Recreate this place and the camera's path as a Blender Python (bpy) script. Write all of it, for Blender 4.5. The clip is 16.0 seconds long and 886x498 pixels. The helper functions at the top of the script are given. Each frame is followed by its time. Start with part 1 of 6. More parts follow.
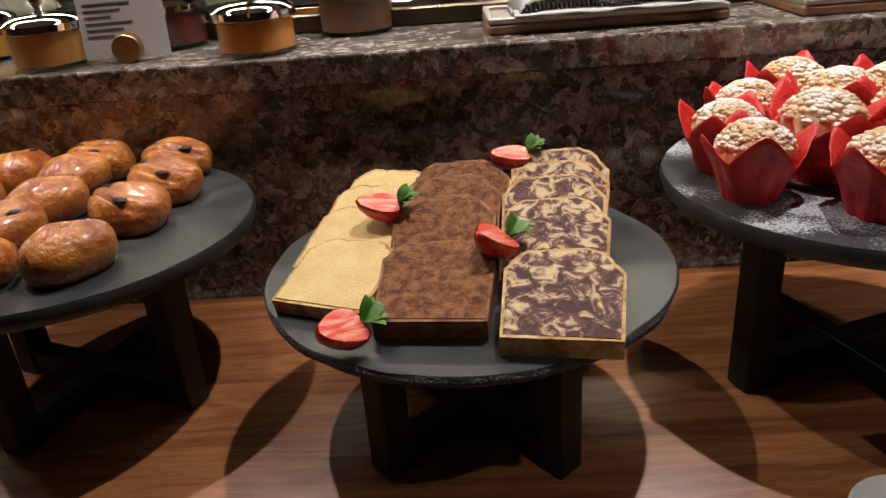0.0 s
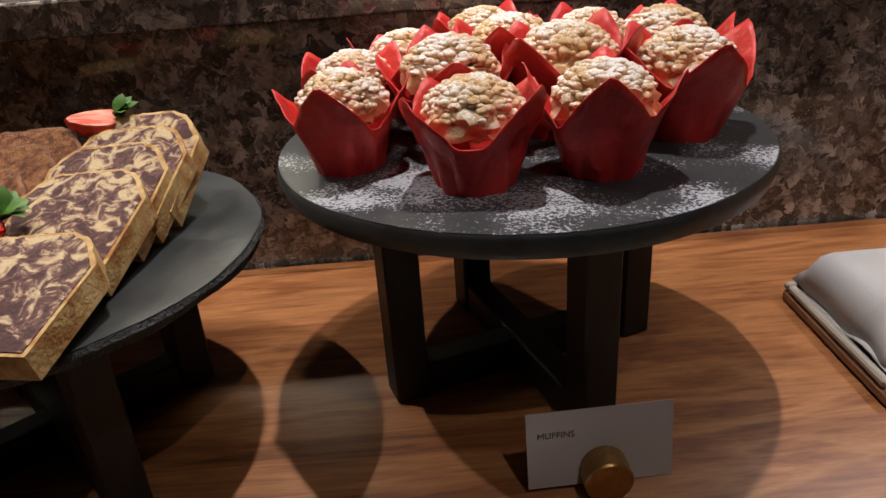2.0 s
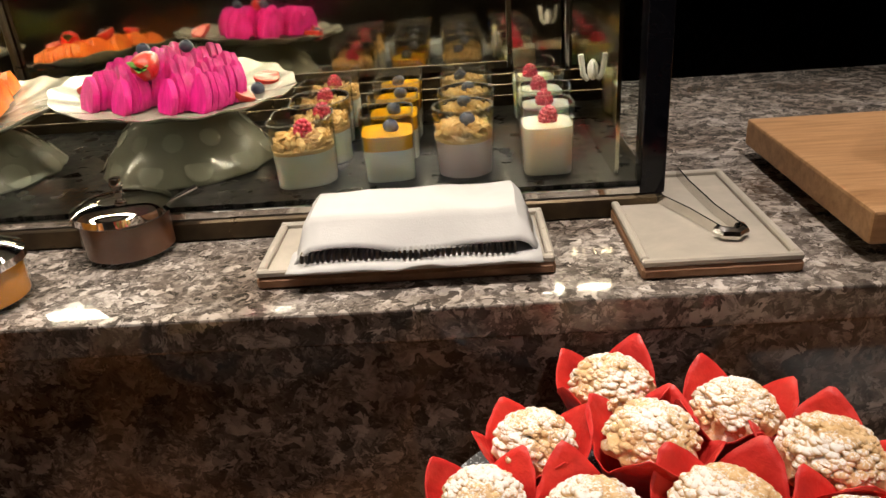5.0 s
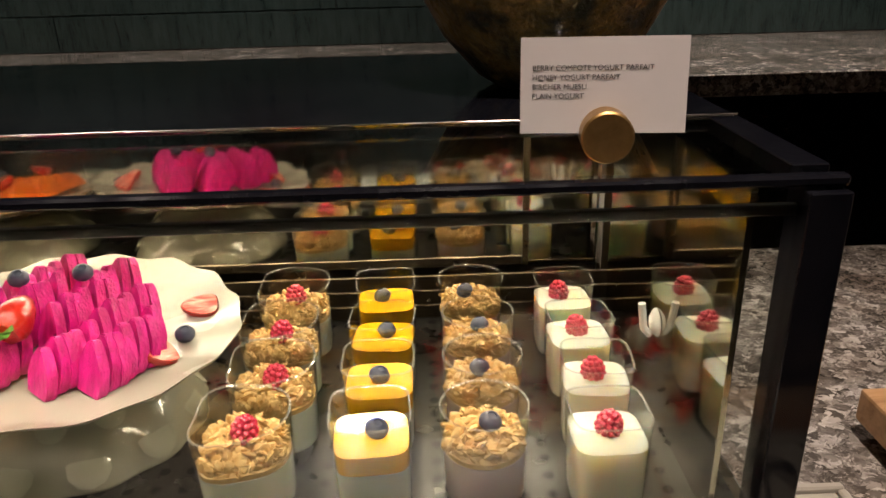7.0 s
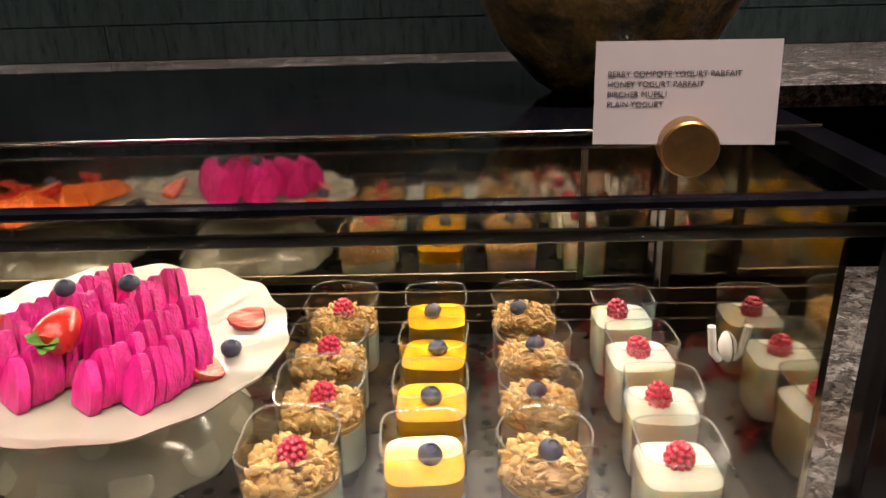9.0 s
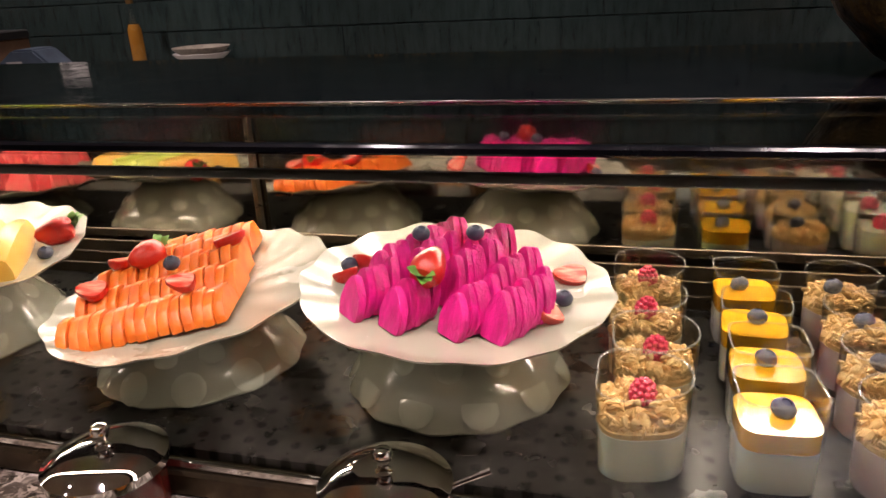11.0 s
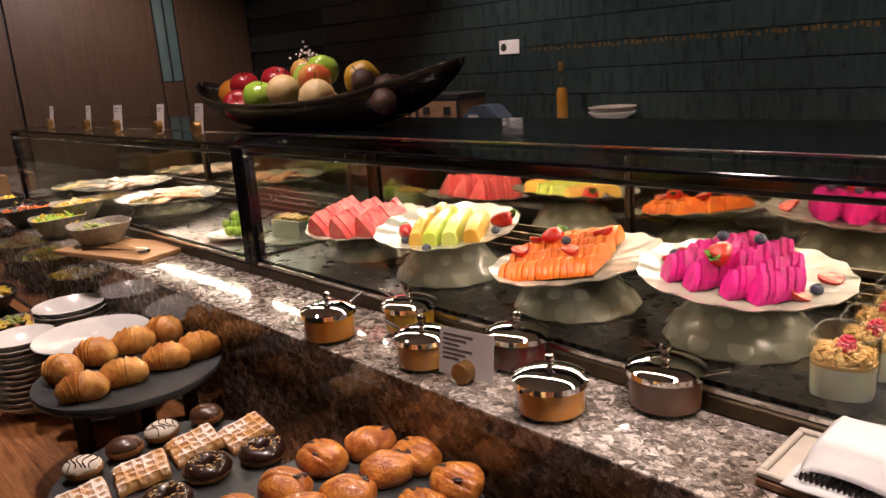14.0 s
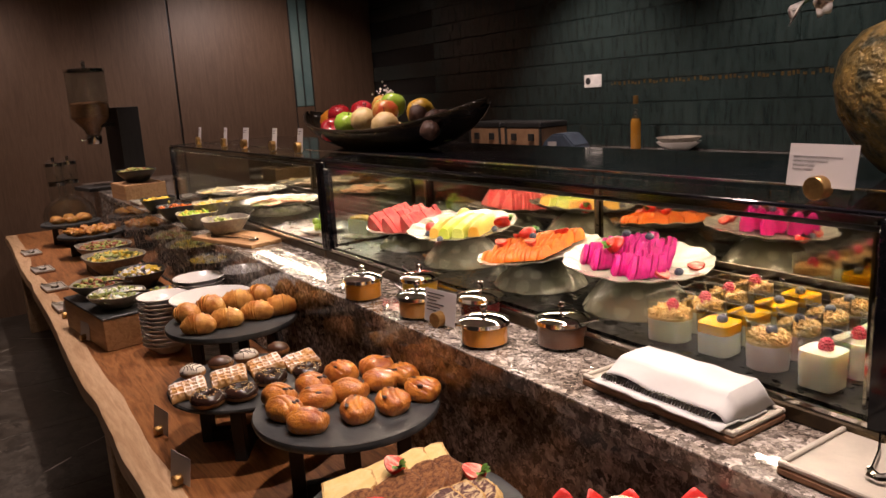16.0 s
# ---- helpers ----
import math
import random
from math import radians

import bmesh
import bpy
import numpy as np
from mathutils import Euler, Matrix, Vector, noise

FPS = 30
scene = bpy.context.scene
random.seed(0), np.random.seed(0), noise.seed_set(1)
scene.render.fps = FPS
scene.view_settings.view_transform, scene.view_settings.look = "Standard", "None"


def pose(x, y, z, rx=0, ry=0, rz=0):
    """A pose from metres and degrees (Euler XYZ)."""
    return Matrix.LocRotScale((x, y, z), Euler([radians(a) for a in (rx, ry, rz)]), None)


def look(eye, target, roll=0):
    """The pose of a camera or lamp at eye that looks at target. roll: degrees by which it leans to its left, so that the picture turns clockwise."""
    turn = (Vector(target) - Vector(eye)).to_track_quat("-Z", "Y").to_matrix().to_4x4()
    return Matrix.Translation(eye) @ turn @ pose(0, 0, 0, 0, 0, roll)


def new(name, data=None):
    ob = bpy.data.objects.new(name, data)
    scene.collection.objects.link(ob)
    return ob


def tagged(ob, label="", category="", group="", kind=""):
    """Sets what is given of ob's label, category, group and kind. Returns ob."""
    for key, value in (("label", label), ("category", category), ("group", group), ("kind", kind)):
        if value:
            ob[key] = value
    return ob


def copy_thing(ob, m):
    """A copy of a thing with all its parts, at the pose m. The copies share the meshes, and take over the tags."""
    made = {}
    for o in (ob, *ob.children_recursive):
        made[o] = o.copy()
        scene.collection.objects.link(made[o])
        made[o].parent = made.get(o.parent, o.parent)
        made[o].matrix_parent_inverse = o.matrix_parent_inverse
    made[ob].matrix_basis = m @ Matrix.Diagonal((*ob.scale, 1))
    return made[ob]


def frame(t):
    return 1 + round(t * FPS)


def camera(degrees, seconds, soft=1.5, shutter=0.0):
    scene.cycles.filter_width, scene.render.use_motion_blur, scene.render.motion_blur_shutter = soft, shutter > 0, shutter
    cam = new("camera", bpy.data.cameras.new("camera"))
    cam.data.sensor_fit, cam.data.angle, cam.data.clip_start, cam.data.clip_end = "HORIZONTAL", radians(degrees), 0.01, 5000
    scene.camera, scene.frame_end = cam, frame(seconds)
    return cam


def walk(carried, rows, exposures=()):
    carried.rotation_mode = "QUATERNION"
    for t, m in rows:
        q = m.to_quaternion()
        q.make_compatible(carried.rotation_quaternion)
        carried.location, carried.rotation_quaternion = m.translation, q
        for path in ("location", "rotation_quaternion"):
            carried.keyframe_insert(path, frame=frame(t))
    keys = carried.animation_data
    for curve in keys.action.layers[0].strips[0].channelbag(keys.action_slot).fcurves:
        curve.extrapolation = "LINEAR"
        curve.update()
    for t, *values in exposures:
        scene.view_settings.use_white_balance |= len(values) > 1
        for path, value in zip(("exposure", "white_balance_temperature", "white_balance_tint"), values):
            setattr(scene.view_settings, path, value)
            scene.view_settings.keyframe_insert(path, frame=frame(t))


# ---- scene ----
cam = camera(62.3, 16.0)
PATH = [
    (0, (0.131, -0.963, 1.167), (0.089, 0.846, 0.316), -4.3),
    (0.5, (0.239, -0.925, 1.15), (0.236, 0.878, 0.285), -4.2),
    (1, (0.332, -0.902, 1.139), (0.346, 0.885, 0.241), -4.3),
    (1.5, (0.406, -0.87, 1.11), (0.434, 0.919, 0.216), -4.1),
    (2, (0.478, -0.85, 1.08), (0.517, 0.946, 0.201), -4.1),
    (2.5, (0.52, -0.835, 1.086), (0.54, 0.974, 0.234), -4.0),
    (3, (0.546, -0.811, 1.123), (0.514, 1.009, 0.294), -3.7),
    (3.5, (0.546, -0.786, 1.197), (0.435, 1.032, 0.369), -3.6),
    (3.7, (0.547, -0.775, 1.219), (0.413, 1.04, 0.389), -3.5),
    (5.8, (0.369, -0.459, 1.433), (0.36, 1.348, 0.575), -3.3),
    (6, (0.37, -0.397, 1.441), (0.39, 1.429, 0.627), -2.3),
    (6.5, (0.375, -0.307, 1.471), (0.416, 1.536, 0.695), -1.6),
    (7, (0.382, -0.255, 1.501), (0.418, 1.597, 0.747), -1.5),
    (7.5, (0.386, -0.224, 1.508), (0.423, 1.638, 0.779), -1.2),
    (8, (0.389, -0.219, 1.512), (0.414, 1.645, 0.787), -1.1),
    (8.2, (0.386, -0.219, 1.511), (0.406, 1.646, 0.787), -1.1),
    (10.3, (0.277, -0.257, 1.466), (-0.059, 1.576, 0.739), -3.1),
    (10.5, (0.254, -0.269, 1.469), (-0.128, 1.557, 0.749), -3.1),
    (11, (0.204, -0.306, 1.473), (-0.31, 1.497, 0.776), -3.1),
    (11.5, (0.206, -0.348, 1.485), (-0.483, 1.406, 0.817), -3.8),
    (12, (0.215, -0.411, 1.499), (-0.636, 1.287, 0.871), -4.2),
    (12.5, (0.249, -0.501, 1.5), (-0.741, 1.135, 0.914), -4.2),
    (13, (0.359, -0.591, 1.487), (-0.742, 0.981, 0.926), -4.2),
    (13.5, (0.444, -0.67, 1.497), (-0.791, 0.81, 0.964), -4.1),
    (14, (0.518, -0.743, 1.525), (-0.892, 0.587, 1.032), -4.0),
    (14.5, (0.636, -0.736, 1.547), (-0.928, 0.427, 1.098), -3.7),
    (15, (0.774, -0.736, 1.562), (-0.893, 0.29, 1.149), -3.5),
    (15.5, (0.939, -0.79, 1.566), (-0.752, 0.2, 1.163), -3.4),
    (16, (1.145, -0.863, 1.551), (-0.493, 0.209, 1.141), -3.3),
]
walk(cam, [(t, look(eye, target, roll)) for t, eye, target, roll in PATH], (
    (0.0, 0.0, 5950, 13), (3.5, 0.05, 5900, 11), (6.0, -0.05, 6750, 12), (8.0, 0.22, 6550, 19), (10.5, -0.10, 6250, 27), (11.5, 0.05, 6400, 27), (12.5, 0.02, 6550, 27), (14.0, 0.03, 6650, 27), (16.0, 0.25, 6850, 27)))


# ---- world and lights ----
world = bpy.data.worlds.new("world")
scene.world = world
world.use_nodes = True
world.node_tree.nodes["Background"].inputs[0].default_value = (0.9, 0.75, 0.6, 1)
world.node_tree.nodes["Background"].inputs[1].default_value = 0.02

FLOOR = -0.10
WOOD = 0.65
STONE = 1.0
DECK = 1.04
CEIL = 2.75
WARM = (1.0, 0.88, 0.77)


def spot(x, y, watts, angle=78, tx=None, ty=None, blend=0.7, colour=WARM):
    lamp = bpy.data.lights.new("spot_light", "SPOT")
    lamp.energy, lamp.color, lamp.spot_size, lamp.spot_blend, lamp.shadow_soft_size = watts, colour, radians(angle), blend, 0.022
    ob = new("spot_light", lamp)
    ob.matrix_world = look((x, y, CEIL - 0.03), (x if tx is None else tx, y if ty is None else ty, 0.7))
    return ob


def strip(x0, x1, y, z, watts, tilt=0.0, colour=(1.0, 0.83, 0.60)):
    lamp = bpy.data.lights.new("strip_lamp", "AREA")
    lamp.shape, lamp.size, lamp.size_y, lamp.energy, lamp.color = "RECTANGLE", x1 - x0, 0.010, watts, colour
    ob = new("strip_lamp", lamp)
    ob.matrix_world = pose((x0 + x1) / 2, y, z, tilt, 0, 0)
    return ob


SPOTS = [(0.62, -0.06), (-0.48, -0.06), (-1.5, -0.06), (-2.5, -0.22), (-3.6, -0.24), (-4.7, -0.24)]
for sx, sy in SPOTS:
    spot(sx, sy, 110 if sx > 0 else (68 if sx > -1 else 76))
spot(1.9, -0.1, 85)
# unseen aisle lamps added as fill; the aimed one brightens the muffin card
for sx, watts in ((-3.8, 60), (-2.2, 26), (-0.6, 20), (1.0, 62)):
    spot(sx, -1.9, watts, 80)
spot(0.95, -1.5, 24, 46, 0.75, -0.62)
# unseen fill lamps added to brighten the tiled back wall and end wall
spot(-2.6, 2.1, 100, 90, -2.6, 2.9)
spot(0.4, 2.1, 70, 90, 0.4, 2.9)
spot(-1.1, 2.1, 80, 90, -1.1, 2.9)
spot(1.9, 2.0, 140, 80, 1.8, 2.4)
spot(-4.6, 1.5, 75, 120, -5.9, 1.5)
spot(-4.8, -0.9, 45, 120, -5.9, -0.8)
# unseen narrow lamps added to lift the case tops, stone counter and vase
spot(-1.5, 0.62, 50, 40)
for sx in (0.50, 0.02, -0.48, -1.0):
    spot(sx, 0.04, 42, 22, sx, 0.10)
spot(0.75, 1.15, 26, 46, 0.52, 0.65)
# second row: unseen front strip, added to brighten cup fronts and counter
for z, y, w, tilt in ((1.3125, 0.600, 1.6, -25), (1.320, 0.2275, 3.8, -28)):
    strip(-1.20, 0.60, y, z, w, tilt)
    strip(-3.30, -1.30, y, z, w, tilt)


# ---- materials ----
def shader(name, rough=0.5, metal=0.0, coat=0.0, spec=0.5):
    m = bpy.data.materials.new(name)
    m.use_nodes = True
    b = m.node_tree.nodes["Principled BSDF"]
    b.inputs["Roughness"].default_value, b.inputs["Metallic"].default_value = rough, metal
    b.inputs["Coat Weight"].default_value, b.inputs["Specular IOR Level"].default_value = coat, spec
    b.inputs["Coat Roughness"].default_value = 0.12
    return m, m.node_tree, b


def link(t, a, b):
    t.links.new(a, b)


def node(t, kind, **values):
    n = t.nodes.new(kind)
    for k, v in values.items():
        n.inputs[k.replace("_", " ")].default_value = v
    return n


def ramp(t, source, stops):
    r = t.nodes.new("ShaderNodeValToRGB")
    e = r.color_ramp.elements
    while len(e) < len(stops):
        e.new(0.5)
    for el, (p, c) in zip(e, stops):
        el.position, el.color = p, (*c, 1)
    link(t, source, r.inputs[0])
    return r.outputs[0]


def coords(t, stretch=(1, 1, 1)):
    c, m = t.nodes.new("ShaderNodeTexCoord"), t.nodes.new("ShaderNodeMapping")
    m.inputs["Scale"].default_value = stretch
    link(t, c.outputs["Object"], m.inputs[0])
    o = t.nodes.new("ShaderNodeObjectInfo")
    s = t.nodes.new("ShaderNodeMath")
    s.operation = "MULTIPLY"
    s.inputs[1].default_value = 17.0
    link(t, o.outputs["Random"], s.inputs[0])
    v = t.nodes.new("ShaderNodeVectorMath")
    v.operation = "ADD"
    link(t, m.outputs[0], v.inputs[0])
    link(t, s.outputs[0], v.inputs[1])
    return v.outputs[0]


def add_bump(t, b, height, strength, distance=0.002):
    n = t.nodes.new("ShaderNodeBump")
    n.inputs["Strength"].default_value, n.inputs["Distance"].default_value = strength, distance
    link(t, height, n.inputs["Height"])
    link(t, n.outputs[0], b.inputs["Normal"])


def mat(name, a, c=None, scale=20.0, rough=0.5, metal=0.0, bump=0.25, fine=6.0, coat=0.0, sss=0.0, edge=(0.38, 0.62), stretch=(1, 1, 1), distort=0.3, dist=0.0015):
    """Two tones mixed by noise, with fine relief and uneven gloss."""
    m, t, b = shader(name, rough, metal, coat)
    c = c or tuple(v * 0.8 for v in a)
    v = coords(t, stretch)
    n = node(t, "ShaderNodeTexNoise", Scale=scale, Detail=7.0, Roughness=0.6, Distortion=distort)
    link(t, v, n.inputs["Vector"])
    f = node(t, "ShaderNodeTexNoise", Scale=scale * fine, Detail=4.0)
    link(t, v, f.inputs["Vector"])
    link(t, ramp(t, n.outputs[0], [(edge[0], a), (edge[1], c)]), b.inputs["Base Color"])
    r = node(t, "ShaderNodeMapRange", From_Min=0.3, From_Max=0.7, To_Min=max(rough - 0.08, 0.02), To_Max=min(rough + 0.1, 1))
    link(t, n.outputs[0], r.inputs[0])
    link(t, r.outputs[0], b.inputs["Roughness"])
    if bump:
        add_bump(t, b, f.outputs[0], bump, dist)
    if sss:
        b.inputs["Subsurface Weight"].default_value = sss
        b.inputs["Subsurface Radius"].default_value = (0.006, 0.004, 0.002)
        b.inputs["Subsurface Scale"].default_value = 1.0
    return m


def glass_mat(name, tint=(0.93, 0.96, 0.94), ior=1.5, rough=0.01, slant=0.8):
    """Thin clear glass: light passes, the surface mirrors more at a slant."""
    m = bpy.data.materials.new(name)
    m.use_nodes = True
    t = m.node_tree
    t.nodes.remove(t.nodes["Principled BSDF"])
    clear, gloss, mix, fr, pw, ma = (t.nodes.new("ShaderNode" + k) for k in ("BsdfTransparent", "BsdfGlossy", "MixShader", "LayerWeight", "Math", "Math"))
    clear.inputs[0].default_value = (*tint, 1)
    gloss.inputs["Roughness"].default_value = rough
    fr.inputs[0].default_value = 0.5
    pw.operation, pw.inputs[1].default_value = "POWER", 4.5
    ma.operation, ma.inputs[1].default_value, ma.inputs[2].default_value = "MULTIPLY_ADD", slant, ((ior - 1) / (ior + 1)) ** 2
    link(t, fr.outputs["Facing"], pw.inputs[0])
    link(t, pw.outputs[0], ma.inputs[0])
    link(t, ma.outputs[0], mix.inputs[0])
    link(t, clear.outputs[0], mix.inputs[1])
    link(t, gloss.outputs[0], mix.inputs[2])
    link(t, mix.outputs[0], t.nodes["Material Output"].inputs[0])
    return m


def rim_mat(name):
    """Rounded glass edge that scatters part of the light; its pale colour paints in rim highlights."""
    m = bpy.data.materials.new(name)
    m.use_nodes = True
    t = m.node_tree
    p = t.nodes["Principled BSDF"]
    p.inputs["Base Color"].default_value = (0.72, 0.70, 0.62, 1)
    p.inputs["Roughness"].default_value = 0.15
    clear, mix = t.nodes.new("ShaderNodeBsdfTransparent"), t.nodes.new("ShaderNodeMixShader")
    mix.inputs[0].default_value = 0.12
    link(t, clear.outputs[0], mix.inputs[1])
    link(t, p.outputs[0], mix.inputs[2])
    link(t, mix.outputs[0], t.nodes["Material Output"].inputs[0])
    return m


def glow_mat(name, colour, strength):
    m = bpy.data.materials.new(name)
    m.use_nodes = True
    p = m.node_tree.nodes["Principled BSDF"]
    p.inputs["Emission Color"].default_value = (*colour, 1)
    p.inputs["Emission Strength"].default_value = strength
    return m


def stone_mat(name, dark, mid, light, rough=0.12, scale=13.0, contrast=1.0):
    """Brown-grey stone packed with pale leaf-like flakes between dark seams."""
    m, t, b = shader(name, rough, coat=0.15)
    v = coords(t, (1, 1.15, 1))
    n = node(t, "ShaderNodeTexNoise", Scale=scale * 2.6, Detail=5.0, Roughness=0.62, Distortion=0.6)
    w = node(t, "ShaderNodeTexNoise", Scale=scale * 0.45, Detail=4.0, Distortion=0.8)
    link(t, v, n.inputs["Vector"])
    link(t, v, w.inputs["Vector"])
    warp = t.nodes.new("ShaderNodeVectorMath")
    warp.operation = "MULTIPLY_ADD"
    warp.inputs[1].default_value = (0.9 / scale, 0.9 / scale, 0.9 / scale)
    link(t, n.outputs[1], warp.inputs[0])
    link(t, v, warp.inputs[2])
    tones = []
    for k in (4.2, 9.5):
        s = node(t, "ShaderNodeTexVoronoi", Scale=scale * k)
        link(t, warp.outputs[0], s.inputs["Vector"])
        sep = t.nodes.new("ShaderNodeSeparateColor")
        link(t, s.outputs["Color"], sep.inputs[0])
        tones.append(sep.outputs[0])
    lo, hi = tuple(x * 0.55 for x in dark), tuple(min(1, x * 1.3) for x in light)
    big = ramp(t, tones[0], [(0.10, lo), (0.38, dark), (0.60, mid), (0.80, light), (0.97, hi)])
    small = ramp(t, tones[1], [(0.20, dark), (0.50, mid), (0.78, tuple(x * 1.5 for x in mid)), (0.95, light)])
    mix = t.nodes.new("ShaderNodeMix")
    mix.data_type = "RGBA"
    link(t, ramp(t, n.outputs[0], [(0.42, (0.1, 0.1, 0.1)), (0.58, (0.85, 0.85, 0.85))]), mix.inputs[0])
    link(t, big, mix.inputs[6])
    link(t, small, mix.inputs[7])
    tint = t.nodes.new("ShaderNodeMix")
    tint.data_type, tint.blend_type = "RGBA", "MULTIPLY"
    tint.inputs[0].default_value = contrast
    link(t, mix.outputs[2], tint.inputs[6])
    link(t, ramp(t, w.outputs[0], [(0.36, (0.62, 0.55, 0.50)), (0.50, (1.0, 0.95, 0.90)), (0.64, (1.15, 1.13, 1.12))]), tint.inputs[7])
    link(t, tint.outputs[2], b.inputs["Base Color"])
    return m


def wood_mat(name, dark, mid, light, along=0, rough=0.38, scale=7.0, coat=0.0):
    """Long grain with darker growth bands."""
    m, t, b = shader(name, rough, coat=coat)
    stretch = [5.0, 5.0, 5.0]
    stretch[along] = 0.55
    v = coords(t, stretch)
    n = node(t, "ShaderNodeTexNoise", Scale=scale * 0.5, Detail=6.0, Roughness=0.6, Distortion=1.6)
    g = node(t, "ShaderNodeTexNoise", Scale=scale * 3.4, Detail=8.0, Roughness=0.7, Distortion=0.4)
    link(t, v, n.inputs["Vector"])
    link(t, v, g.inputs["Vector"])
    mix = t.nodes.new("ShaderNodeMix")
    mix.data_type = "RGBA"
    mix.inputs[0].default_value = 0.42
    link(t, ramp(t, n.outputs[0], [(0.28, dark), (0.45, mid), (0.55, light), (0.62, mid), (0.75, dark)]), mix.inputs[6])
    link(t, ramp(t, g.outputs[0], [(0.35, dark), (0.5, mid), (0.65, light)]), mix.inputs[7])
    link(t, mix.outputs[2], b.inputs["Base Color"])
    add_bump(t, b, g.outputs[0], 0.12, 0.001)
    return m


def dusted(name, a, c, dust=(0.86, 0.84, 0.80), scale=60.0, rough=0.75, amount=0.55, patch=14.0, bump=0.6, dist=0.002, coat=0.0, heavy=1.0, grain=420.0):
    """A baked or slate surface under uneven icing sugar, which lies on faces that look up."""
    m, t, b = shader(name, rough, coat=coat)
    v = coords(t)
    n = node(t, "ShaderNodeTexNoise", Scale=scale, Detail=8.0, Roughness=0.65)
    p = node(t, "ShaderNodeTexNoise", Scale=patch, Detail=3.0)
    g = node(t, "ShaderNodeTexNoise", Scale=grain, Detail=2.0, Roughness=0.8)
    for k in (n, p, g):
        link(t, v, k.inputs["Vector"])
    under = ramp(t, n.outputs[0], [(0.36, a), (0.62, c)])
    add = t.nodes.new("ShaderNodeMath")
    add.operation, add.inputs[1].default_value = "MULTIPLY_ADD", heavy
    link(t, p.outputs[0], add.inputs[0])
    link(t, g.outputs[0], add.inputs[2])
    lift = 0.5 * heavy - 0.5
    geo, sep, up = t.nodes.new("ShaderNodeNewGeometry"), t.nodes.new("ShaderNodeSeparateXYZ"), t.nodes.new("ShaderNodeMapRange")
    link(t, geo.outputs["Normal"], sep.inputs[0])
    link(t, sep.outputs[2], up.inputs[0])
    up.inputs["From Min"].default_value, up.inputs["From Max"].default_value = 0.3, 0.8
    shift = t.nodes.new("ShaderNodeMath")
    shift.operation, shift.inputs[1].default_value = "SUBTRACT", lift + 0.4
    link(t, add.outputs[0], shift.inputs[0])
    mask = ramp(t, shift.outputs[0], [(0.72 - amount * 0.30, (0, 0, 0)), (0.77 - amount * 0.24, (1, 1, 1))])
    mul = t.nodes.new("ShaderNodeMath")
    mul.operation = "MULTIPLY"
    link(t, mask, mul.inputs[0])
    link(t, up.outputs[0], mul.inputs[1])
    mix = t.nodes.new("ShaderNodeMix")
    mix.data_type = "RGBA"
    mix.inputs[7].default_value = (*dust, 1)
    link(t, mul.outputs[0], mix.inputs[0])
    link(t, under, mix.inputs[6])
    link(t, mix.outputs[2], b.inputs["Base Color"])
    add_bump(t, b, n.outputs[0], bump, dist)
    return m


def holes_mat(name):
    """Dark brushed steel sheet with rows of round holes."""
    m, t, b = shader(name, 0.3, 0.85)
    c = t.nodes.new("ShaderNodeTexCoord")
    s = t.nodes.new("ShaderNodeVectorMath")
    s.operation = "SCALE"
    s.inputs["Scale"].default_value = 38.0
    fr = t.nodes.new("ShaderNodeVectorMath")
    fr.operation = "FRACTION"
    sub = t.nodes.new("ShaderNodeVectorMath")
    sub.operation = "SUBTRACT"
    sub.inputs[1].default_value = (0.5, 0.5, 0)
    flat = t.nodes.new("ShaderNodeVectorMath")
    flat.operation = "MULTIPLY"
    flat.inputs[1].default_value = (1, 1, 0)
    ln = t.nodes.new("ShaderNodeVectorMath")
    ln.operation = "LENGTH"
    link(t, c.outputs["Object"], s.inputs[0])
    link(t, s.outputs[0], fr.inputs[0])
    link(t, fr.outputs[0], sub.inputs[0])
    link(t, sub.outputs[0], flat.inputs[0])
    link(t, flat.outputs[0], ln.inputs[0])
    n = node(t, "ShaderNodeTexNoise", Scale=30.0, Detail=4.0)
    link(t, c.outputs["Object"], n.inputs["Vector"])
    link(t, ramp(t, ln.outputs["Value"], [(0.19, (0.002, 0.002, 0.002)), (0.22, (0.038, 0.037, 0.034))]), b.inputs["Base Color"])
    link(t, ramp(t, n.outputs[0], [(0.3, (0.22, 0.22, 0.22)), (0.7, (0.42, 0.42, 0.42))]), b.inputs["Roughness"])
    add_bump(t, b, ln.outputs["Value"], 0.3, 0.001)
    return m


STONE_TOP = stone_mat("mottled_stone", (0.085, 0.074, 0.065), (0.190, 0.170, 0.153), (0.43, 0.40, 0.37), rough=0.05, scale=17.0)
STONE_GREY = stone_mat("grey_stone", (0.06, 0.057, 0.054), (0.17, 0.16, 0.15), (0.40, 0.385, 0.36), scale=14.0)
WOOD_RED = wood_mat("red_brown_slab", (0.058, 0.018, 0.006), (0.25, 0.090, 0.028), (0.43, 0.190, 0.068))
WOOD_EDGE = wood_mat("pale_sapwood", (0.30, 0.17, 0.08), (0.46, 0.28, 0.15), (0.58, 0.39, 0.23), rough=0.5)
WOOD_TAN = wood_mat("tan_board", (0.22, 0.11, 0.045), (0.38, 0.20, 0.085), (0.50, 0.29, 0.14), rough=0.5)
WOOD_BROWN = wood_mat("brown_panel", (0.075, 0.042, 0.025), (0.105, 0.06, 0.036), (0.13, 0.078, 0.048), along=2, rough=0.5, scale=5)
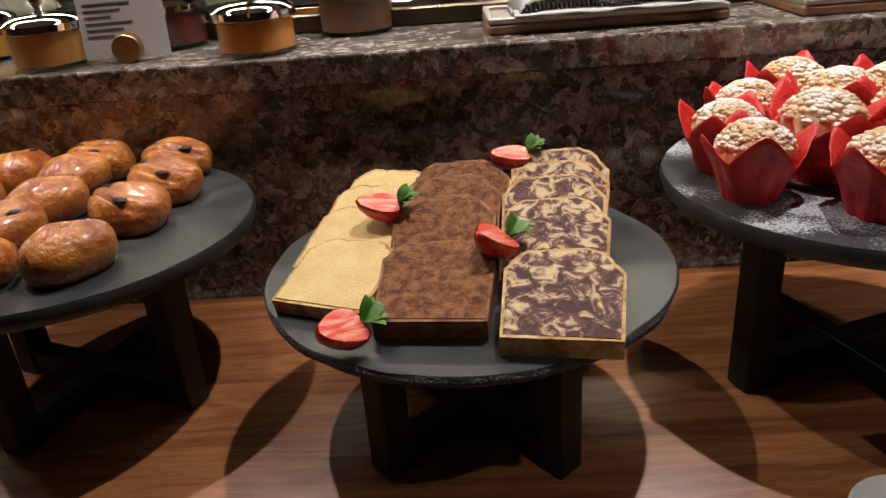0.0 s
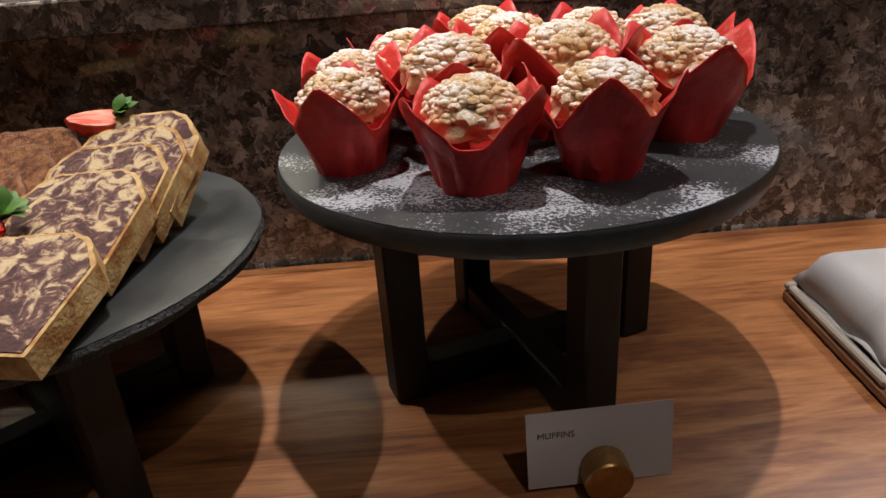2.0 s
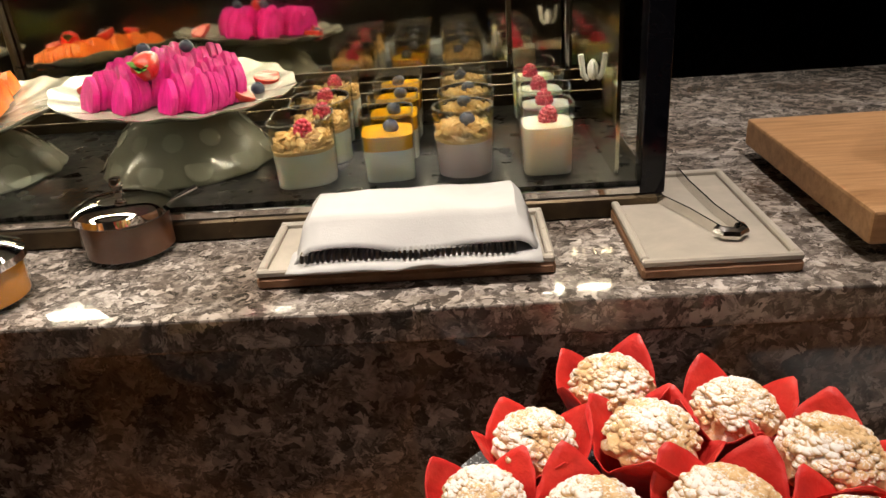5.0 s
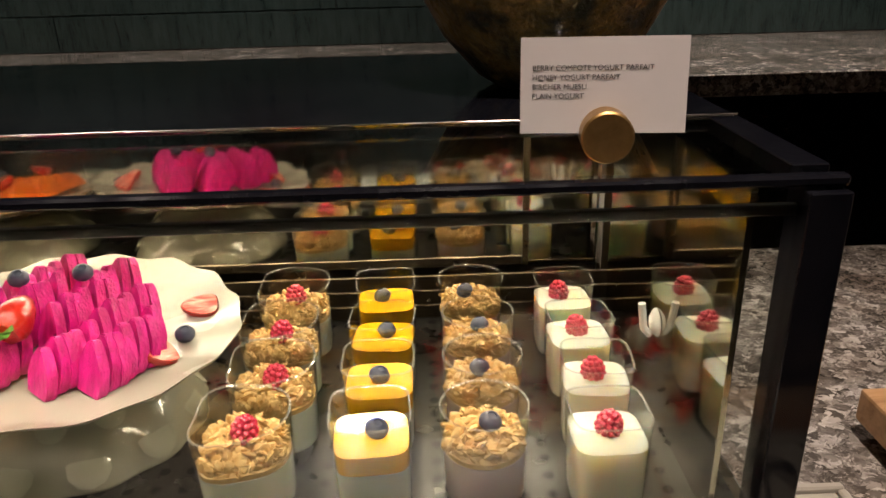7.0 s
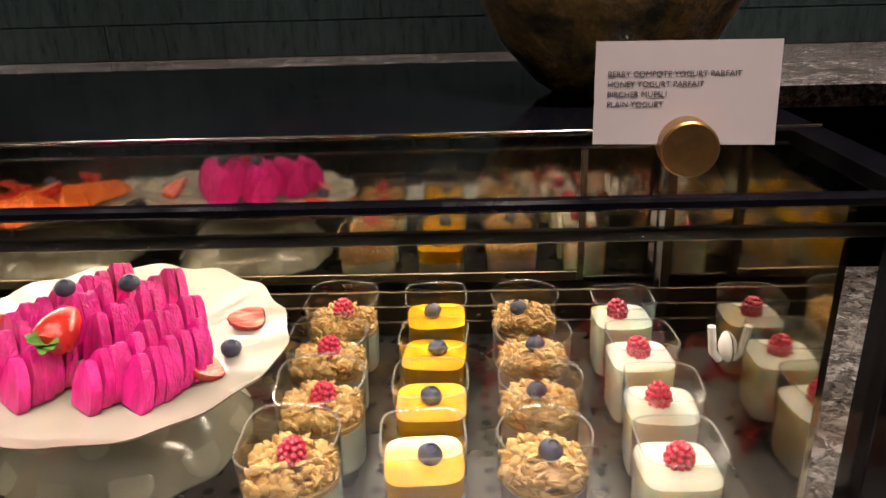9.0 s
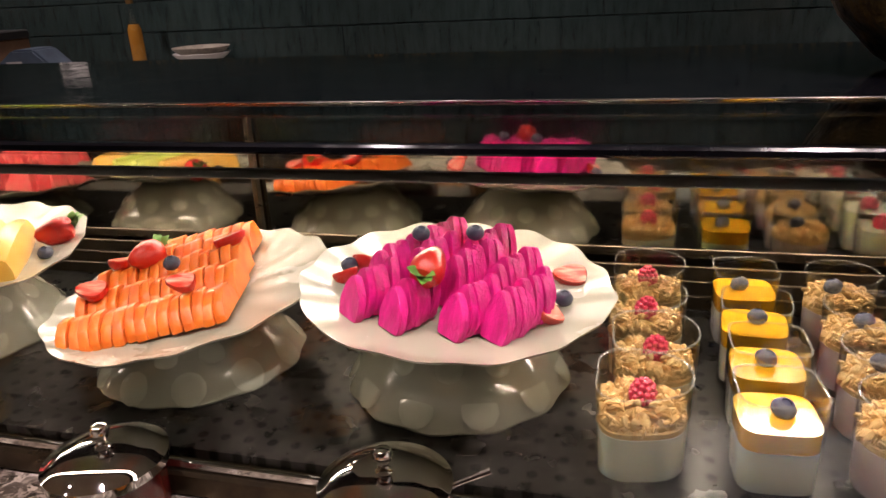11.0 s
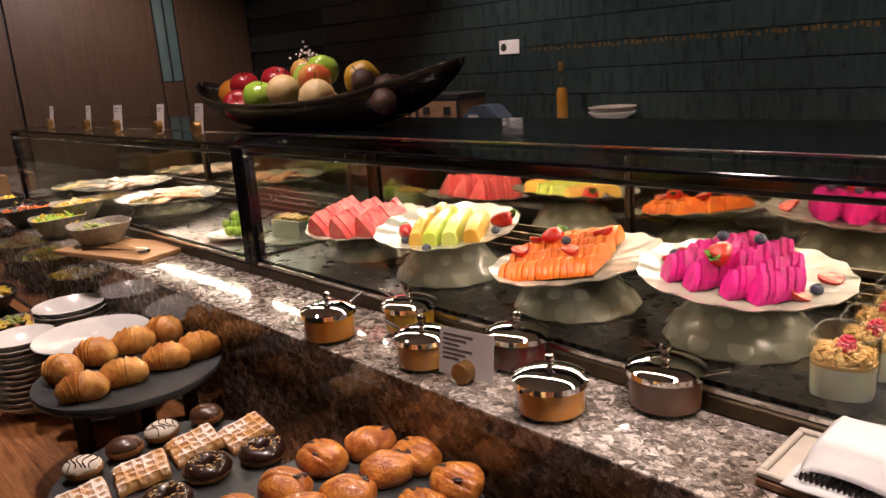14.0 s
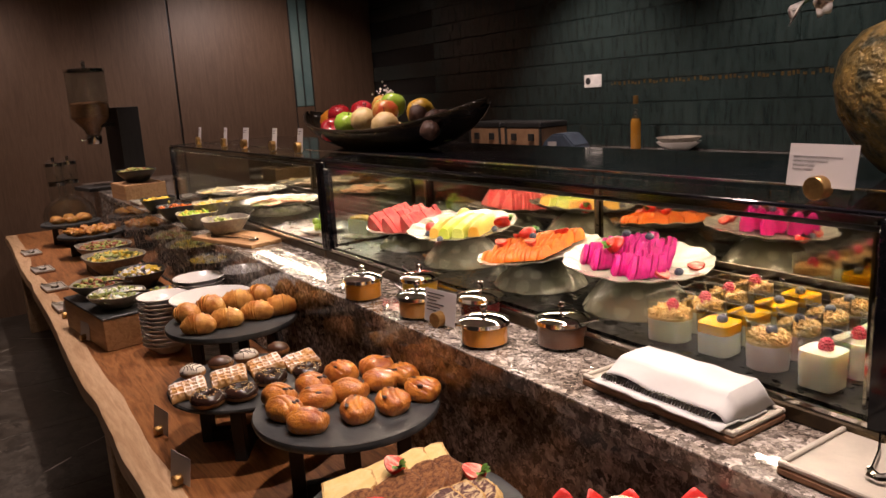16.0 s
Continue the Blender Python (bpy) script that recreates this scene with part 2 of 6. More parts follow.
WOOD_BLACK = wood_mat("black_stained_wood", (0.008, 0.007, 0.007), (0.012, 0.011, 0.010), (0.02, 0.018, 0.016), along=2, rough=0.55)
BLACK = mat("black_lacquer", (0.004, 0.004, 0.006), (0.006, 0.006, 0.008), rough=0.10, bump=0.0)
BLACK.node_tree.nodes["Principled BSDF"].inputs["Specular IOR Level"].default_value = 0.22
BLACK_MATT = mat("black_matt_metal", (0.012, 0.012, 0.012), (0.02, 0.019, 0.018), rough=0.5, bump=0.1)
BRONZE = mat("dark_bronze", (0.10, 0.075, 0.045), (0.06, 0.045, 0.03), rough=0.32, metal=0.9, bump=0.05)
BRASS = mat("aged_brass", (0.42, 0.25, 0.09), (0.30, 0.17, 0.06), rough=0.38, metal=0.9, bump=0.15, scale=60)
STEEL = mat("polished_steel", (0.72, 0.70, 0.67), (0.62, 0.60, 0.58), rough=0.12, metal=1.0, bump=0.02)
CHROME = mat("mirror_chrome", (0.80, 0.79, 0.77), (0.74, 0.73, 0.72), rough=0.04, metal=1.0, bump=0.0)
# gold colour standing in for warm light mirrored in the glazed tiles
GILT = mat("painted_tile_glint", (0.20, 0.12, 0.035), (0.07, 0.045, 0.018), scale=90, rough=0.4, metal=0.7, bump=0.4)
DECK_STEEL = holes_mat("perforated_steel")
MIRROR = mat("smoked_mirror", (0.45, 0.415, 0.355), (0.42, 0.39, 0.335), rough=0.03, metal=1.0, bump=0.0)
END_MIRROR = mat("dark_smoked_mirror", (0.42, 0.375, 0.30), (0.38, 0.34, 0.27), rough=0.03, metal=1.0, bump=0.0)
for shiny in (MIRROR, END_MIRROR, CHROME):
    bs = shiny.node_tree.nodes["Principled BSDF"]
    shiny.node_tree.links.remove(bs.inputs["Roughness"].links[0])
    bs.inputs["Roughness"].default_value = 0.03 if shiny is CHROME else 0.055
GLASS = glass_mat("clear_glass")
GLASS_CUP = glass_mat("tumbler_glass", (0.975, 0.98, 0.965), 1.5, slant=0.55)
GLASS_JUG = glass_mat("thick_jug_glass", (0.92, 0.94, 0.93), 1.7, 0.03, 0.9)
GLASS_RIM = rim_mat("edge_lit_glass_rim")
SLATE = mat("grey_slate", (0.030, 0.033, 0.035), (0.056, 0.060, 0.060), scale=25, rough=0.38, bump=0.35, fine=4, dist=0.001)
SLATE_EDGE = mat("chipped_slate_edge", (0.016, 0.017, 0.018), (0.045, 0.046, 0.047), scale=60, rough=0.6, bump=1.0, dist=0.004)
SLATE_SUGAR = dusted("sugared_slate", (0.026, 0.028, 0.030), (0.045, 0.047, 0.050), (0.48, 0.50, 0.54), scale=25, rough=0.45, amount=0.07, patch=15, heavy=1.0, grain=340, bump=0.3, dist=0.001)
CREAM = mat("cream_glazed_china", (0.38, 0.36, 0.30), (0.335, 0.315, 0.26), scale=9, rough=0.22, bump=0.1, coat=0.3)
STAND_GLAZE = mat("grey_green_glazed_stand", (0.36, 0.36, 0.285), (0.43, 0.42, 0.335), scale=14, rough=0.12, coat=0.5, bump=0.05)
STAND_DOT = mat("pale_glazed_dot", (0.56, 0.55, 0.44), (0.50, 0.49, 0.39), scale=30, rough=0.12, coat=0.5, bump=0.05)
WHITE_CHINA = mat("white_china", (0.74, 0.72, 0.69), (0.70, 0.68, 0.65), scale=12, rough=0.2, bump=0.03, coat=0.3)
STONEWARE = mat("speckled_grey_stoneware", (0.17, 0.145, 0.115), (0.27, 0.235, 0.185), scale=45, rough=0.5, bump=0.3)
STONE_BLACK = mat("black_stoneware", (0.014, 0.014, 0.014), (0.026, 0.025, 0.024), scale=45, rough=0.4, bump=0.3)
TRAY_GLAZE = mat("grey_beige_glaze", (0.40, 0.36, 0.30), (0.34, 0.31, 0.26), scale=18, rough=0.35, bump=0.1)
TRAY_RIM = mat("bare_terracotta_rim", (0.30, 0.15, 0.075), (0.22, 0.105, 0.05), scale=30, rough=0.6, bump=0.3)
LINEN = mat("white_linen", (0.46, 0.455, 0.45), (0.42, 0.415, 0.41), scale=8, rough=0.9, bump=0.35, fine=60, dist=0.0006)
PAPER = mat("white_card", (0.46, 0.42, 0.405), (0.43, 0.395, 0.38), scale=8, rough=0.8, bump=0.05)
INK = mat("grey_ink", (0.06, 0.055, 0.055), rough=0.8, bump=0)
WHITE_PLASTIC = mat("white_plastic", (0.75, 0.73, 0.69), rough=0.4, bump=0.05)
TILE_GREEN = mat("dark_green_glazed_tile", (0.014, 0.025, 0.024), (0.024, 0.038, 0.036), scale=6, rough=0.13, bump=1.0, fine=7, stretch=(5, 1, 1), coat=0.5, dist=0.006)
FLOOR_STONE = stone_mat("dark_floor_stone", (0.042, 0.037, 0.031), (0.055, 0.049, 0.041), (0.068, 0.061, 0.051), rough=0.28, scale=3.0)
VEIN = mat("white_vein", (0.66, 0.61, 0.52), (0.40, 0.36, 0.30), scale=14, rough=0.3, bump=0)
GROUT = mat("floor_joint", (0.10, 0.09, 0.075), rough=0.8)
CEILING = mat("ceiling_paint", (0.55, 0.50, 0.44), (0.50, 0.46, 0.40), scale=3, rough=0.9, bump=0.05)
CRUST = mat("glazed_pastry_crust", (0.66, 0.26, 0.050), (0.32, 0.080, 0.013), scale=34, rough=0.3, bump=0.9, fine=5, coat=0.45, sss=0.05, dist=0.003)
CRUST_PALE = mat("golden_pastry", (0.72, 0.37, 0.095), (0.42, 0.14, 0.025), scale=26, rough=0.42, bump=0.7, fine=5, coat=0.15, dist=0.003)
RAISIN = mat("raisin", (0.02, 0.010, 0.008), (0.035, 0.016, 0.010), scale=300, rough=0.35, bump=0.6)
PAPER_RED = mat("red_baking_paper", (0.74, 0.040, 0.030), (0.54, 0.020, 0.018), scale=22, rough=0.45, bump=0.9, fine=2.5, dist=0.004)
MUFFIN = dusted("crumble_top", (0.80, 0.58, 0.32), (0.62, 0.38, 0.16), (0.86, 0.83, 0.79), scale=130, amount=0.60, patch=30, dist=0.003)
WAFFLE = dusted("sugared_waffle", (0.72, 0.42, 0.17), (0.58, 0.28, 0.08), (0.86, 0.80, 0.74), scale=50, amount=0.62, patch=30)
CHOC = mat("chocolate_icing", (0.035, 0.014, 0.009), (0.022, 0.010, 0.007), scale=30, rough=0.22, bump=0.15, coat=0.4)
CHOC_MILK = mat("milk_chocolate_icing", (0.085, 0.035, 0.018), (0.06, 0.024, 0.013), scale=30, rough=0.3, bump=0.1, coat=0.3)
ICING = mat("white_icing", (0.74, 0.68, 0.58), (0.68, 0.60, 0.50), scale=25, rough=0.35, bump=0.1)
DOUGH = mat("fried_dough", (0.42, 0.20, 0.075), (0.30, 0.115, 0.035), scale=25, rough=0.55, bump=0.4)
NUT = mat("chopped_nut", (0.62, 0.42, 0.18), (0.52, 0.30, 0.10), scale=90, rough=0.6)
BUTTER_CAKE = mat("butter_cake", (0.78, 0.60, 0.28), (0.72, 0.52, 0.21), scale=45, rough=0.85, bump=0.8, fine=14, sss=0.1, dist=0.002)
CAKE_RIM = mat("browned_cake_rim", (0.70, 0.50, 0.21), (0.40, 0.18, 0.045), scale=50, rough=0.75, bump=0.8)
BANANA = mat("dark_fruit_cake", (0.36, 0.145, 0.045), (0.12, 0.038, 0.012), scale=120, rough=0.8, bump=1.0, fine=7, dist=0.003)
BANANA_RIM = mat("dark_cake_rim", (0.30, 0.13, 0.05), (0.14, 0.05, 0.02), scale=60, rough=0.7, bump=0.9)
STRAW = mat("strawberry_skin", (0.62, 0.030, 0.015), (0.48, 0.015, 0.010), scale=60, rough=0.28, bump=0.5, coat=0.3)
STRAW_CUT = mat("cut_strawberry", (0.72, 0.045, 0.022), (0.86, 0.46, 0.34), edge=(0.42, 0.66), scale=60, rough=0.35, bump=0.2, stretch=(0.6, 2.5, 1), sss=0.1)
LEAF = mat("strawberry_leaf", (0.13, 0.29, 0.045), (0.07, 0.18, 0.025), scale=90, rough=0.5, bump=0.3)
DRAGON = mat("magenta_dragon_fruit", (0.88, 0.016, 0.32), (0.54, 0.004, 0.17), scale=85, stretch=(1, 1, 0.35), rough=0.4, bump=0.9, fine=5, sss=0.08, coat=0.15, dist=0.003)
PAPAYA = mat("orange_papaya", (0.84, 0.21, 0.020), (0.74, 0.13, 0.012), scale=35, rough=0.35, bump=0.3, sss=0.1, coat=0.2)
WATERMELON = mat("pink_watermelon", (0.80, 0.060, 0.075), (0.78, 0.17, 0.145), scale=55, rough=0.4, bump=0.5, sss=0.1, coat=0.15)
MELON_GREEN = mat("green_melon", (0.56, 0.66, 0.07), (0.68, 0.74, 0.18), scale=30, rough=0.35, bump=0.2, sss=0.1, coat=0.2)
MELON_ORANGE = mat("orange_melon", (0.80, 0.42, 0.05), (0.82, 0.52, 0.12), scale=30, rough=0.35, bump=0.2, sss=0.1, coat=0.2)
BLUEBERRY = mat("blueberry", (0.035, 0.04, 0.075), (0.07, 0.075, 0.11), scale=120, rough=0.5, bump=0.1)
RASPBERRY = mat("raspberry", (0.52, 0.016, 0.055), (0.62, 0.05, 0.10), scale=200, rough=0.35, bump=0.1, sss=0.1)
YOGURT = mat("white_yogurt", (0.88, 0.83, 0.70), (0.85, 0.79, 0.65), scale=40, rough=0.35, bump=0.15, sss=0.1)
YOGURT_PINK = mat("pink_yogurt", (0.74, 0.56, 0.55), (0.70, 0.48, 0.48), scale=40, rough=0.4, bump=0.15, sss=0.1)
for milk in (YOGURT, YOGURT_PINK):
    milk.node_tree.nodes["Principled BSDF"].inputs["Subsurface Weight"].default_value = 0.9
    milk.node_tree.nodes["Principled BSDF"].inputs["Subsurface Radius"].default_value = (0.030, 0.022, 0.014)
MANGO = mat("mango_jelly", (0.92, 0.46, 0.008), (0.86, 0.37, 0.006), scale=30, rough=0.12, bump=0.1, coat=0.5, sss=0.1)
GRANOLA = mat("toasted_oats", (0.80, 0.55, 0.25), (0.66, 0.38, 0.13), scale=160, rough=0.75, bump=0.7)
HONEY = mat("amber_spread", (0.80, 0.33, 0.04), (0.68, 0.25, 0.03), scale=12, rough=0.25, bump=0.1)
PEANUT = mat("tan_spread", (0.66, 0.33, 0.085), (0.56, 0.25, 0.06), scale=18, rough=0.4, bump=0.2)
JAM_DARK = mat("dark_red_jam", (0.17, 0.014, 0.012), (0.08, 0.008, 0.008), scale=30, rough=0.15, bump=0.3, coat=0.4)
LEMON = mat("yellow_spread", (0.84, 0.50, 0.03), (0.72, 0.38, 0.02), scale=18, rough=0.3, bump=0.2)
COCOA = mat("cocoa_spread", (0.22, 0.085, 0.04), (0.16, 0.06, 0.028), scale=12, rough=0.35, bump=0.15)
SALMON = mat("smoked_salmon", (0.72, 0.28, 0.13), (0.76, 0.42, 0.26), scale=40, rough=0.35, bump=0.4, stretch=(1, 3, 1))
HAM = mat("pale_ham", (0.70, 0.50, 0.40), (0.72, 0.58, 0.46), scale=25, rough=0.4, bump=0.3)
CHEESE = mat("pale_cheese", (0.72, 0.58, 0.32), (0.68, 0.52, 0.26), scale=20, rough=0.5, bump=0.2)
GRAPE = mat("green_grape", (0.30, 0.46, 0.05), (0.36, 0.52, 0.10), scale=40, rough=0.22, bump=0.03, sss=0.15)
APPLE_RED = mat("red_apple", (0.36, 0.018, 0.022), (0.26, 0.010, 0.016), scale=14, rough=0.25, bump=0.05, coat=0.3)
APPLE_MIX = mat("red_yellow_apple", (0.50, 0.085, 0.035), (0.55, 0.36, 0.085), scale=16, rough=0.25, bump=0.05, coat=0.3)
APPLE_GREEN = mat("green_apple", (0.26, 0.42, 0.045), (0.32, 0.48, 0.07), scale=14, rough=0.25, bump=0.05, coat=0.3)
PEAR_SKIN = mat("russet_pear", (0.58, 0.42, 0.20), (0.50, 0.34, 0.13), scale=60, rough=0.5, bump=0.2)
MANGO_SKIN = mat("yellow_fruit", (0.58, 0.36, 0.035), (0.48, 0.26, 0.02), scale=12, rough=0.4, bump=0.1)
ORANGE_SKIN = mat("orange_peel", (0.66, 0.24, 0.02), (0.58, 0.18, 0.012), scale=120, rough=0.4, bump=0.5)
SNAKE_FRUIT = mat("scaly_brown_fruit", (0.10, 0.045, 0.028), (0.055, 0.022, 0.014), scale=80, rough=0.5, bump=1.0)
BOWL_DARK = mat("dark_carved_bowl", (0.012, 0.010, 0.008), (0.035, 0.024, 0.014), scale=35, rough=0.16, bump=0.6, fine=3, coat=0.3, stretch=(0.4, 1, 2.5))
VASE_SKIN = mat("bronze_rough_vase", (0.34, 0.22, 0.065), (0.04, 0.043, 0.026), scale=24, rough=0.34, metal=0.35, bump=1.0, fine=3.5, coat=0.3, dist=0.014)
PETAL = mat("white_orchid_petal", (0.72, 0.66, 0.62), (0.76, 0.72, 0.70), scale=30, rough=0.6, bump=0.2)
STEM = mat("green_stem", (0.06, 0.11, 0.03), rough=0.5)
SALAD = mat("mixed_leaf_salad", (0.20, 0.30, 0.05), (0.46, 0.42, 0.15), scale=40, rough=0.5, bump=0.6)
SALAD_RED = mat("roast_vegetable_salad", (0.40, 0.11, 0.04), (0.20, 0.06, 0.028), scale=40, rough=0.45, bump=0.6)
CORN = mat("yellow_pickle", (0.74, 0.52, 0.06), (0.62, 0.40, 0.04), scale=60, rough=0.4, bump=0.4)
OLIVE = mat("dark_olive", (0.035, 0.022, 0.022), (0.02, 0.014, 0.014), scale=60, rough=0.25)
CHEST = mat("tan_leather_chest", (0.32, 0.18, 0.095), (0.27, 0.145, 0.075), scale=18, rough=0.6, bump=0.3)
BLUE_GREY = mat("blue_grey_plastic", (0.06, 0.085, 0.12), (0.045, 0.06, 0.085), scale=10, rough=0.4)
LIQUOR = mat("amber_syrup", (0.42, 0.19, 0.03), (0.36, 0.15, 0.02), scale=10, rough=0.15, bump=0)
TEAL_GLASS = mat("teal_tinted_panel", (0.10, 0.17, 0.17), (0.14, 0.21, 0.20), scale=3, rough=0.15, bump=0.02)
CEREAL = mat("corn_flakes", (0.26, 0.11, 0.035), (0.15, 0.06, 0.02), scale=70, rough=0.7, bump=0.9)


def marble_cake_mat(name):
    m, t, b = shader(name, 0.85)
    v = coords(t, (1, 1, 1))
    n = node(t, "ShaderNodeTexNoise", Scale=68.0, Detail=6.0, Roughness=0.62, Distortion=0.9)
    f = node(t, "ShaderNodeTexNoise", Scale=260.0, Detail=4.0)
    link(t, v, n.inputs["Vector"])
    link(t, v, f.inputs["Vector"])
    tc, sep, mr, ad = t.nodes.new("ShaderNodeTexCoord"), t.nodes.new("ShaderNodeSeparateXYZ"), t.nodes.new("ShaderNodeMapRange"), t.nodes.new("ShaderNodeMath")
    link(t, tc.outputs["Object"], sep.inputs[0])
    link(t, sep.outputs[1], mr.inputs[0])
    for key, val in (("From Min", 0.06), ("From Max", 0.095), ("To Min", 0.0), ("To Max", 0.05)):
        mr.inputs[key].default_value = val
    link(t, n.outputs[0], ad.inputs[0])
    link(t, mr.outputs[0], ad.inputs[1])
    link(t, ramp(t, ad.outputs[0], [(0.44, (0.075, 0.033, 0.030)), (0.525, (0.17, 0.085, 0.070)), (0.565, (0.42, 0.29, 0.18)), (0.63, (0.62, 0.48, 0.27))]), b.inputs["Base Color"])
    add_bump(t, b, f.outputs[0], 0.8, 0.002)
    return m


LED = glow_mat("light_strip_diffuser", (1.0, 0.86, 0.66), 90.0)
MARBLE_CAKE = marble_cake_mat("chocolate_swirl_cake")


# ---- mesh helpers ----
def part(name, bm, material, parent=None, label="", smooth=True):
    me = bpy.data.meshes.new(name)
    bmesh.ops.recalc_face_normals(bm, faces=bm.faces)
    if smooth:
        for f in bm.faces:
            f.smooth = True
        for e in bm.edges:
            if len(e.link_faces) == 2 and e.calc_face_angle(0) > 0.7:
                e.smooth = False
    bm.to_mesh(me)
    bm.free()
    me.materials.append(material)
    ob = new(name, me)
    ob.parent = parent
    if label:
        ob["label"] = label
    return ob


def thing(name, label, category, m=None, group="", kind=""):
    ob = new(name)
    ob.empty_display_size = 0.02
    ob.matrix_basis = m or Matrix()
    return tagged(ob, label, category, group, kind)


def box(bm, x0, y0, z0, x1, y1, z1, bevel=0.0, seg=1):
    m = Matrix.Translation(((x0 + x1) / 2, (y0 + y1) / 2, (z0 + z1) / 2)) @ Matrix.Diagonal((x1 - x0, y1 - y0, z1 - z0, 1))
    v = bmesh.ops.create_cube(bm, size=1, matrix=m)["verts"]
    if bevel:
        made = bmesh.ops.bevel(bm, geom=list({e for a in v for e in a.link_edges}), offset=bevel, segments=seg, affect="EDGES", profile=0.6)
        for f in made["faces"]:
            for e in f.edges:
                e.smooth = False
    return bm


def boxed(*a, **k):
    return box(bmesh.new(), *a, **k)


def lathe(bm, profile, seg=28, shape=None, m=None):
    """Turn (r, z) pairs round z; shape(angle, row) scales the radius and may lift the point."""
    m = m or Matrix()
    rings = []
    for i, (r, z) in enumerate(profile):
        if r < 1e-6:
            rings.append([bm.verts.new(m @ Vector((0, 0, z)))])
            continue
        ring = []
        for k in range(seg):
            a = 2 * math.pi * k / seg
            s, dz = shape(a, i) if shape else (1, 0)
            ring.append(bm.verts.new(m @ Vector((r * s * math.cos(a), r * s * math.sin(a), z + dz))))
        rings.append(ring)
    for p, q in zip(rings, rings[1:]):
        for k in range(seg):
            a, b = p[k % len(p)], p[(k + 1) % len(p)]
            c, d = q[(k + 1) % len(q)], q[k % len(q)]
            f = [w for i, w in enumerate((a, b, c, d)) if w not in (a, b, c, d)[:i]]
            if len(f) > 2:
                bm.faces.new(f)
    return bm


def ball(bm, c, r, sub=2, rough=0.0, freq=30.0, m=None, seed=0.0):
    """A ball or lump with radii r about c, its skin pushed by noise."""
    r = r if isinstance(r, tuple) else (r, r, r)
    v = bmesh.ops.create_icosphere(bm, subdivisions=sub, radius=1)["verts"]
    for p in v:
        d = p.co.copy()
        k = 1 + rough * noise.noise(d * freq * max(r) + Vector((seed, seed * 1.7, 0)))
        q = Vector((d.x * r[0], d.y * r[1], d.z * r[2])) * k
        p.co = Vector(c) + (m @ q if m else q)
    return v


def tube(bm, points, radius, seg=8):
    rad = radius if isinstance(radius, (list, tuple)) else [radius] * len(points)
    pts = [Vector(p) for p in points]
    rings, side = [], None
    for i, p in enumerate(pts):
        d = (pts[min(i + 1, len(pts) - 1)] - pts[max(i - 1, 0)]).normalized()
        side = (side or (Vector((0, 0, 1)) if abs(d.z) < 0.9 else Vector((1, 0, 0))))
        u = (side - d * side.dot(d)).normalized()
        w = d.cross(u)
        side = u
        rings.append([bm.verts.new(p + (u * math.cos(2 * math.pi * k / seg) + w * math.sin(2 * math.pi * k / seg)) * rad[i]) for k in range(seg)])
    for p, q in zip(rings, rings[1:]):
        for k in range(seg):
            bm.faces.new((p[k], p[(k + 1) % seg], q[(k + 1) % seg], q[k]))
    bm.faces.new(rings[0])
    bm.faces.new(rings[-1])
    return bm


def prism(bm, outline, z0, z1, m=None):
    m = m or Matrix()
    lo = [bm.verts.new(m @ Vector((x, y, z0))) for x, y in outline]
    hi = [bm.verts.new(m @ Vector((x, y, z1))) for x, y in outline]
    n = len(outline)
    for k in range(n):
        bm.faces.new((lo[k], lo[(k + 1) % n], hi[(k + 1) % n], hi[k]))
    bm.faces.new(lo)
    bm.faces.new(hi)
    return bm


def words(text, size, m, parent, material=None):
    cu = bpy.data.curves.new("lettering", "FONT")
    cu.body, cu.size, cu.extrude, cu.space_line = text, size, 0.0001, 1.25
    tmp = bpy.data.objects.new("lettering", cu)
    me = bpy.data.meshes.new_from_object(tmp)
    bpy.data.objects.remove(tmp)
    ob = new("lettering", me)
    me.materials.append(material or INK)
    ob.parent, ob.matrix_basis = parent, m
    return ob


# ---- the room ----
def flat(name, mesh, material, label, category):
    return tagged(part(name, mesh, material), label, category, kind="structure")


X0, X1, Y0, Y1 = -6.0, 4.2, -4.2, 3.05
floor = flat("floor", boxed(X0, Y0, FLOOR - 0.12, X1, Y1, FLOOR), FLOOR_STONE, "dark polished stone floor with white veins", "floor")
flat("ceiling", boxed(X0, Y0, CEIL, X1, Y1, CEIL + 0.1), CEILING, "plain dark ceiling above the buffet", "ceiling")
wall_back = flat("wall_back", boxed(X0, Y1 + 0.012, FLOOR, X1, Y1 + 0.2, CEIL), BLACK_MATT, "wall behind the buffet clad in dark green tiles", "wall")
flat("wall_side", boxed(X1, Y0, FLOOR, X1 + 0.15, Y1 + 0.2, CEIL), WOOD_BROWN, "plain brown panelled wall", "wall")
flat("wall_front", boxed(X0, Y0 - 0.15, FLOOR, X1, Y0, CEIL), WOOD_BROWN, "plain brown wall across the aisle", "wall")
wall_end = flat("wall_end", boxed(X0 - 0.15, Y0, FLOOR, X0 - 0.012, Y1 + 0.2, CEIL), BLACK_MATT, "end wall clad in brown wood panels", "wall")
for y0, y1 in ((Y0, -2.6), (-2.59, -0.8), (-0.79, 0.965), (0.975, 2.13), (2.34, Y1)):
    part("panel", boxed(X0 - 0.012, y0 + 0.004, FLOOR, X0 + 0.006, y1 - 0.004, CEIL, 0.003), WOOD_BROWN, wall_end)
for y0 in (2.145, 2.245):
    part("glass_strip", boxed(X0 - 0.012, y0, 1.52, X0 + 0.012, y0 + 0.08, CEIL, 0.004), TEAL_GLASS, wall_end, "teal tinted glass strip")
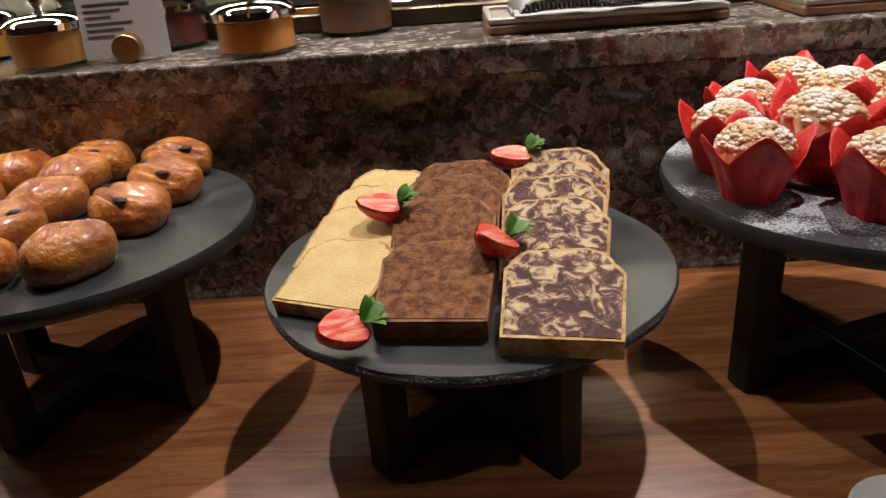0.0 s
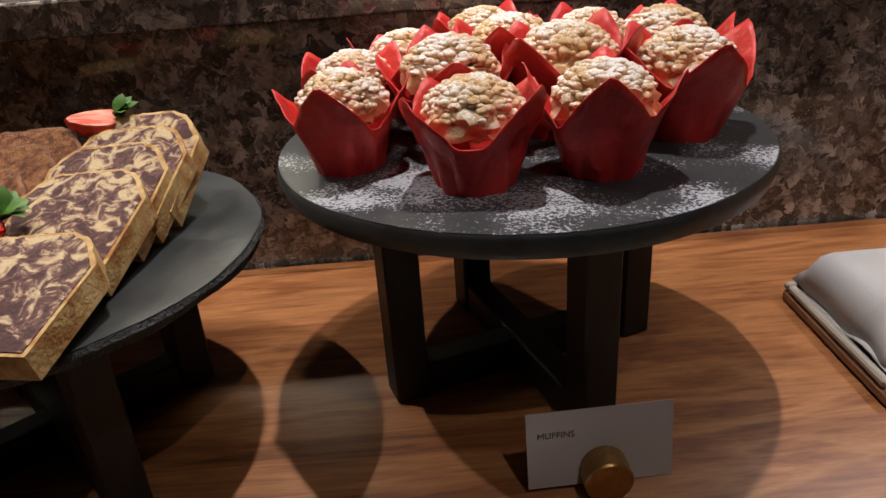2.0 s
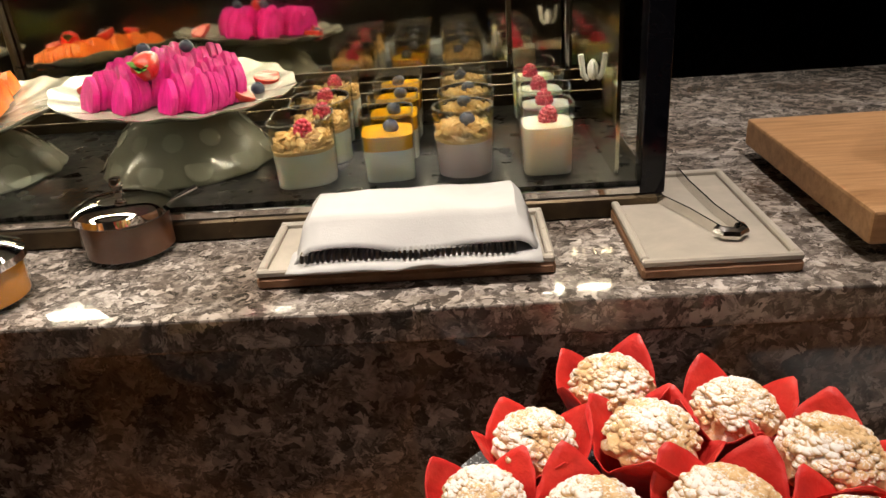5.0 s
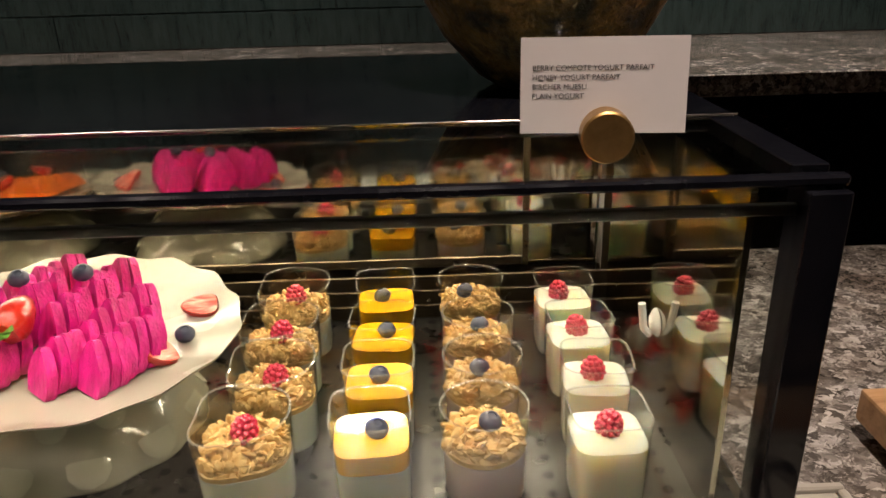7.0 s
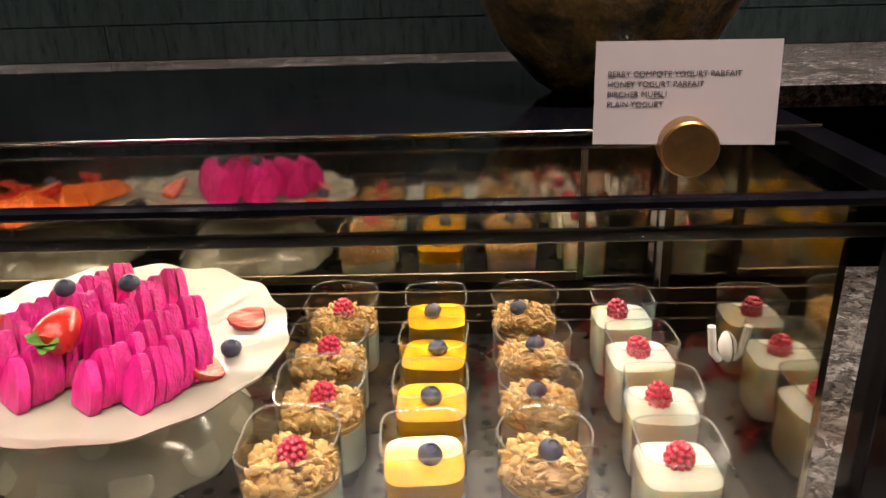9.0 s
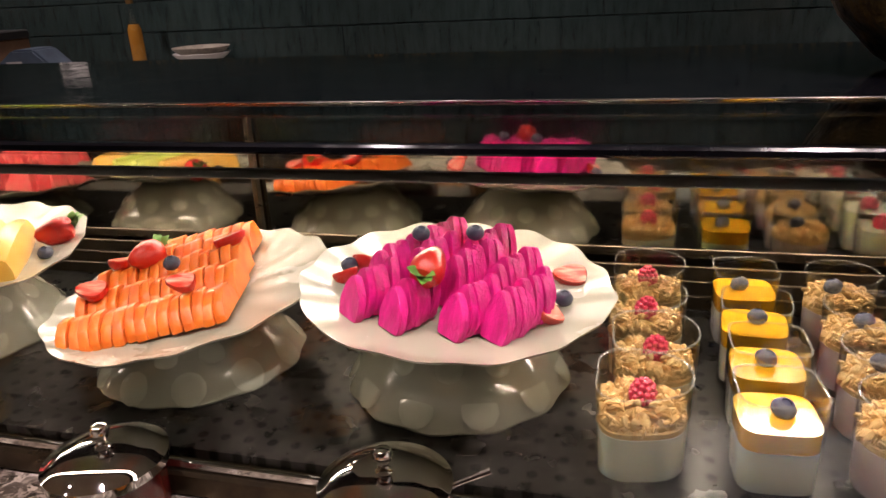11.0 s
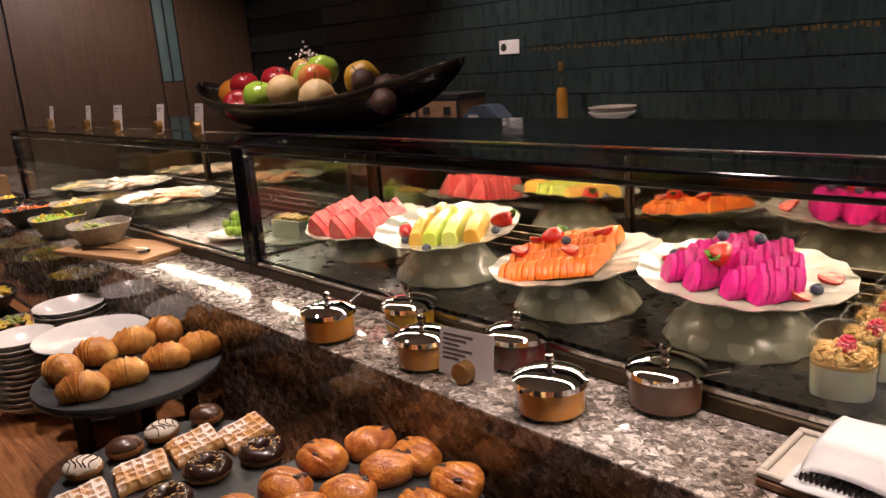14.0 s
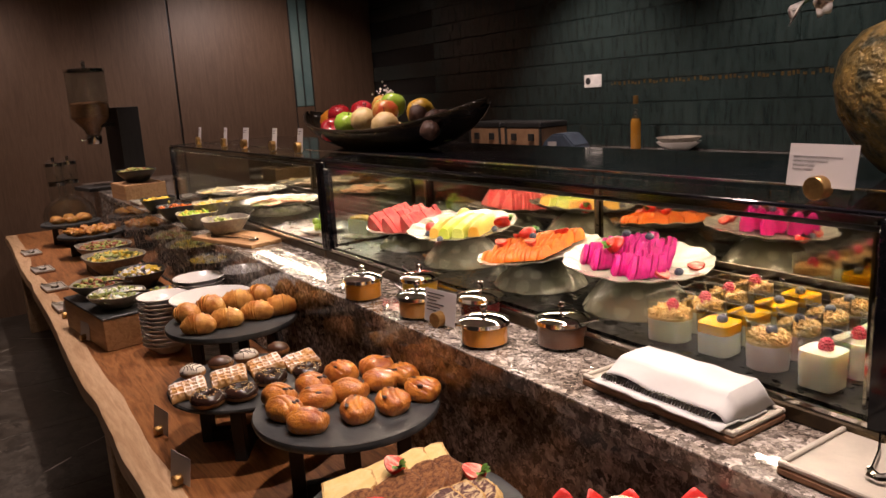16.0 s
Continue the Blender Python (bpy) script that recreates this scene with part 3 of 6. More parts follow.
part("panel", boxed(X0 - 0.012, 2.14, FLOOR, X0 + 0.004, 2.33, 1.515, 0.003), WOOD_BROWN, wall_end)

# live-edge slab: wavy front edge with pale sapwood
table = thing("buffet_table", "long live-edge wooden slab table with pale sapwood edge", "table")


def slab_front(x):
    return -0.615 + 0.018 * noise.noise(Vector((x * 1.3, 2.1, 0))) + 0.008 * noise.noise(Vector((x * 5.0, 7.3, 0)))


def slab(bm, front, back, z0, z1, x0=-5.6, x1=2.6, n=90):
    rows = []
    for i in range(n + 1):
        x = x0 + (x1 - x0) * i / n
        f, b = front(x), back(x)
        rows.append([bm.verts.new(p) for p in ((x, f + 0.012, z0), (x, f, z0 + 0.012), (x, f + 0.006, z1 - 0.005), (x, f + 0.014, z1), (x, b, z1), (x, b, z0))])
    for p, q in zip(rows, rows[1:]):
        for k in range(6):
            bm.faces.new((p[k], p[(k + 1) % 6], q[(k + 1) % 6], q[k]))
    bm.faces.new(rows[0])
    bm.faces.new(rows[-1])
    return bm


def sap(x):
    return slab_front(x) + 0.085 + 0.03 * noise.noise(Vector((x * 0.9, 11.0, 0)))


part("tabletop", slab(bmesh.new(), lambda x: sap(x) - 0.014, lambda x: -0.001, WOOD - 0.06, WOOD), WOOD_RED, table, "red-brown grained wood")
part("sapwood_edge", slab(bmesh.new(), slab_front, lambda x: sap(x) - 0.001, WOOD - 0.06, WOOD - 0.0015), WOOD_EDGE, table, "pale live edge")
for x in (-5.35, -1.6, 2.2):
    part("leg", boxed(x - 0.06, -0.56, FLOOR, x + 0.06, -0.03, WOOD - 0.061, 0.006), WOOD_EDGE, table, "pale slab leg")

# stone riser
riser = thing("stone_counter", "raised counter of polished brown-grey mottled stone", "counter")
part("counter_top", boxed(-5.6, 0.0, STONE - 0.04, 2.6, 0.93, STONE, 0.003, 2), STONE_TOP, riser)
part("front_panel", boxed(-5.6, 0.004, FLOOR, 2.6, 0.05, STONE - 0.0405), STONE_TOP, riser)
part("back_panel", boxed(-5.6, 0.88, FLOOR, 2.6, 0.925, STONE - 0.0405), STONE_TOP, riser)
part("metal_joint", boxed(-5.6, -0.005, WOOD + 0.0005, 2.6, 0.0035, WOOD + 0.009), STEEL, riser, "thin pale metal strip")

back = thing("back_counter", "service counter of grey stone against the tiled wall", "counter")
part("counter_top", boxed(X0 + 0.01, 2.0, 1.06, 3.6, Y1 - 0.002, 1.13, 0.004), STONE_GREY, back)
part("body", boxed(X0 + 0.01, 2.05, FLOOR, 3.6, Y1 - 0.002, 1.059), BLACK, back, "black lacquered front")

# tiles on the wall behind the counter
tile = boxed(0, -0.014, 0, 2.397, 0.012, 0.146, 0.003)
first = part("tile", tile, TILE_GREEN, wall_back, smooth=False)
first.matrix_basis = Matrix.Translation((X0 + 0.02, Y1, 1.132))


# ---- display cases ----
def display_case(x0, x1, label, right_post):
    c = thing("display_case", label, "display case", group="glass display cases")
    f, b, h = 0.213, 0.66, 1.355
    part("base_rail", boxed(x0, f - 0.012, STONE, x1, 0.90, DECK - 0.012, 0.003), BRONZE, c, "dark bronze base")
    part("deck", boxed(x0 + 0.02, f + 0.012, DECK - 0.011, x1 - 0.02, b - 0.012, DECK), DECK_STEEL, c, "perforated steel deck", smooth=False)
    part("front_pane", boxed(x0 + 0.022, f, DECK - 0.012, x1 - 0.02, f + 0.006, h - 0.0105), GLASS, c, "clear glass", smooth=False)
    part("top_pane", boxed(x0 + 0.012, f + 0.016, h - 0.006, x1 - 0.012, 0.408, h - 0.0005), GLASS, c, "clear glass", smooth=False)
    part("top_panel", boxed(x0, 0.408, h - 0.016, x1, 0.90, h, 0.002), BLACK, c, "black lacquered top")
    part("front_rail", boxed(x0, f - 0.002, h - 0.008, x1, f + 0.009, h, 0.002), BLACK, c, "black top rail")
    part("lower_rail", boxed(x0 + 0.02, f + 0.0065, h - 0.031, x1 - 0.02, f + 0.014, h - 0.023, 0.001), BLACK_MATT, c, "thin black rail")
    part("metal_trim", boxed(x0, 0.404, h, x1, 0.409, h + 0.002, 0.0005), STEEL, c, "thin steel trim")
    part("sill_trim", boxed(x0 + 0.02, f - 0.006, DECK - 0.0115, x1 - 0.02, f - 0.0005, DECK - 0.002, 0.001), STEEL, c, "thin steel sill")
    for px in (x0, x1 - 0.03):
        part("post", boxed(px, f - 0.008, DECK - 0.011, px + 0.03, f + 0.024, h - 0.0105, 0.001), BLACK, c, "black corner post")
        part("post", boxed(px, 0.70, DECK - 0.011, px + 0.03, 0.90, h - 0.0165, 0.002), BLACK, c, "black corner post")
        gx, gy = (x1 - 0.055, 0.615) if right_post and px > x0 else (px + 0.012, 0.698)
        end = right_post and px > x0
        part("side_pane", boxed(gx, f + 0.026, DECK + 0.001, gx + 0.005, gy, h - 0.017), END_MIRROR if end else GLASS, c, "smoked mirror end pane" if end else "clear glass", smooth=False)
        part("side_rail", boxed(px + 0.001, f + 0.0255, h - 0.014, px + 0.029, 0.399, h + 0.0005, 0.001), BLACK, c, "black side rail")
    mid = x0 + 0.46 * (x1 - x0)
    for a, e, y in ((x0 + 0.03, mid, b), (mid - 0.01, x1 - 0.16, b + 0.012)):
        part("sliding_door", boxed(a, y, 1.112, e, y + 0.006, h - 0.017), MIRROR, c, "mirrored glass door", smooth=False)
        part("door_frame", boxed(a, y - 0.003, 1.098, e, y + 0.009, 1.1115, 0.001), BRONZE, c, "thin bronze frame")
        part("door_frame", boxed(e + 0.0005, y - 0.003, 1.098, e + 0.009, y + 0.009, h - 0.017, 0.001), BRONZE, c, "thin bronze frame")
    part("sliding_door", boxed(x1 - 0.150, b + 0.018, DECK + 0.054, x1 - 0.058, b + 0.023, h - 0.017), MIRROR, c, "mirrored glass door", smooth=False)
    part("door_frame", boxed(x1 - 0.0575, b + 0.010, DECK + 0.001, x1 - 0.050, b + 0.026, h - 0.017, 0.001), STEEL, c, "thin steel frame")
    part("back_board", boxed(x0 + 0.03, b + 0.03, DECK - 0.0115, x1 - 0.03, b + 0.036, h - 0.017), BRONZE, c, "dark bronze back")
    part("light_strip", boxed(x0 + 0.05, 0.594, h - 0.041, x1 - 0.07, 0.606, h - 0.0365), LED, c, "glowing light strip", smooth=False)
    part("light_housing", boxed(x0 + 0.05, 0.591, h - 0.036, x1 - 0.07, 0.609, h - 0.0165), BLACK_MATT, c, "black light housing", smooth=False)
    for k in range(3):
        part("track", boxed(x0 + 0.03, b - 0.006 - 0.012 * k, DECK + 0.001, x1 - 0.03, b - 0.001 - 0.012 * k, DECK + 0.052 - 0.016 * k, 0.001), BRONZE, c, "sliding door track")
    return c


display_case(-1.25, 0.668, "low glass display case with black frame and mirrored back", True)
display_case(-3.36, -1.254, "further low glass display case holding cold cuts", False)

hook = thing("suction_hook", "white plastic suction hook on the case glass", "hook", pose(0.6125, 0.408, 1.142, 0, -90, 0))
part("suction_cup", lathe(bmesh.new(), [(0, 0.006), (0.008, 0.006), (0.014, 0.002), (0.015, 0), (0, 0)], 20), WHITE_PLASTIC, hook)
part("peg", tube(bmesh.new(), [(-0.014, 0, 0.006), (-0.006, 0, 0.013), (0.022, 0, 0.017)], 0.004), WHITE_PLASTIC, hook)


# ---- cards ----
def card(x, y, z, rz, w, h, label, tilt=8, lines=(), bars=0, size=0.0066, brass=0.019, group="", raised=0.006):
    c = thing("menu_card", label, "sign", pose(x, y, z, 0, 0, rz), group)
    part("holder", lathe(bmesh.new(), [(0, -0.016), (brass * 0.93, -0.016), (brass, -0.0145), (brass, 0.008), (brass * 0.93, 0.0095), (0, 0.0095)], 28, m=pose(0, 0, brass, 90, 0, 0)), BRASS, c, "round brass holder")
    p = part("card", box(bmesh.new(), -w / 2, -0.0004, 0, w / 2, 0.0004, h), PAPER, c, "white printed card")
    off = 0.0 if h > w else -w * 0.02
    p.matrix_basis = pose(off, 0.008, raised, -tilt, 0, 0)
    if lines:
        t = words("\n".join(lines), size, pose(-w / 2 + w * 0.07, -0.0008, h * 0.66, 90, 0, 0), p)
    for k in range(bars):
        n = 0.55 - 0.12 * ((k * 7) % 3)
        part("text_line", boxed(-w * 0.43, -0.0009, h * (0.86 - 0.1 * k) - 0.0015, -w * 0.43 + w * n, -0.0004, h * (0.86 - 0.1 * k) + 0.0012), INK, p)
    return c


card(0.512, 0.262, 1.3556, -6, 0.119, 0.068, "white printed yogurt card in round brass holder", lines=("BERRY COMPOTE YOGURT PARFAIT", "HONEY YOGURT PARFAIT", "BIRCHER MUESLI", "PLAIN YOGURT"), size=0.0053, raised=0.019)
card(0.600, -0.428, WOOD + 0.0005, 2, 0.114, 0.066, "white muffin card in round brass holder", lines=("MUFFINS",), size=0.0075)
card(-0.297, 0.052, STONE + 0.0005, 8, 0.112, 0.082, "white card listing spreads in round brass holder", bars=6)
for x, w in ((-1.66, 0), (-1.94, 0), (-2.31, 9), (-2.62, 0), (-3.08, 0)):
    card(x, 0.30, 1.3556, -3 + w, 0.062, 0.092, "small upright white card in brass holder on the case", bars=2, brass=0.022, group="cards on the far case")
for x, y, z in ((-0.612, -0.53, 14), (-0.94, -0.50, 10), (-2.08, -0.535, 12), (-2.52, -0.55, 8)):
    card(x, y, WOOD + 0.0005, z, 0.095, 0.07, "white card in brass holder on the wooden table", brass=0.014, group="cards on the table")


# ---- stands on the table ----
def stand(name, label, cx, cy, top, r, rz, rough_edge=False, sugar=False):
    """Slate disc on a crossed black wooden base with four posts."""
    s = thing(name, label, "cake stand", pose(cx, cy, WOOD + 0.0005, 0, 0, rz), "slate stands on the table")
    h = top - WOOD
    th = 0.011 if rough_edge else 0.018

    def wob(a, i):
        k = noise.noise(Vector((math.cos(a) * 5, math.sin(a) * 5, cx * 9 + i * 0.35))) * (0.016 if rough_edge else 0.002)
        return 1 + k, 0
    bm = lathe(bmesh.new(), [(r * 0.972, -0.0012), (r * 0.989, -0.0008), (r, -th * 0.4), (r * 0.985, -th), (0, -th)], 96, wob)
    e = part("slate_edge", bm, SLATE_EDGE if rough_edge else SLATE, s, "chipped slate edge" if rough_edge else "")
    e.location.z = h
    d = part("disc", lathe(bmesh.new(), [(0, 0), (r * 0.5, 0), (r * 0.987, 0), (r * 0.97, -0.003), (0, -0.003)], 96, lambda a, i: wob(a, 0)), SLATE_SUGAR if sugar else SLATE, s, "slate dusted with icing sugar" if sugar else "grey slate")
    d.location.z = h
    q = r * 0.585
    for k in range(4):
        a = math.pi / 4 + k * math.pi / 2
        p = part("post", boxed(-0.016, -0.016, 0, 0.016, 0.016, h - th - 0.0005, 0.002), WOOD_BLACK, s)
        p.matrix_basis = pose(q * math.cos(a), q * math.sin(a), 0, 0, 0, 45)
    for k in range(2):
        bar = part("cross_bar", boxed(-q + 0.017, -0.014, 0.0005 * k, q - 0.017, 0.014, 0.034 + 0.0008 * k, 0.002), WOOD_BLACK, s)
        bar.matrix_basis = pose(0, 0, 0, 0, 0, 45 + 90 * k)
        bar2 = part("top_bar", boxed(-q + 0.017, -0.014, h - th - 0.030 - 0.0008 * k, q - 0.017, 0.014, h - th - 0.001 - 0.0005 * k, 0.002), WOOD_BLACK, s)
        bar2.matrix_basis = pose(0, 0, 0, 0, 0, 45 + 90 * k)
    return s


stand("muffin_stand", "round slate stand dusted with icing sugar", 0.565, -0.236, 0.885, 0.210, -26, sugar=True)
stand("cake_stand", "round rough-edged slate stand holding sliced cakes", 0.14, -0.302, 0.842, 0.203, -4, rough_edge=True)
stand("pastry_stand", "round slate stand holding raisin rolls", -0.315, -0.197, 0.867, 0.215, 22)
stand("doughnut_stand", "round slate stand holding doughnuts and waffles", -0.745, -0.29, 0.822, 0.207, 12, rough_edge=True)
stand("croissant_stand", "round slate stand holding croissants", -1.175, -0.185, 0.875, 0.210, 15)


# ---- muffins ----
def muffin(seed):
    rnd = random.Random(seed)
    m = thing("muffin", "crumble-topped muffin in red tulip paper, dusted with sugar", "muffin", group="muffins on the stand")
    seg, rows = 72, 11
    peaks = [(k * math.pi / 2 + rnd.uniform(-0.22, 0.22), rnd.uniform(0.80, 1.15)) for k in range(4)]
    bm = bmesh.new()
    grid = []
    for i in range(rows):
        t = i / (rows - 1)
        ring = []
        for k in range(seg):
            a = 2 * math.pi * k / seg
            lift = max(h * max(0, 1 - (abs((a - p + math.pi) % (2 * math.pi) - math.pi) / 0.76) ** 1.1) for p, h in peaks)
            fold = 1 if abs(math.cos(2 * (a - peaks[0][0]))) > 0.5 else 0.4
            r = 0.0275 + 0.0175 * t + 0.011 * max(0, t - 0.5) / 0.5 * lift + 0.0013 * math.cos(a * 8) * (1 - t) * fold
            z = t * (0.040 + 0.036 * lift)
            r += 0.0018 * noise.noise(Vector((math.cos(a) * 2.4, math.sin(a) * 2.4, z * 60 + seed))) + 0.0018 * noise.noise(Vector((math.cos(a) * 7, math.sin(a) * 7, z * 25 + seed)))
            ring.append(bm.verts.new((r * math.cos(a), r * math.sin(a), z)))
        grid.append(ring)
    for p, q in zip(grid, grid[1:]):
        for k in range(seg):
            bm.faces.new((p[k], p[(k + 1) % seg], q[(k + 1) % seg], q[k]))
    bm.faces.new(grid[0])
    w = part("paper_wrap", bm, PAPER_RED, m, "red baking paper")
    mod = w.modifiers.new("thickness", "SOLIDIFY")
    mod.thickness = 0.0008
    bm = bmesh.new()
    v = ball(bm, (0, 0, 0.047), (0.0352, 0.0352, 0.029), 4, 0.26, 110, seed=seed)
    for p in v:
        if p.co.z < 0.040:
            p.co.z = 0.040 + (p.co.z - 0.040) * 0.1
            p.co.x, p.co.y = p.co.x * 0.72, p.co.y * 0.72
    for k in range(330):
        a, t = rnd.uniform(0, 2 * math.pi), math.sqrt(rnd.random()) * 0.98
        r = 0.0352 * t
        s = rnd.uniform(0.0018, 0.0050)
        ball(bm, (r * math.cos(a), r * math.sin(a), 0.0475 + 0.0298 * math.sqrt(max(0, 1 - t * t))), (s, s * rnd.uniform(0.8, 1.2), s * 0.7), 2, 0.35, 160, seed=k)
    tagged(part("crumble", bm, MUFFIN, m, "sugar-dusted crumble top"), "sugar-dusted crumble top", kind="stuff")
    return m


# x, y and size of each muffin on the disc
MUFFINS = [(0.421, -0.287, 0.97), (0.517, -0.348, 1.0), (0.612, -0.338, 1.02), (0.695, -0.268, 1.08), (0.424, -0.205, 0.98), (0.507, -0.240, 1.12), (0.604, -0.238, 1.14),
           (0.706, -0.178, 1.04), (0.472, -0.138, 1.02), (0.572, -0.146, 1.10), (0.655, -0.110, 1.0), (0.552, -0.066, 0.98)]
kinds = []
for i, (x, y, size) in enumerate(MUFFINS):
    at = pose(x, y, 0.8856, 0, 0, 37 * i) @ Matrix.Scale(size, 4)
    if i < 4:
        m = muffin(i + 3)
        m.matrix_basis = at
        kinds.append(m)
    else:
        copy_thing(kinds[i % 4], at)


# ---- sliced cakes ----
def slice_outline(w, h, dome, shrink=0.0):
    """A loaf slice: flat foot, bulging sides, uneven risen top."""
    pts = [(-w / 2 * 0.93 + shrink, shrink), (w / 2 * 0.93 - shrink, shrink)]
    n = 34
    for k in range(n + 1):
        u = k / n
        x = (w / 2 - shrink) * (1 - 2 * u)
        e = (1 - abs(2 * u - 1) ** 3.6)
        y = h * (1 - dome) + h * dome * e + 0.0040 * noise.noise(Vector((u * 7, w * 90, 1.5))) + 0.0024 * noise.noise(Vector((u * 21, h * 70, 4)))
        pts.append((x, y - shrink))
    return pts


def cake_slice(kind):
    crumb, rim, label, w, h, th, dome = kind
    s = thing("cake_slice", label, "cake", group="cake slices on slate")
    part("crumb", prism(bmesh.new(), slice_outline(w, h, dome, 0.0030), 0, th), crumb, s)
    bm = bmesh.new()
    out, inn = slice_outline(w, h, dome), slice_outline(w, h, dome, 0.0029)
    n = len(out)
    loops = []
    for z in (0.0006, th - 0.0006):
        loops.append([[bm.verts.new((x + 0.0010 * noise.noise(Vector((x * 260, y * 260, z * 200))), y + 0.0016 * noise.noise(Vector((x * 160, y * 160, 9 + z * 90))), z)) for x, y in o] for o in (out, inn)])
    (o0, i0), (o1, i1) = loops
    for k in range(n):
        j = (k + 1) % n
        bm.faces.new((o0[k], o0[j], o1[j], o1[k]))
        bm.faces.new((o1[k], o1[j], i1[j], i1[k]))
        bm.faces.new((o0[k], o0[j], i0[j], i0[k]))
    part("crust", bm, rim, s, "browned crust")
    return s


PLATE = 0.8425
COLUMNS = [
    ((BUTTER_CAKE, CAKE_RIM, "slice of pale yellow butter cake on slate", 0.096, 0.098, 0.016, 0.22), -22, ((0.004, -0.402, 12), (0.012, -0.338, 17), (0.026, -0.292, 21), (0.038, -0.256, 24))),
    ((BANANA, BANANA_RIM, "slice of dark brown fruit cake on slate", 0.102, 0.106, 0.022, 0.24), -7, ((0.104, -0.448, 13), (0.112, -0.362, 20), (0.122, -0.318, 24), (0.132, -0.286, 27))),
    ((MARBLE_CAKE, CAKE_RIM, "slice of chocolate swirl marble cake on slate", 0.102, 0.108, 0.022, 0.26), -11, ((0.205, -0.486, 14), (0.212, -0.392, 21), (0.219, -0.345, 25), (0.226, -0.314, 28), (0.233, -0.288, 31))),
]
for kind, rz, places in COLUMNS:
    base = cake_slice(kind)
    for k, (cx, cy, lean) in enumerate(places):
        at = pose(cx, cy, PLATE + 0.0012 * k, lean, 0, rz + ((k * 7) % 5 - 2) * (k > 0))
        if k == 0:
            base.matrix_basis = at
        else:
            copy_thing(base, at)


def leaf_mesh(bm, m, length, width):
    n = 5
    l, r, c = [], [], []
    for i in range(n + 1):
        t = i / n
        w = width * math.sin(math.pi * min(1, t * 0.9 + 0.08)) ** 0.8
        z = 0.25 * length * math.sin(t * 2.2)
        l.append(bm.verts.new(m @ Vector((t * length, w, z + 0.15 * w))))
        c.append(bm.verts.new(m @ Vector((t * length, 0, z))))
        r.append(bm.verts.new(m @ Vector((t * length, -w, z + 0.15 * w))))
    for i in range(n):
        bm.faces.new((l[i], l[i + 1], c[i + 1], c[i]))
        bm.faces.new((c[i], c[i + 1], r[i + 1], r[i]))


def strawberry(at, half=True, size=1.0, leafy=True):
    s = thing("strawberry", "halved red strawberry with green leaves" if half else "whole red strawberry with green leaves", "strawberry", at, "strawberries")
    prof = [(0, -0.021), (0.006, -0.018), (0.0115, -0.009), (0.0145, 0.001), (0.0145, 0.009), (0.011, 0.0145), (0.004, 0.0165), (0, 0.0165)]
    prof = [(r * size, z * size) for r, z in prof]
    bm = lathe(bmesh.new(), prof, 20, lambda a, i: (1 + 0.05 * noise.noise(Vector((math.cos(a) * 3, math.sin(a) * 3, i))), 0), pose(0, 0, 0, 0, 90, 0))
    if half:
        bmesh.ops.bisect_plane(bm, geom=list(bm.verts) + list(bm.edges) + list(bm.faces), plane_co=(0, 0, 0.0012), plane_no=(0, 0, 1), clear_outer=True)
    part("skin", bm, STRAW, s)
    if half:
        out = [(z, r) for r, z in prof] + [(z, -r) for r, z in reversed(prof[1:-1])]
        part("cut_face", prism(bmesh.new(), [(x * 0.93, y * 0.93) for x, y in out], 0.0006, 0.0022), STRAW_CUT, s, "pale cut face")
    if leafy:
        bm = bmesh.new()
        for k in range(6):
            leaf_mesh(bm, pose(0.0155 * size, 0, 0.001, 0, -25 - 9 * (k % 3), -75 + k * 30), 0.017 * size, 0.0052 * size)
        part("leaf_crown", bm, LEAF, s, "green leaf crown")
    return s


strawberry(pose(0.036, -0.462, 0.868, 28, 14, 48), size=1.3)
strawberry(pose(0.058, -0.285, 0.902, 12, 10, 2), size=1.25)
strawberry(pose(0.165, -0.375, 0.899, 24, 24, 55), size=1.38)
strawberry(pose(0.196, -0.205, 0.918, 10, 6, 12), size=1.25)


# ---- raisin rolls, doughnuts, waffles, croissants ----
def raisin_roll(seed):
    rnd = random.Random(seed)
    b = thing("raisin_roll", "glazed golden-brown raisin roll", "pastry", group="raisin rolls")
    bm = bmesh.new()
    v = ball(bm, (0, 0, 0.021), (0.048, 0.038, 0.0300), 5, 0.13, 20, seed=seed)
    for p in v:
        x, y, z = p.co
        f = noise.noise(Vector((x * 26, y * 26, seed)))
        w = y - 0.009 * math.sin(x * 45 + seed)
        if z > 0.012:
            p.co.z -= 0.0030 * math.exp(-(w / 0.0045) ** 2)
            p.co.z -= 0.0036 * math.exp(-((w - 0.016 - 0.006 * f) / 0.003) ** 2) + 0.0036 * math.exp(-((w + 0.017 + 0.004 * f) / 0.0025) ** 2)
            p.co.z += 0.0065 * f
        p.co.z = max(p.co.z, 0.0005 + 0.001 * f)
        p.co.x *= 1 - 0.10 * max(0, abs(x) - 0.036) / 0.014 + 0.03 * f
    part("dough", bm, CRUST, b)
    for k in range(3):
        bm = bmesh.new()
        x = rnd.uniform(-0.036, 0.036)
        y = 0.010 * math.sin(x * 50 + seed) + 0.012 * ((k % 3) - 1)
        ball(bm, (0, 0, 0), (0.0085, 0.0050, 0.0028), 2, 0.3, 300, seed=k)
        r = part("raisin", bm, RAISIN, b)
        r.location = (x, y, 0.021 + 0.0300 * math.sqrt(max(0.05, 1 - (x / 0.048) ** 2 - (y / 0.038) ** 2)) - 0.0035)
    return b


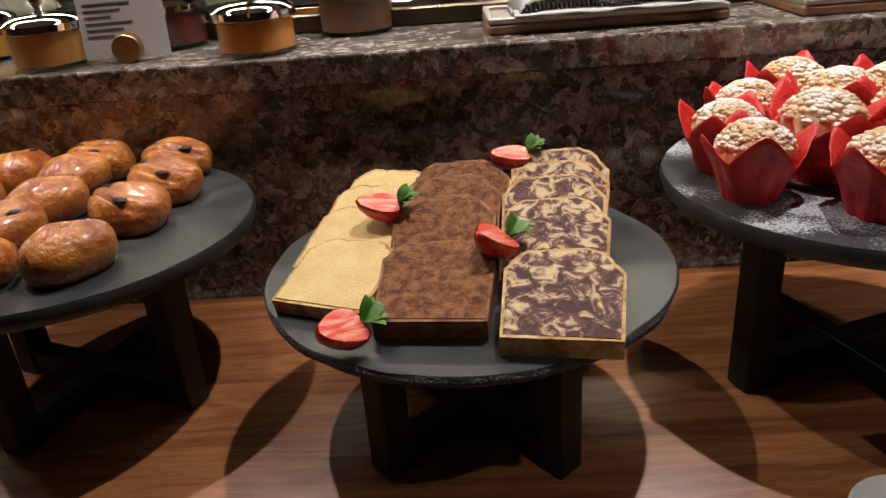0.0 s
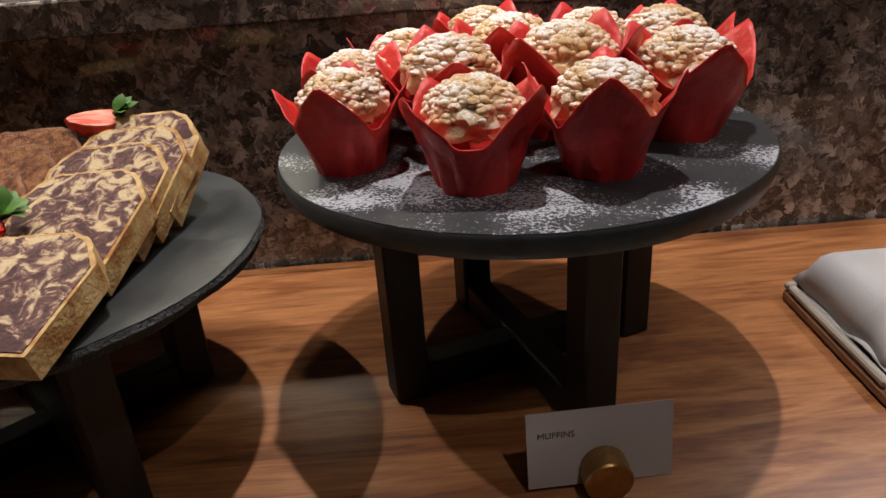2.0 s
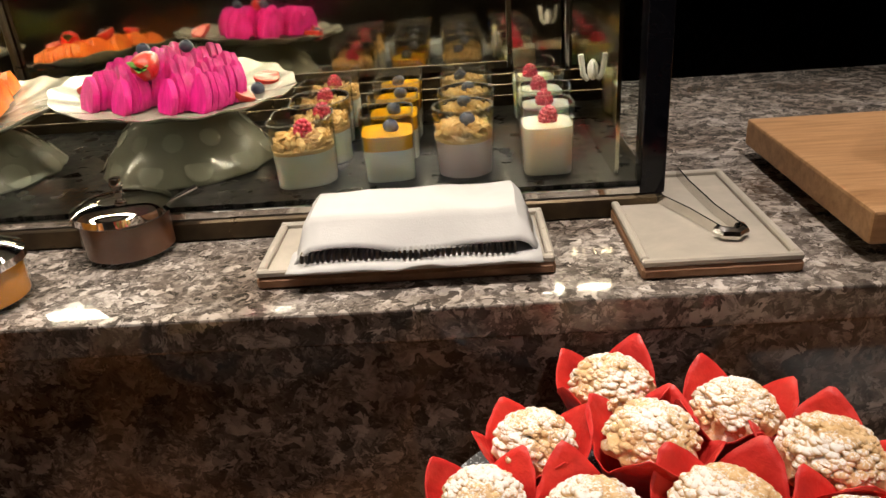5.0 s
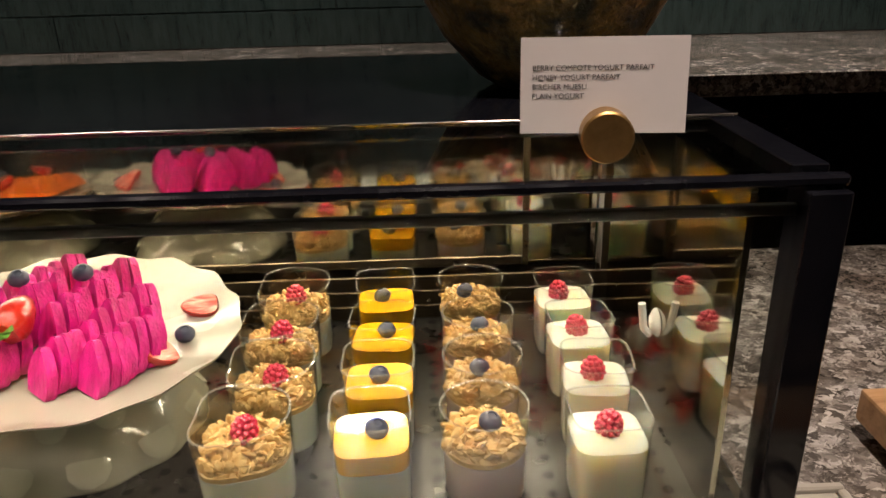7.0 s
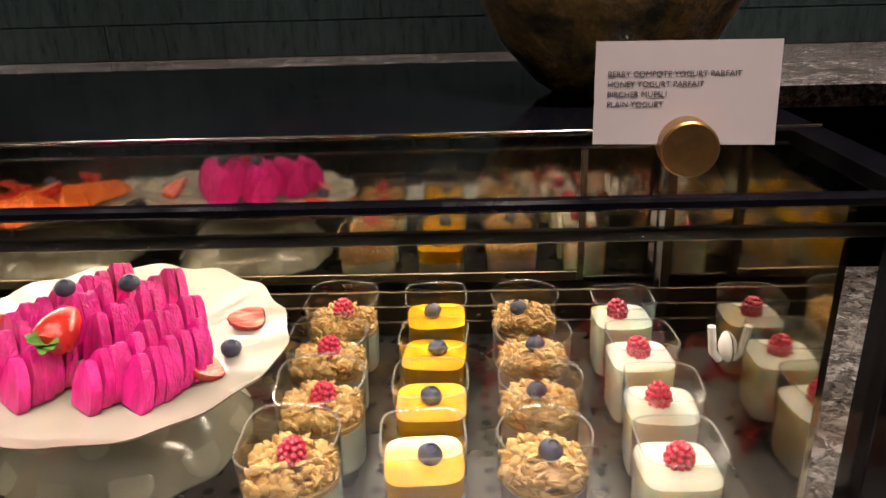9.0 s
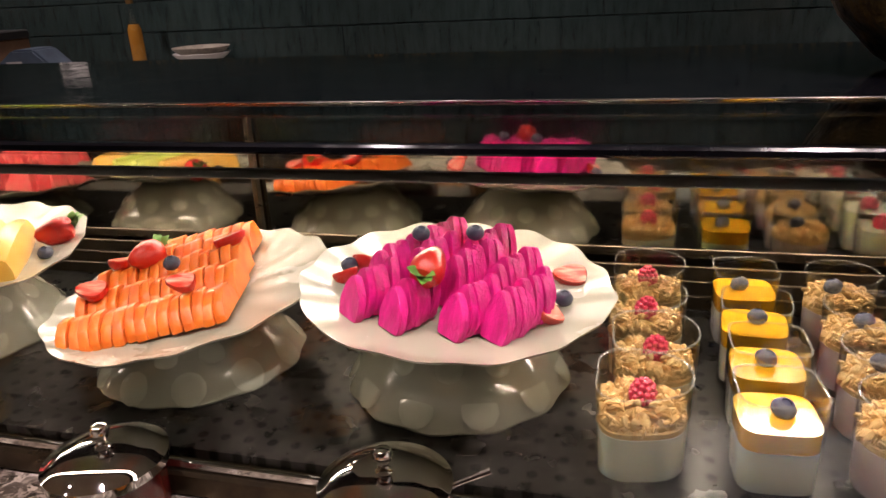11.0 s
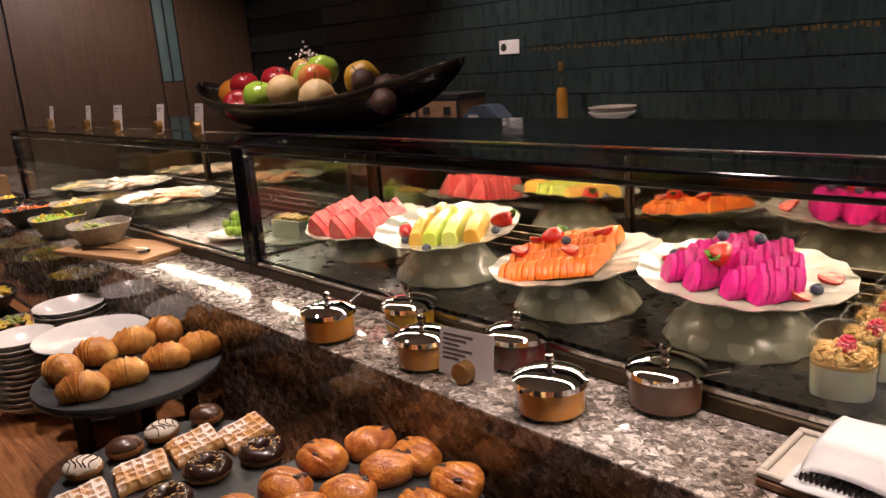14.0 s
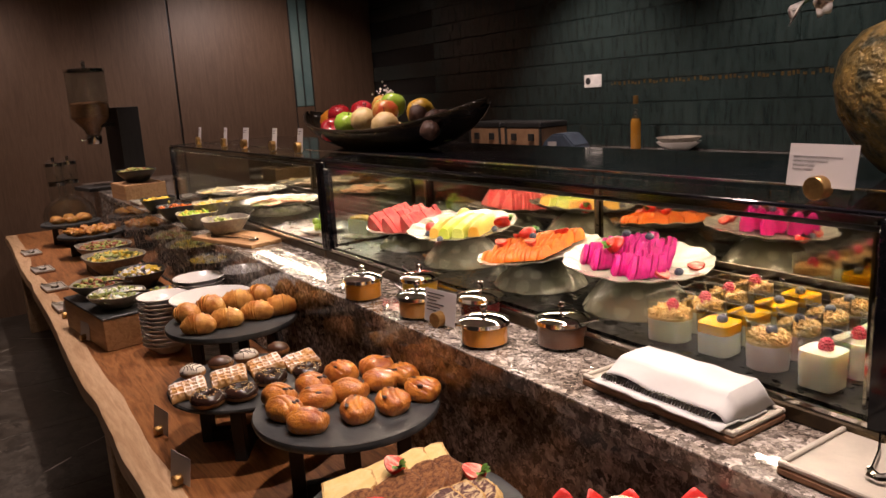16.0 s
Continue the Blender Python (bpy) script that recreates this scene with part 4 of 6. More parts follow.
ROLLS = [(-0.335, -0.338, 10), (-0.226, -0.215, -20), (-0.420, -0.318, 25), (-0.346, -0.254, 60), (-0.333, -0.177, 35), (-0.214, -0.132, -10), (-0.432, -0.228, 30), (-0.455, -0.139, 15), (-0.343, -0.090, 50),
         (-0.228, -0.045, 20), (-0.432, -0.052, 70), (-0.335, -0.033, 5), (-0.243, -0.322, 40)]
kinds = []
for i, (x, y, a) in enumerate(ROLLS):
    at = pose(x, y, 0.8676, 0, 0, a)
    if i < 4:
        kinds.append(raisin_roll(i * 3.1 + 1))
        kinds[-1].matrix_basis = at
    else:
        copy_thing(kinds[i % 4], at)


def waffle():
    w = thing("waffle", "golden square waffle dusted with icing sugar", "waffle", group="waffles")
    bm = bmesh.new()
    nx, ny = 50, 40
    rows = []
    for i in range(nx + 1):
        x = -0.046 + 0.092 * i / nx
        row = []
        for j in range(ny + 1):
            y = -0.037 + 0.074 * j / ny
            cell = min(abs((x / 0.0184) % 1 - 0.5), abs((y / 0.0184) % 1 - 0.5))
            edge = min(1, (0.047 - abs(x)) / 0.006, (0.038 - abs(y)) / 0.006)
            z = 0.004 + (0.011 + 0.0055 * max(0, min(1, (0.24 - cell) / 0.12))) * math.sqrt(max(edge, 0))
            p = Vector((x, y, z))
            row.append(bm.verts.new(p + Vector((0.003, 0.003, 0.002)) * noise.noise(p * 45)))
        rows.append(row)
    for p, q in zip(rows, rows[1:]):
        for j in range(ny):
            bm.faces.new((p[j], q[j], q[j + 1], p[j + 1]))
    rim = [r[0] for r in rows] + rows[-1][1:] + [r[-1] for r in rows[::-1][1:]] + rows[0][::-1][1:-1]
    low = [bm.verts.new((v.co.x, v.co.y, 0)) for v in rim]
    for k in range(len(rim)):
        q = (k + 1) % len(rim)
        bm.faces.new((rim[k], low[k], low[q], rim[q]))
    bm.faces.new(low)
    part("grid", bm, WAFFLE, w)
    return w


def doughnut():
    d = thing("doughnut", "ring doughnut with dark chocolate icing and chopped nuts", "doughnut", group="doughnuts")
    ring = [(0.027 + 0.0165 * math.cos(2 * math.pi * k / 16), 0.0155 + 0.0155 * math.sin(2 * math.pi * k / 16)) for k in range(17)]
    part("dough", lathe(bmesh.new(), ring, 36), DOUGH, d)
    top = [(0.027 + 0.0178 * math.cos(2 * math.pi * k / 20), 0.0158 + 0.0172 * math.sin(2 * math.pi * k / 20)) for k in range(0, 11)]
    part("icing", lathe(bmesh.new(), top, 48, lambda a, i: (1, -0.004 * max(0, noise.noise(Vector((math.cos(a) * 3, math.sin(a) * 3, i // 10)))) if i in (0, 10) else 0)), CHOC, d, "dark chocolate icing")
    rnd = random.Random(4)
    bm = bmesh.new()
    for k in range(34):
        a, r = rnd.uniform(0, 6.28), rnd.uniform(0.017, 0.037)
        z = 0.0158 + 0.0172 * math.sqrt(max(0, 1 - ((r - 0.027) / 0.0178) ** 2))
        box(bm, r * math.cos(a) - 0.002, r * math.sin(a) - 0.001, z - 0.0008, r * math.cos(a) + 0.002, r * math.sin(a) + 0.0012, z + 0.001)
    tagged(part("nut_topping", bm, NUT, d), "chopped nut topping", kind="stuff")
    return d


def filled_bun(icing, label):
    d = thing("filled_bun", label, "bun", group="iced buns")
    bm = bmesh.new()
    for p in ball(bm, (0, 0, 0.019), (0.036, 0.030, 0.020), 3, 0.04, 20):
        p.co.z = max(p.co.z, 0.0005)
    part("dough", bm, DOUGH, d)
    bm = bmesh.new()
    for p in ball(bm, (0, 0, 0.022), (0.0355, 0.0295, 0.0195), 3, 0.03, 30):
        p.co.z = max(p.co.z, 0.021 + 0.002 * noise.noise(p.co * 90))
    part("icing", bm, icing, d)
    other = CHOC if icing is not CHOC_MILK else ICING
    if icing is ICING:
        for k in range(5):
            x = -0.022 + k * 0.011
            pts = []
            for j in range(9):
                y = -0.024 + 0.006 * j
                xx = x + 0.006 * math.sin(j * 0.9 + k)
                pts.append((xx, y, 0.0225 + 0.0195 * math.sqrt(max(0.02, 1 - (xx / 0.0355) ** 2 - (y / 0.0295) ** 2))))
            part("drizzle", tube(bmesh.new(), pts, 0.0011, 5), other, d, "dark drizzle")
    return d


w0, d0 = waffle(), doughnut()
TOP = 0.8226
for i, (x, y, a) in enumerate(((-0.735, -0.448, 28), (-0.752, -0.335, 22), (-0.77, -0.225, 30), (-0.735, -0.135, 35))):
    at = pose(x, y, TOP + 0.010, 8, -6, a + 55)
    if i:
        copy_thing(w0, at)
    else:
        w0.matrix_basis = at
for i, (x, y, a) in enumerate(((-0.640, -0.425, 0), (-0.628, -0.345, 60), (-0.672, -0.248, 20), (-0.645, -0.150, 110))):
    at = pose(x, y, TOP, 0, 0, a)
    if i:
        copy_thing(d0, at)
    else:
        d0.matrix_basis = at
b0 = filled_bun(ICING, "bun with white icing and dark drizzle")
b1 = filled_bun(CHOC_MILK, "bun with milk chocolate icing")
b0.matrix_basis, b1.matrix_basis = pose(-0.853, -0.405, TOP, 0, 0, 60), pose(-0.868, -0.322, TOP, 0, 0, 70)
copy_thing(b0, pose(-0.873, -0.245, TOP, 0, 0, 100))
copy_thing(b1, pose(-0.870, -0.150, TOP, 0, 0, 30))


def croissant(seed):
    c = thing("croissant", "flaky golden croissant with ridged layers", "croissant", group="croissants")
    bm = bmesh.new()
    n = 72
    pts, rad = [], []
    for i in range(n + 1):
        t = i / n * 2 - 1
        a = t * 0.95
        pts.append((0.060 * math.sin(a), -0.05 * (1 - math.cos(a)) + 0.008, 0.026 - 0.008 * t * t))
        step = ((abs(t) * 3.4 + 0.5) % 1)
        rad.append((0.027 * (1 - abs(t) ** 2.2) ** 0.6 + 0.004) * (1.09 - 0.18 * step))
    tube(bm, pts, rad, 24)
    for p in bm.verts:
        p.co.z = max(p.co.z, 0.001)
        p.co += Vector((0.001, 0.001, 0.0015)) * noise.noise(p.co * 70 + Vector((seed, 0, 0)))
    part("dough", bm, CRUST_PALE, c)
    return c


CROISSANTS = [(-1.085, -0.317, 60), (-1.090, -0.228, 75), (-1.100, -0.125, 55), (-1.095, -0.046, 80), (-1.222, -0.318, 20), (-1.270, -0.226, 40), (-1.272, -0.132, 70), (-1.285, -0.050, 30)]
kinds = []
for i, (x, y, a) in enumerate(CROISSANTS):
    at = pose(x, y, 0.8756, 0, 0, a) @ Matrix.Diagonal((0.98, 1.05, 1.08, 1))
    if i < 3:
        kinds.append(croissant(i * 2.3))
        kinds[-1].matrix_basis = at
    else:
        copy_thing(kinds[i % 3], at)


# ---- jars of spread ----
def jar(x, y, r, h, fill, label, rz, spoon=True):
    h -= 0.006
    j = thing("spread_jar", label, "jar", pose(x, y, STONE + 0.0005, 0, 0, rz), "spread jars on the counter")
    part("glass", lathe(bmesh.new(), [(0, 0), (r * 0.96, 0), (r, 0.004), (r, h), (r - 0.0025, h), (r - 0.0025, 0.006), (0, 0.006)], 40), GLASS_CUP, j, "clear glass bowl")
    rr = r - 0.0032
    part("spread", lathe(bmesh.new(), [(0, 0.0065), (rr, 0.0065), (rr, h * 0.84), (rr * 0.8, h * 0.80), (0, h * 0.82)], 40, lambda a, i: (1, 0.002 * noise.noise(Vector((math.cos(a) * 2, math.sin(a) * 2, x * 9))) if i in (2, 3) else 0)), fill, j)
    z = h + 0.0005
    lid = part("lid", lathe(bmesh.new(), [(r + 0.002, z - 0.006), (r + 0.0035, z - 0.005), (r + 0.0035, z + 0.004), (r * 0.985, z + 0.0060), (r * 0.90, z + 0.0088), (r * 0.72, z + 0.0122), (r * 0.48, z + 0.0146), (r * 0.22, z + 0.0158), (0, z + 0.0160)], 48), CHROME, j, "domed chrome lid")
    part("knob", lathe(bmesh.new(), [(0.008, z + 0.0158), (0.0050, z + 0.0190), (0.0045, z + 0.0225), (0.0070, z + 0.0255), (0.0092, z + 0.0315), (0.0068, z + 0.0380), (0, z + 0.0405)], 20), CHROME, lid, "round chrome knob")
    if spoon:
        part("spoon", tube(bmesh.new(), [(r * 0.5, -0.01, h * 0.6), (r + 0.004, -0.012, h + 0.004), (r + 0.035, -0.014, h + 0.016)], [0.002, 0.0022, 0.0032], 8), STEEL, j, "steel spoon handle")
    return j


jar(-0.668, 0.046, 0.053, 0.062, HONEY, "glass jar of amber spread with chrome lid", 100)
jar(-0.562, 0.170, 0.053, 0.062, LEMON, "glass jar of yellow spread with chrome lid", 190)
jar(-0.411, 0.068, 0.050, 0.060, PEANUT, "glass jar of tan spread with chrome lid", 200)
jar(-0.276, 0.171, 0.054, 0.063, JAM_DARK, "glass jar of dark red jam with chrome lid", 260, spoon=False)
jar(-0.124, 0.066, 0.054, 0.058, HONEY, "glass jar of amber honey spread with chrome lid", 290)
jar(0.0, 0.186, 0.056, 0.064, COCOA, "glass jar of brown chocolate spread with chrome lid", 20)


# ---- trays, tongs, boards ----
def tray(x0, y0, x1, y1, z, label, h=0.022, rz=0.0):
    t = thing("ceramic_tray", label, "tray", pose((x0 + x1) / 2, (y0 + y1) / 2, z, 0, 0, rz), "rectangular trays")
    a, b = (x1 - x0) / 2, (y1 - y0) / 2
    part("rim", box(bmesh.new(), -a, -b, 0, a, b, h - 0.0085, 0.003), TRAY_RIM, t, "bare terracotta rim")
    bm = bmesh.new()
    e = 0.010
    for c in ((-a, -b, a, -b + e), (-a, b - e, a, b), (-a, -b + e, -a + e, b - e), (a - e, -b + e, a, b - e)):
        box(bm, c[0] + 0.0005, c[1] + 0.0005, h - 0.008, c[2] - 0.0005, c[3] - 0.0005, h, 0.002)
    part("edge", bm, TRAY_GLAZE, t, "raised glazed edge")
    part("base", box(bmesh.new(), -a + e, -b + e, h - 0.0084, a - e, b - e, h - 0.006), TRAY_GLAZE, t, "grey-beige glaze")
    return t


def napkin(cx, cy, z, w, d, label, cutlery=True, rz=0.0):
    n = thing("folded_napkin", label, "napkin", pose(cx, cy, z, 0, 0, rz))
    bm = bmesh.new()
    nx, ny = 26, 22
    tops = []
    for j in range(ny + 1):
        v = j / ny
        row = []
        for i in range(nx + 1):
            u = i / nx
            x, y = (u - 0.5) * w, (v - 0.5) * d
            side = min(u, 1 - u) * w
            rise = 0.044 * min(1, side / 0.02) ** 0.5 * (min(0.95, 0.34 + 2.2 * v) if v < 0.9 else max(0.25, (1 - v) / 0.1 * 0.9))
            front = 0.004 * math.sin(u * 9) if v < 0.2 else 0
            zz = 0.006 + rise + front * (1 - v * 5) + 0.003 * noise.noise(Vector((x * 18, y * 18, cx)))
            row.append(bm.verts.new((x + 0.004 * noise.noise(Vector((y * 30, 3, 0))), y + 0.004 * noise.noise(Vector((x * 14, 5, 0))), zz)))
        tops.append(row)
    for p, q in zip(tops, tops[1:]):
        for i in range(nx):
            bm.faces.new((p[i], p[i + 1], q[i + 1], q[i]))
    o = part("top_fold", bm, LINEN, n, "draped white linen")
    sol = o.modifiers.new("thickness", "SOLIDIFY")
    sol.thickness = 0.003
    bm = bmesh.new()
    rows = []
    for j in range(13):
        v = j / 12
        y = -d / 2 - 0.022 + v * (d * 0.98)
        rows.append([bm.verts.new(((i / 16 - 0.5) * (w + 0.004), y + 0.004 * noise.noise(Vector((i * 0.5, 8, 0))), 0.0025 + 0.004 * (1 + noise.noise(Vector((i * 0.4, j * 0.4, 2)))) * (v < 0.5))) for i in range(17)])
    for p, q in zip(rows, rows[1:]):
        for i in range(16):
            bm.faces.new((p[i], p[i + 1], q[i + 1], q[i]))
    o = part("under_fold", bm, LINEN, n, "white linen layer beneath")
    sol = o.modifiers.new("thickness", "SOLIDIFY")
    sol.thickness = 0.002
    return n


def fork_row(x0, x1, y, z, n):
    for k in range(n):
        x = x0 + (x1 - x0) * k / (n - 1)
        f = thing("fork", "slim steel fork tucked inside a white napkin", "fork", pose(x, y, z, 0, 0, 1.5 * math.sin(k * 2.1)), "forks in the napkin")
        yield f


tray(0.190, 0.058, 0.516, 0.1985, STONE + 0.0004, "grey-beige ceramic tray with terracotta rim under a napkin")
napkin(0.364, 0.129, STONE + 0.018, 0.270, 0.128, "white linen napkin folded over a row of forks")
fork_mesh = None
for f in fork_row(0.243, 0.473, 0.057, STONE + 0.0262, 40):
    if fork_mesh is None:
        o = part("handle", tube(bmesh.new(), [(0, 0, 0.004), (0, 0.004, 0.010), (0, 0.05, 0.011), (0, 0.12, 0.011)], [0.0012, 0.002, 0.0017, 0.0014], 6), STEEL, f)
        fork_mesh = o.data
    else:
        o = new("handle", fork_mesh)
        o.parent = f
tray(0.602, 0.032, 0.768, 0.300, STONE + 0.0004, "empty grey-beige ceramic tray holding steel tongs")


def tongs(at, length, label):
    t = thing("tongs", label, "tongs", at, "serving tongs")
    for s in (-1, 1):
        bm = bmesh.new()
        pts = [(0, 0), (0.012 * s, 0.012), (0.016 * s, length * 0.35), (0.030 * s, length * 0.75), (0.042 * s, length)]
        for (ax, ay), (bx, by) in zip(pts, pts[1:]):
            d = Vector((bx - ax, by - ay, 0))
            nrm = Vector((-d.y, d.x, 0)).normalized() * 0.0012
            vs = [bm.verts.new((px + nrm.x * k, py + nrm.y * k, z)) for z in (0, 0.013) for px, py in ((ax, ay), (bx, by)) for k in (-1, 1)]
            for q in ((0, 1, 3, 2), (4, 5, 7, 6), (0, 2, 6, 4), (1, 3, 7, 5), (0, 1, 5, 4), (2, 3, 7, 6)):
                bm.faces.new([vs[i] for i in q])
        part("arm", bm, STEEL, t, smooth=False)
    bm = bmesh.new()
    tube(bm, [(-0.014, 0.016, 0.0065), (-0.011, 0.004, 0.0065), (0, -0.002, 0.0065), (0.011, 0.004, 0.0065), (0.014, 0.016, 0.0065)], 0.0066, 8)
    part("spring_bend", bm, STEEL, t, "curved steel bend")
    return t


tongs(pose(0.715, 0.085, STONE + 0.0172, 0, 0, 14), 0.20, "polished steel serving tongs lying on a tray")


def board(x0, y0, x1, y1, z, h, label, rz=0.0, material=None, feet=False):
    b = thing("wooden_board", label, "board", pose((x0 + x1) / 2, (y0 + y1) / 2, z, 0, 0, rz), "wooden boards")
    a, c = (x1 - x0) / 2, (y1 - y0) / 2
    part("plank", box(bmesh.new(), -a, -c, 0.02 if feet else 0, a, c, h, 0.004, 2), material or WOOD_TAN, b)
    if feet:
        for sx in (-1, 1):
            part("foot", boxed(sx * a * 0.8 - 0.02, -c * 0.9, 0, sx * a * 0.8 + 0.02, c * 0.9, 0.0195), BLACK_MATT, b, "black foot")
    return b


board(0.836, 0.045, 1.39, 0.40, STONE + 0.0005, 0.058, "thick brown wooden bread board raised on feet", feet=True)
loaf = thing("bread_loaf", "brown crusty bread loaf on the wooden board", "bread", pose(1.06, 0.22, STONE + 0.059, 0, 0, 12))
bm = bmesh.new()
for p in ball(bm, (0, 0, 0.045), (0.13, 0.08, 0.055), 4, 0.05, 14):
    p.co.z = max(p.co.z, 0.001)
part("crust", bm, CRUST_PALE, loaf)
bl = board(-2.10, -0.005, -1.66, 0.20, STONE + 0.0005, 0.016, "pale wooden board with tongs on the stone counter", rz=16)
tongs(pose(-1.70, 0.10, STONE + 0.017, 0, 0, 105), 0.26, "steel serving tongs lying on a pale board")

tray(0.862, -0.36, 1.12, -0.165, WOOD + 0.0005, "ceramic tray under a folded napkin on the table", rz=0)
napkin(0.985, -0.25, WOOD + 0.018, 0.225, 0.17, "white linen napkin folded on a tray")
sp = thing("spoon_dish", "shallow white dish in front of the muffins", "dish", pose(0.51, -0.50, WOOD + 0.0005))
part("dish", lathe(bmesh.new(), [(0, 0), (0.035, 0), (0.05, 0.008), (0.056, 0.014), (0.053, 0.0145), (0.045, 0.008), (0, 0.004)], 36), WHITE_CHINA, sp)
tray(0.62, -0.56, 0.80, -0.47, WOOD + 0.0005, "small ceramic tray with serving tongs", h=0.016)
tongs(pose(0.77, -0.515, WOOD + 0.012, 0, 0, 92), 0.14, "steel tongs on a small tray")


# ---- fruit plates in the case ----
def fruit_plate(x, y, top, r, label, oval=1.0, rz=0.0, tip=(0, 0)):
    p = thing("footed_plate", label, "cake plate", pose(x, y, DECK + 0.0005, 0, 0, rz), "footed plates in the case")
    h = top - DECK - 0.0005

    def wave(a, i):
        k = 0.011 * math.cos(a * 15) + 0.010 * math.cos(a * 6 + x * 9)
        lift = 0.0022 * math.cos(a * 15 + 0.6)
        t = (0, 0.2, 0.6, 1, 1, 0.5, 0.1, 0)[i]
        return 1 + k * t, lift * t
    prof = [(0, 0), (r * 0.55, 0.001), (r * 0.8, 0.006), (r, 0.016), (r * 0.995, 0.0135), (r * 0.8, 0.001), (r * 0.5, -0.006), (0, -0.006)]
    pl = part("plate", lathe(bmesh.new(), prof, 112, wave), CREAM, p, "cream scalloped china plate")
    pl.matrix_basis = pose(0, 0, h, tip[0], tip[1], 0) @ Matrix.Diagonal((1, oval, 1, 1))
    b = r * 0.72
    foot = [(b, 0), (b * 1.01, 0.003), (b * 0.90, h * 0.32), (b * 0.66, h * 0.62), (b * 0.44, h * 0.82), (b * 0.36, h - 0.0125)]
    part("foot", lathe(bmesh.new(), foot, 72, lambda a, i: (1 + 0.02 * math.cos(a * 12) * (i < 2), 0)), STAND_GLAZE, p, "grey-green glazed flared foot")
    n = 11
    for k in range(n):
        for t, s, off in ((0.22, 0.0200, 0), (0.55, 0.0150, 0.5)):
            a = 2 * math.pi * (k + off) / n
            rr = b * (0.93 if t < 0.3 else 0.72) + 0.0005
            d = Vector((math.cos(a), math.sin(a), 0.75 if t < 0.3 else 0.9)).normalized()
            m = d.to_track_quat("Z", "Y").to_matrix()
            bm = bmesh.new()
            ball(bm, (0, 0, 0), (s, s, 0.0022), 2, m=m)
            o = part("dot", bm, STAND_DOT, p)
            o.location = (rr * math.cos(a), rr * math.sin(a), h * t)
    return p


def fan(name, label, category, at, outline, thick, count, step, lean, material, group, drift=(0, 0), soft=0.0007):
    """A row of slices cut from one piece and pushed over like a fan."""
    f = thing(name, label, category, at, group)
    first_one = None
    for k in range(count):
        if first_one is None:
            bm = prism(bmesh.new(), outline, -thick / 2, thick / 2, pose(0, 0, 0, 90, 0, 90))
            bmesh.ops.bevel(bm, geom=list(bm.edges), offset=soft, segments=1 if soft < 0.001 else 2, affect="EDGES")
            o = part("slice", bm, material, f)
            first_one = o.data
        else:
            o = new("slice", first_one)
            o.parent = f
        o.matrix_basis = pose(k * step, drift[0] * k + 0.0015 * math.sin(k * 2.3), 0.0005 + drift[1] * k, 0, lean + 3 * math.sin(k * 1.7), 4 * math.sin(k * 1.3)) @ Matrix.Diagonal((1, 1 + 0.03 * math.sin(k * 2.9), 1 + 0.045 * math.sin(k * 2.1 + count), 1))
    return f


def half_disc(w, h, n=12):
    return [(w * math.cos(math.pi * k / n), h * math.sin(math.pi * k / n)) for k in range(n + 1)]


def crescent(w, h, n=9):
    """A cut wedge: straight inner side, bulging outer side, blunt tip."""
    outer = [(-w * (0.15 + 0.85 * math.sin(math.pi * (0.26 + 0.72 * k / n))), h * k / n) for k in range(n + 1)]
    return [(w * 0.75, 0), (w * 0.85, h * 0.4), (w * 0.55, h * 0.75), (w * 0.15, h * 0.97)] + outer[::-1]


def papaya_cut(w, h):
    """A quarter of papaya: upright inner side, long sloping outer side."""
    return [(-w, 0), (w, 0), (w * 1.02, h * 0.55), (w * 0.75, h * 0.95), (w * 0.2, h), (-w * 0.45, h * 0.72), (-w * 0.9, h * 0.28)]


def wedge(w, h):
    return [(-w, 0), (w, 0), (w * 0.55, h * 0.6), (w * 0.1, h), (-w * 0.1, h), (-w * 0.55, h * 0.6)]


# the plates lean a little towards the guests; food is laid in each plate's own frame
DRAGON_AT = pose(0.010, 0.415, 1.142, 2.5, 3.5, 0)
PAPAYA_AT = pose(-0.318, 0.405, 1.120, 5, -6, 0)
MELON_AT = pose(-0.690, 0.415, 1.143, 6, 1.5, 0)
WATER_AT = pose(-1.030, 0.445, 1.110, 5, 0, 0)
fruit_plate(0.010, 0.415, 1.142, 0.172, "cream scalloped plate on foot holding dragon fruit", 0.98, tip=(2.5, 3.5))
fruit_plate(-0.318, 0.405, 1.120, 0.172, "cream scalloped plate on foot holding papaya", 0.98, tip=(5, -6))
fruit_plate(-0.690, 0.415, 1.143, 0.172, "cream scalloped plate on foot holding melon", 0.98, tip=(6, 1.5))
fruit_plate(-1.030, 0.445, 1.110, 0.170, "cream scalloped plate on foot holding watermelon", 0.98, tip=(5, 0))

for x, y, a, n, h in ((-0.098, -0.108, 44, 5, 0.050), (-0.046, -0.124, 46, 5, 0.050), (0.020, -0.122, 44, 5, 0.050), (0.066, -0.118, 46, 7, 0.052), (-0.088, -0.050, 48, 6, 0.056), (-0.046, -0.036, 46, 5, 0.060), (0.000, -0.052, 44, 6, 0.060), (0.050, -0.060, 48, 6, 0.058), (-0.056, 0.018, 46, 6, 0.058), (0.006, 0.010, 46, 6, 0.058)):
    fan("dragon_fruit", "fanned slices of magenta dragon fruit", "fruit", DRAGON_AT @ pose(x * 0.93, y * 0.86 + 0.006, 0.0025, 0, 0, a + 8), crescent(0.020, h), 0.0096, n, 0.0112, 13, DRAGON, "sliced dragon fruit", (0.0012, 0.0005), 0.0013)
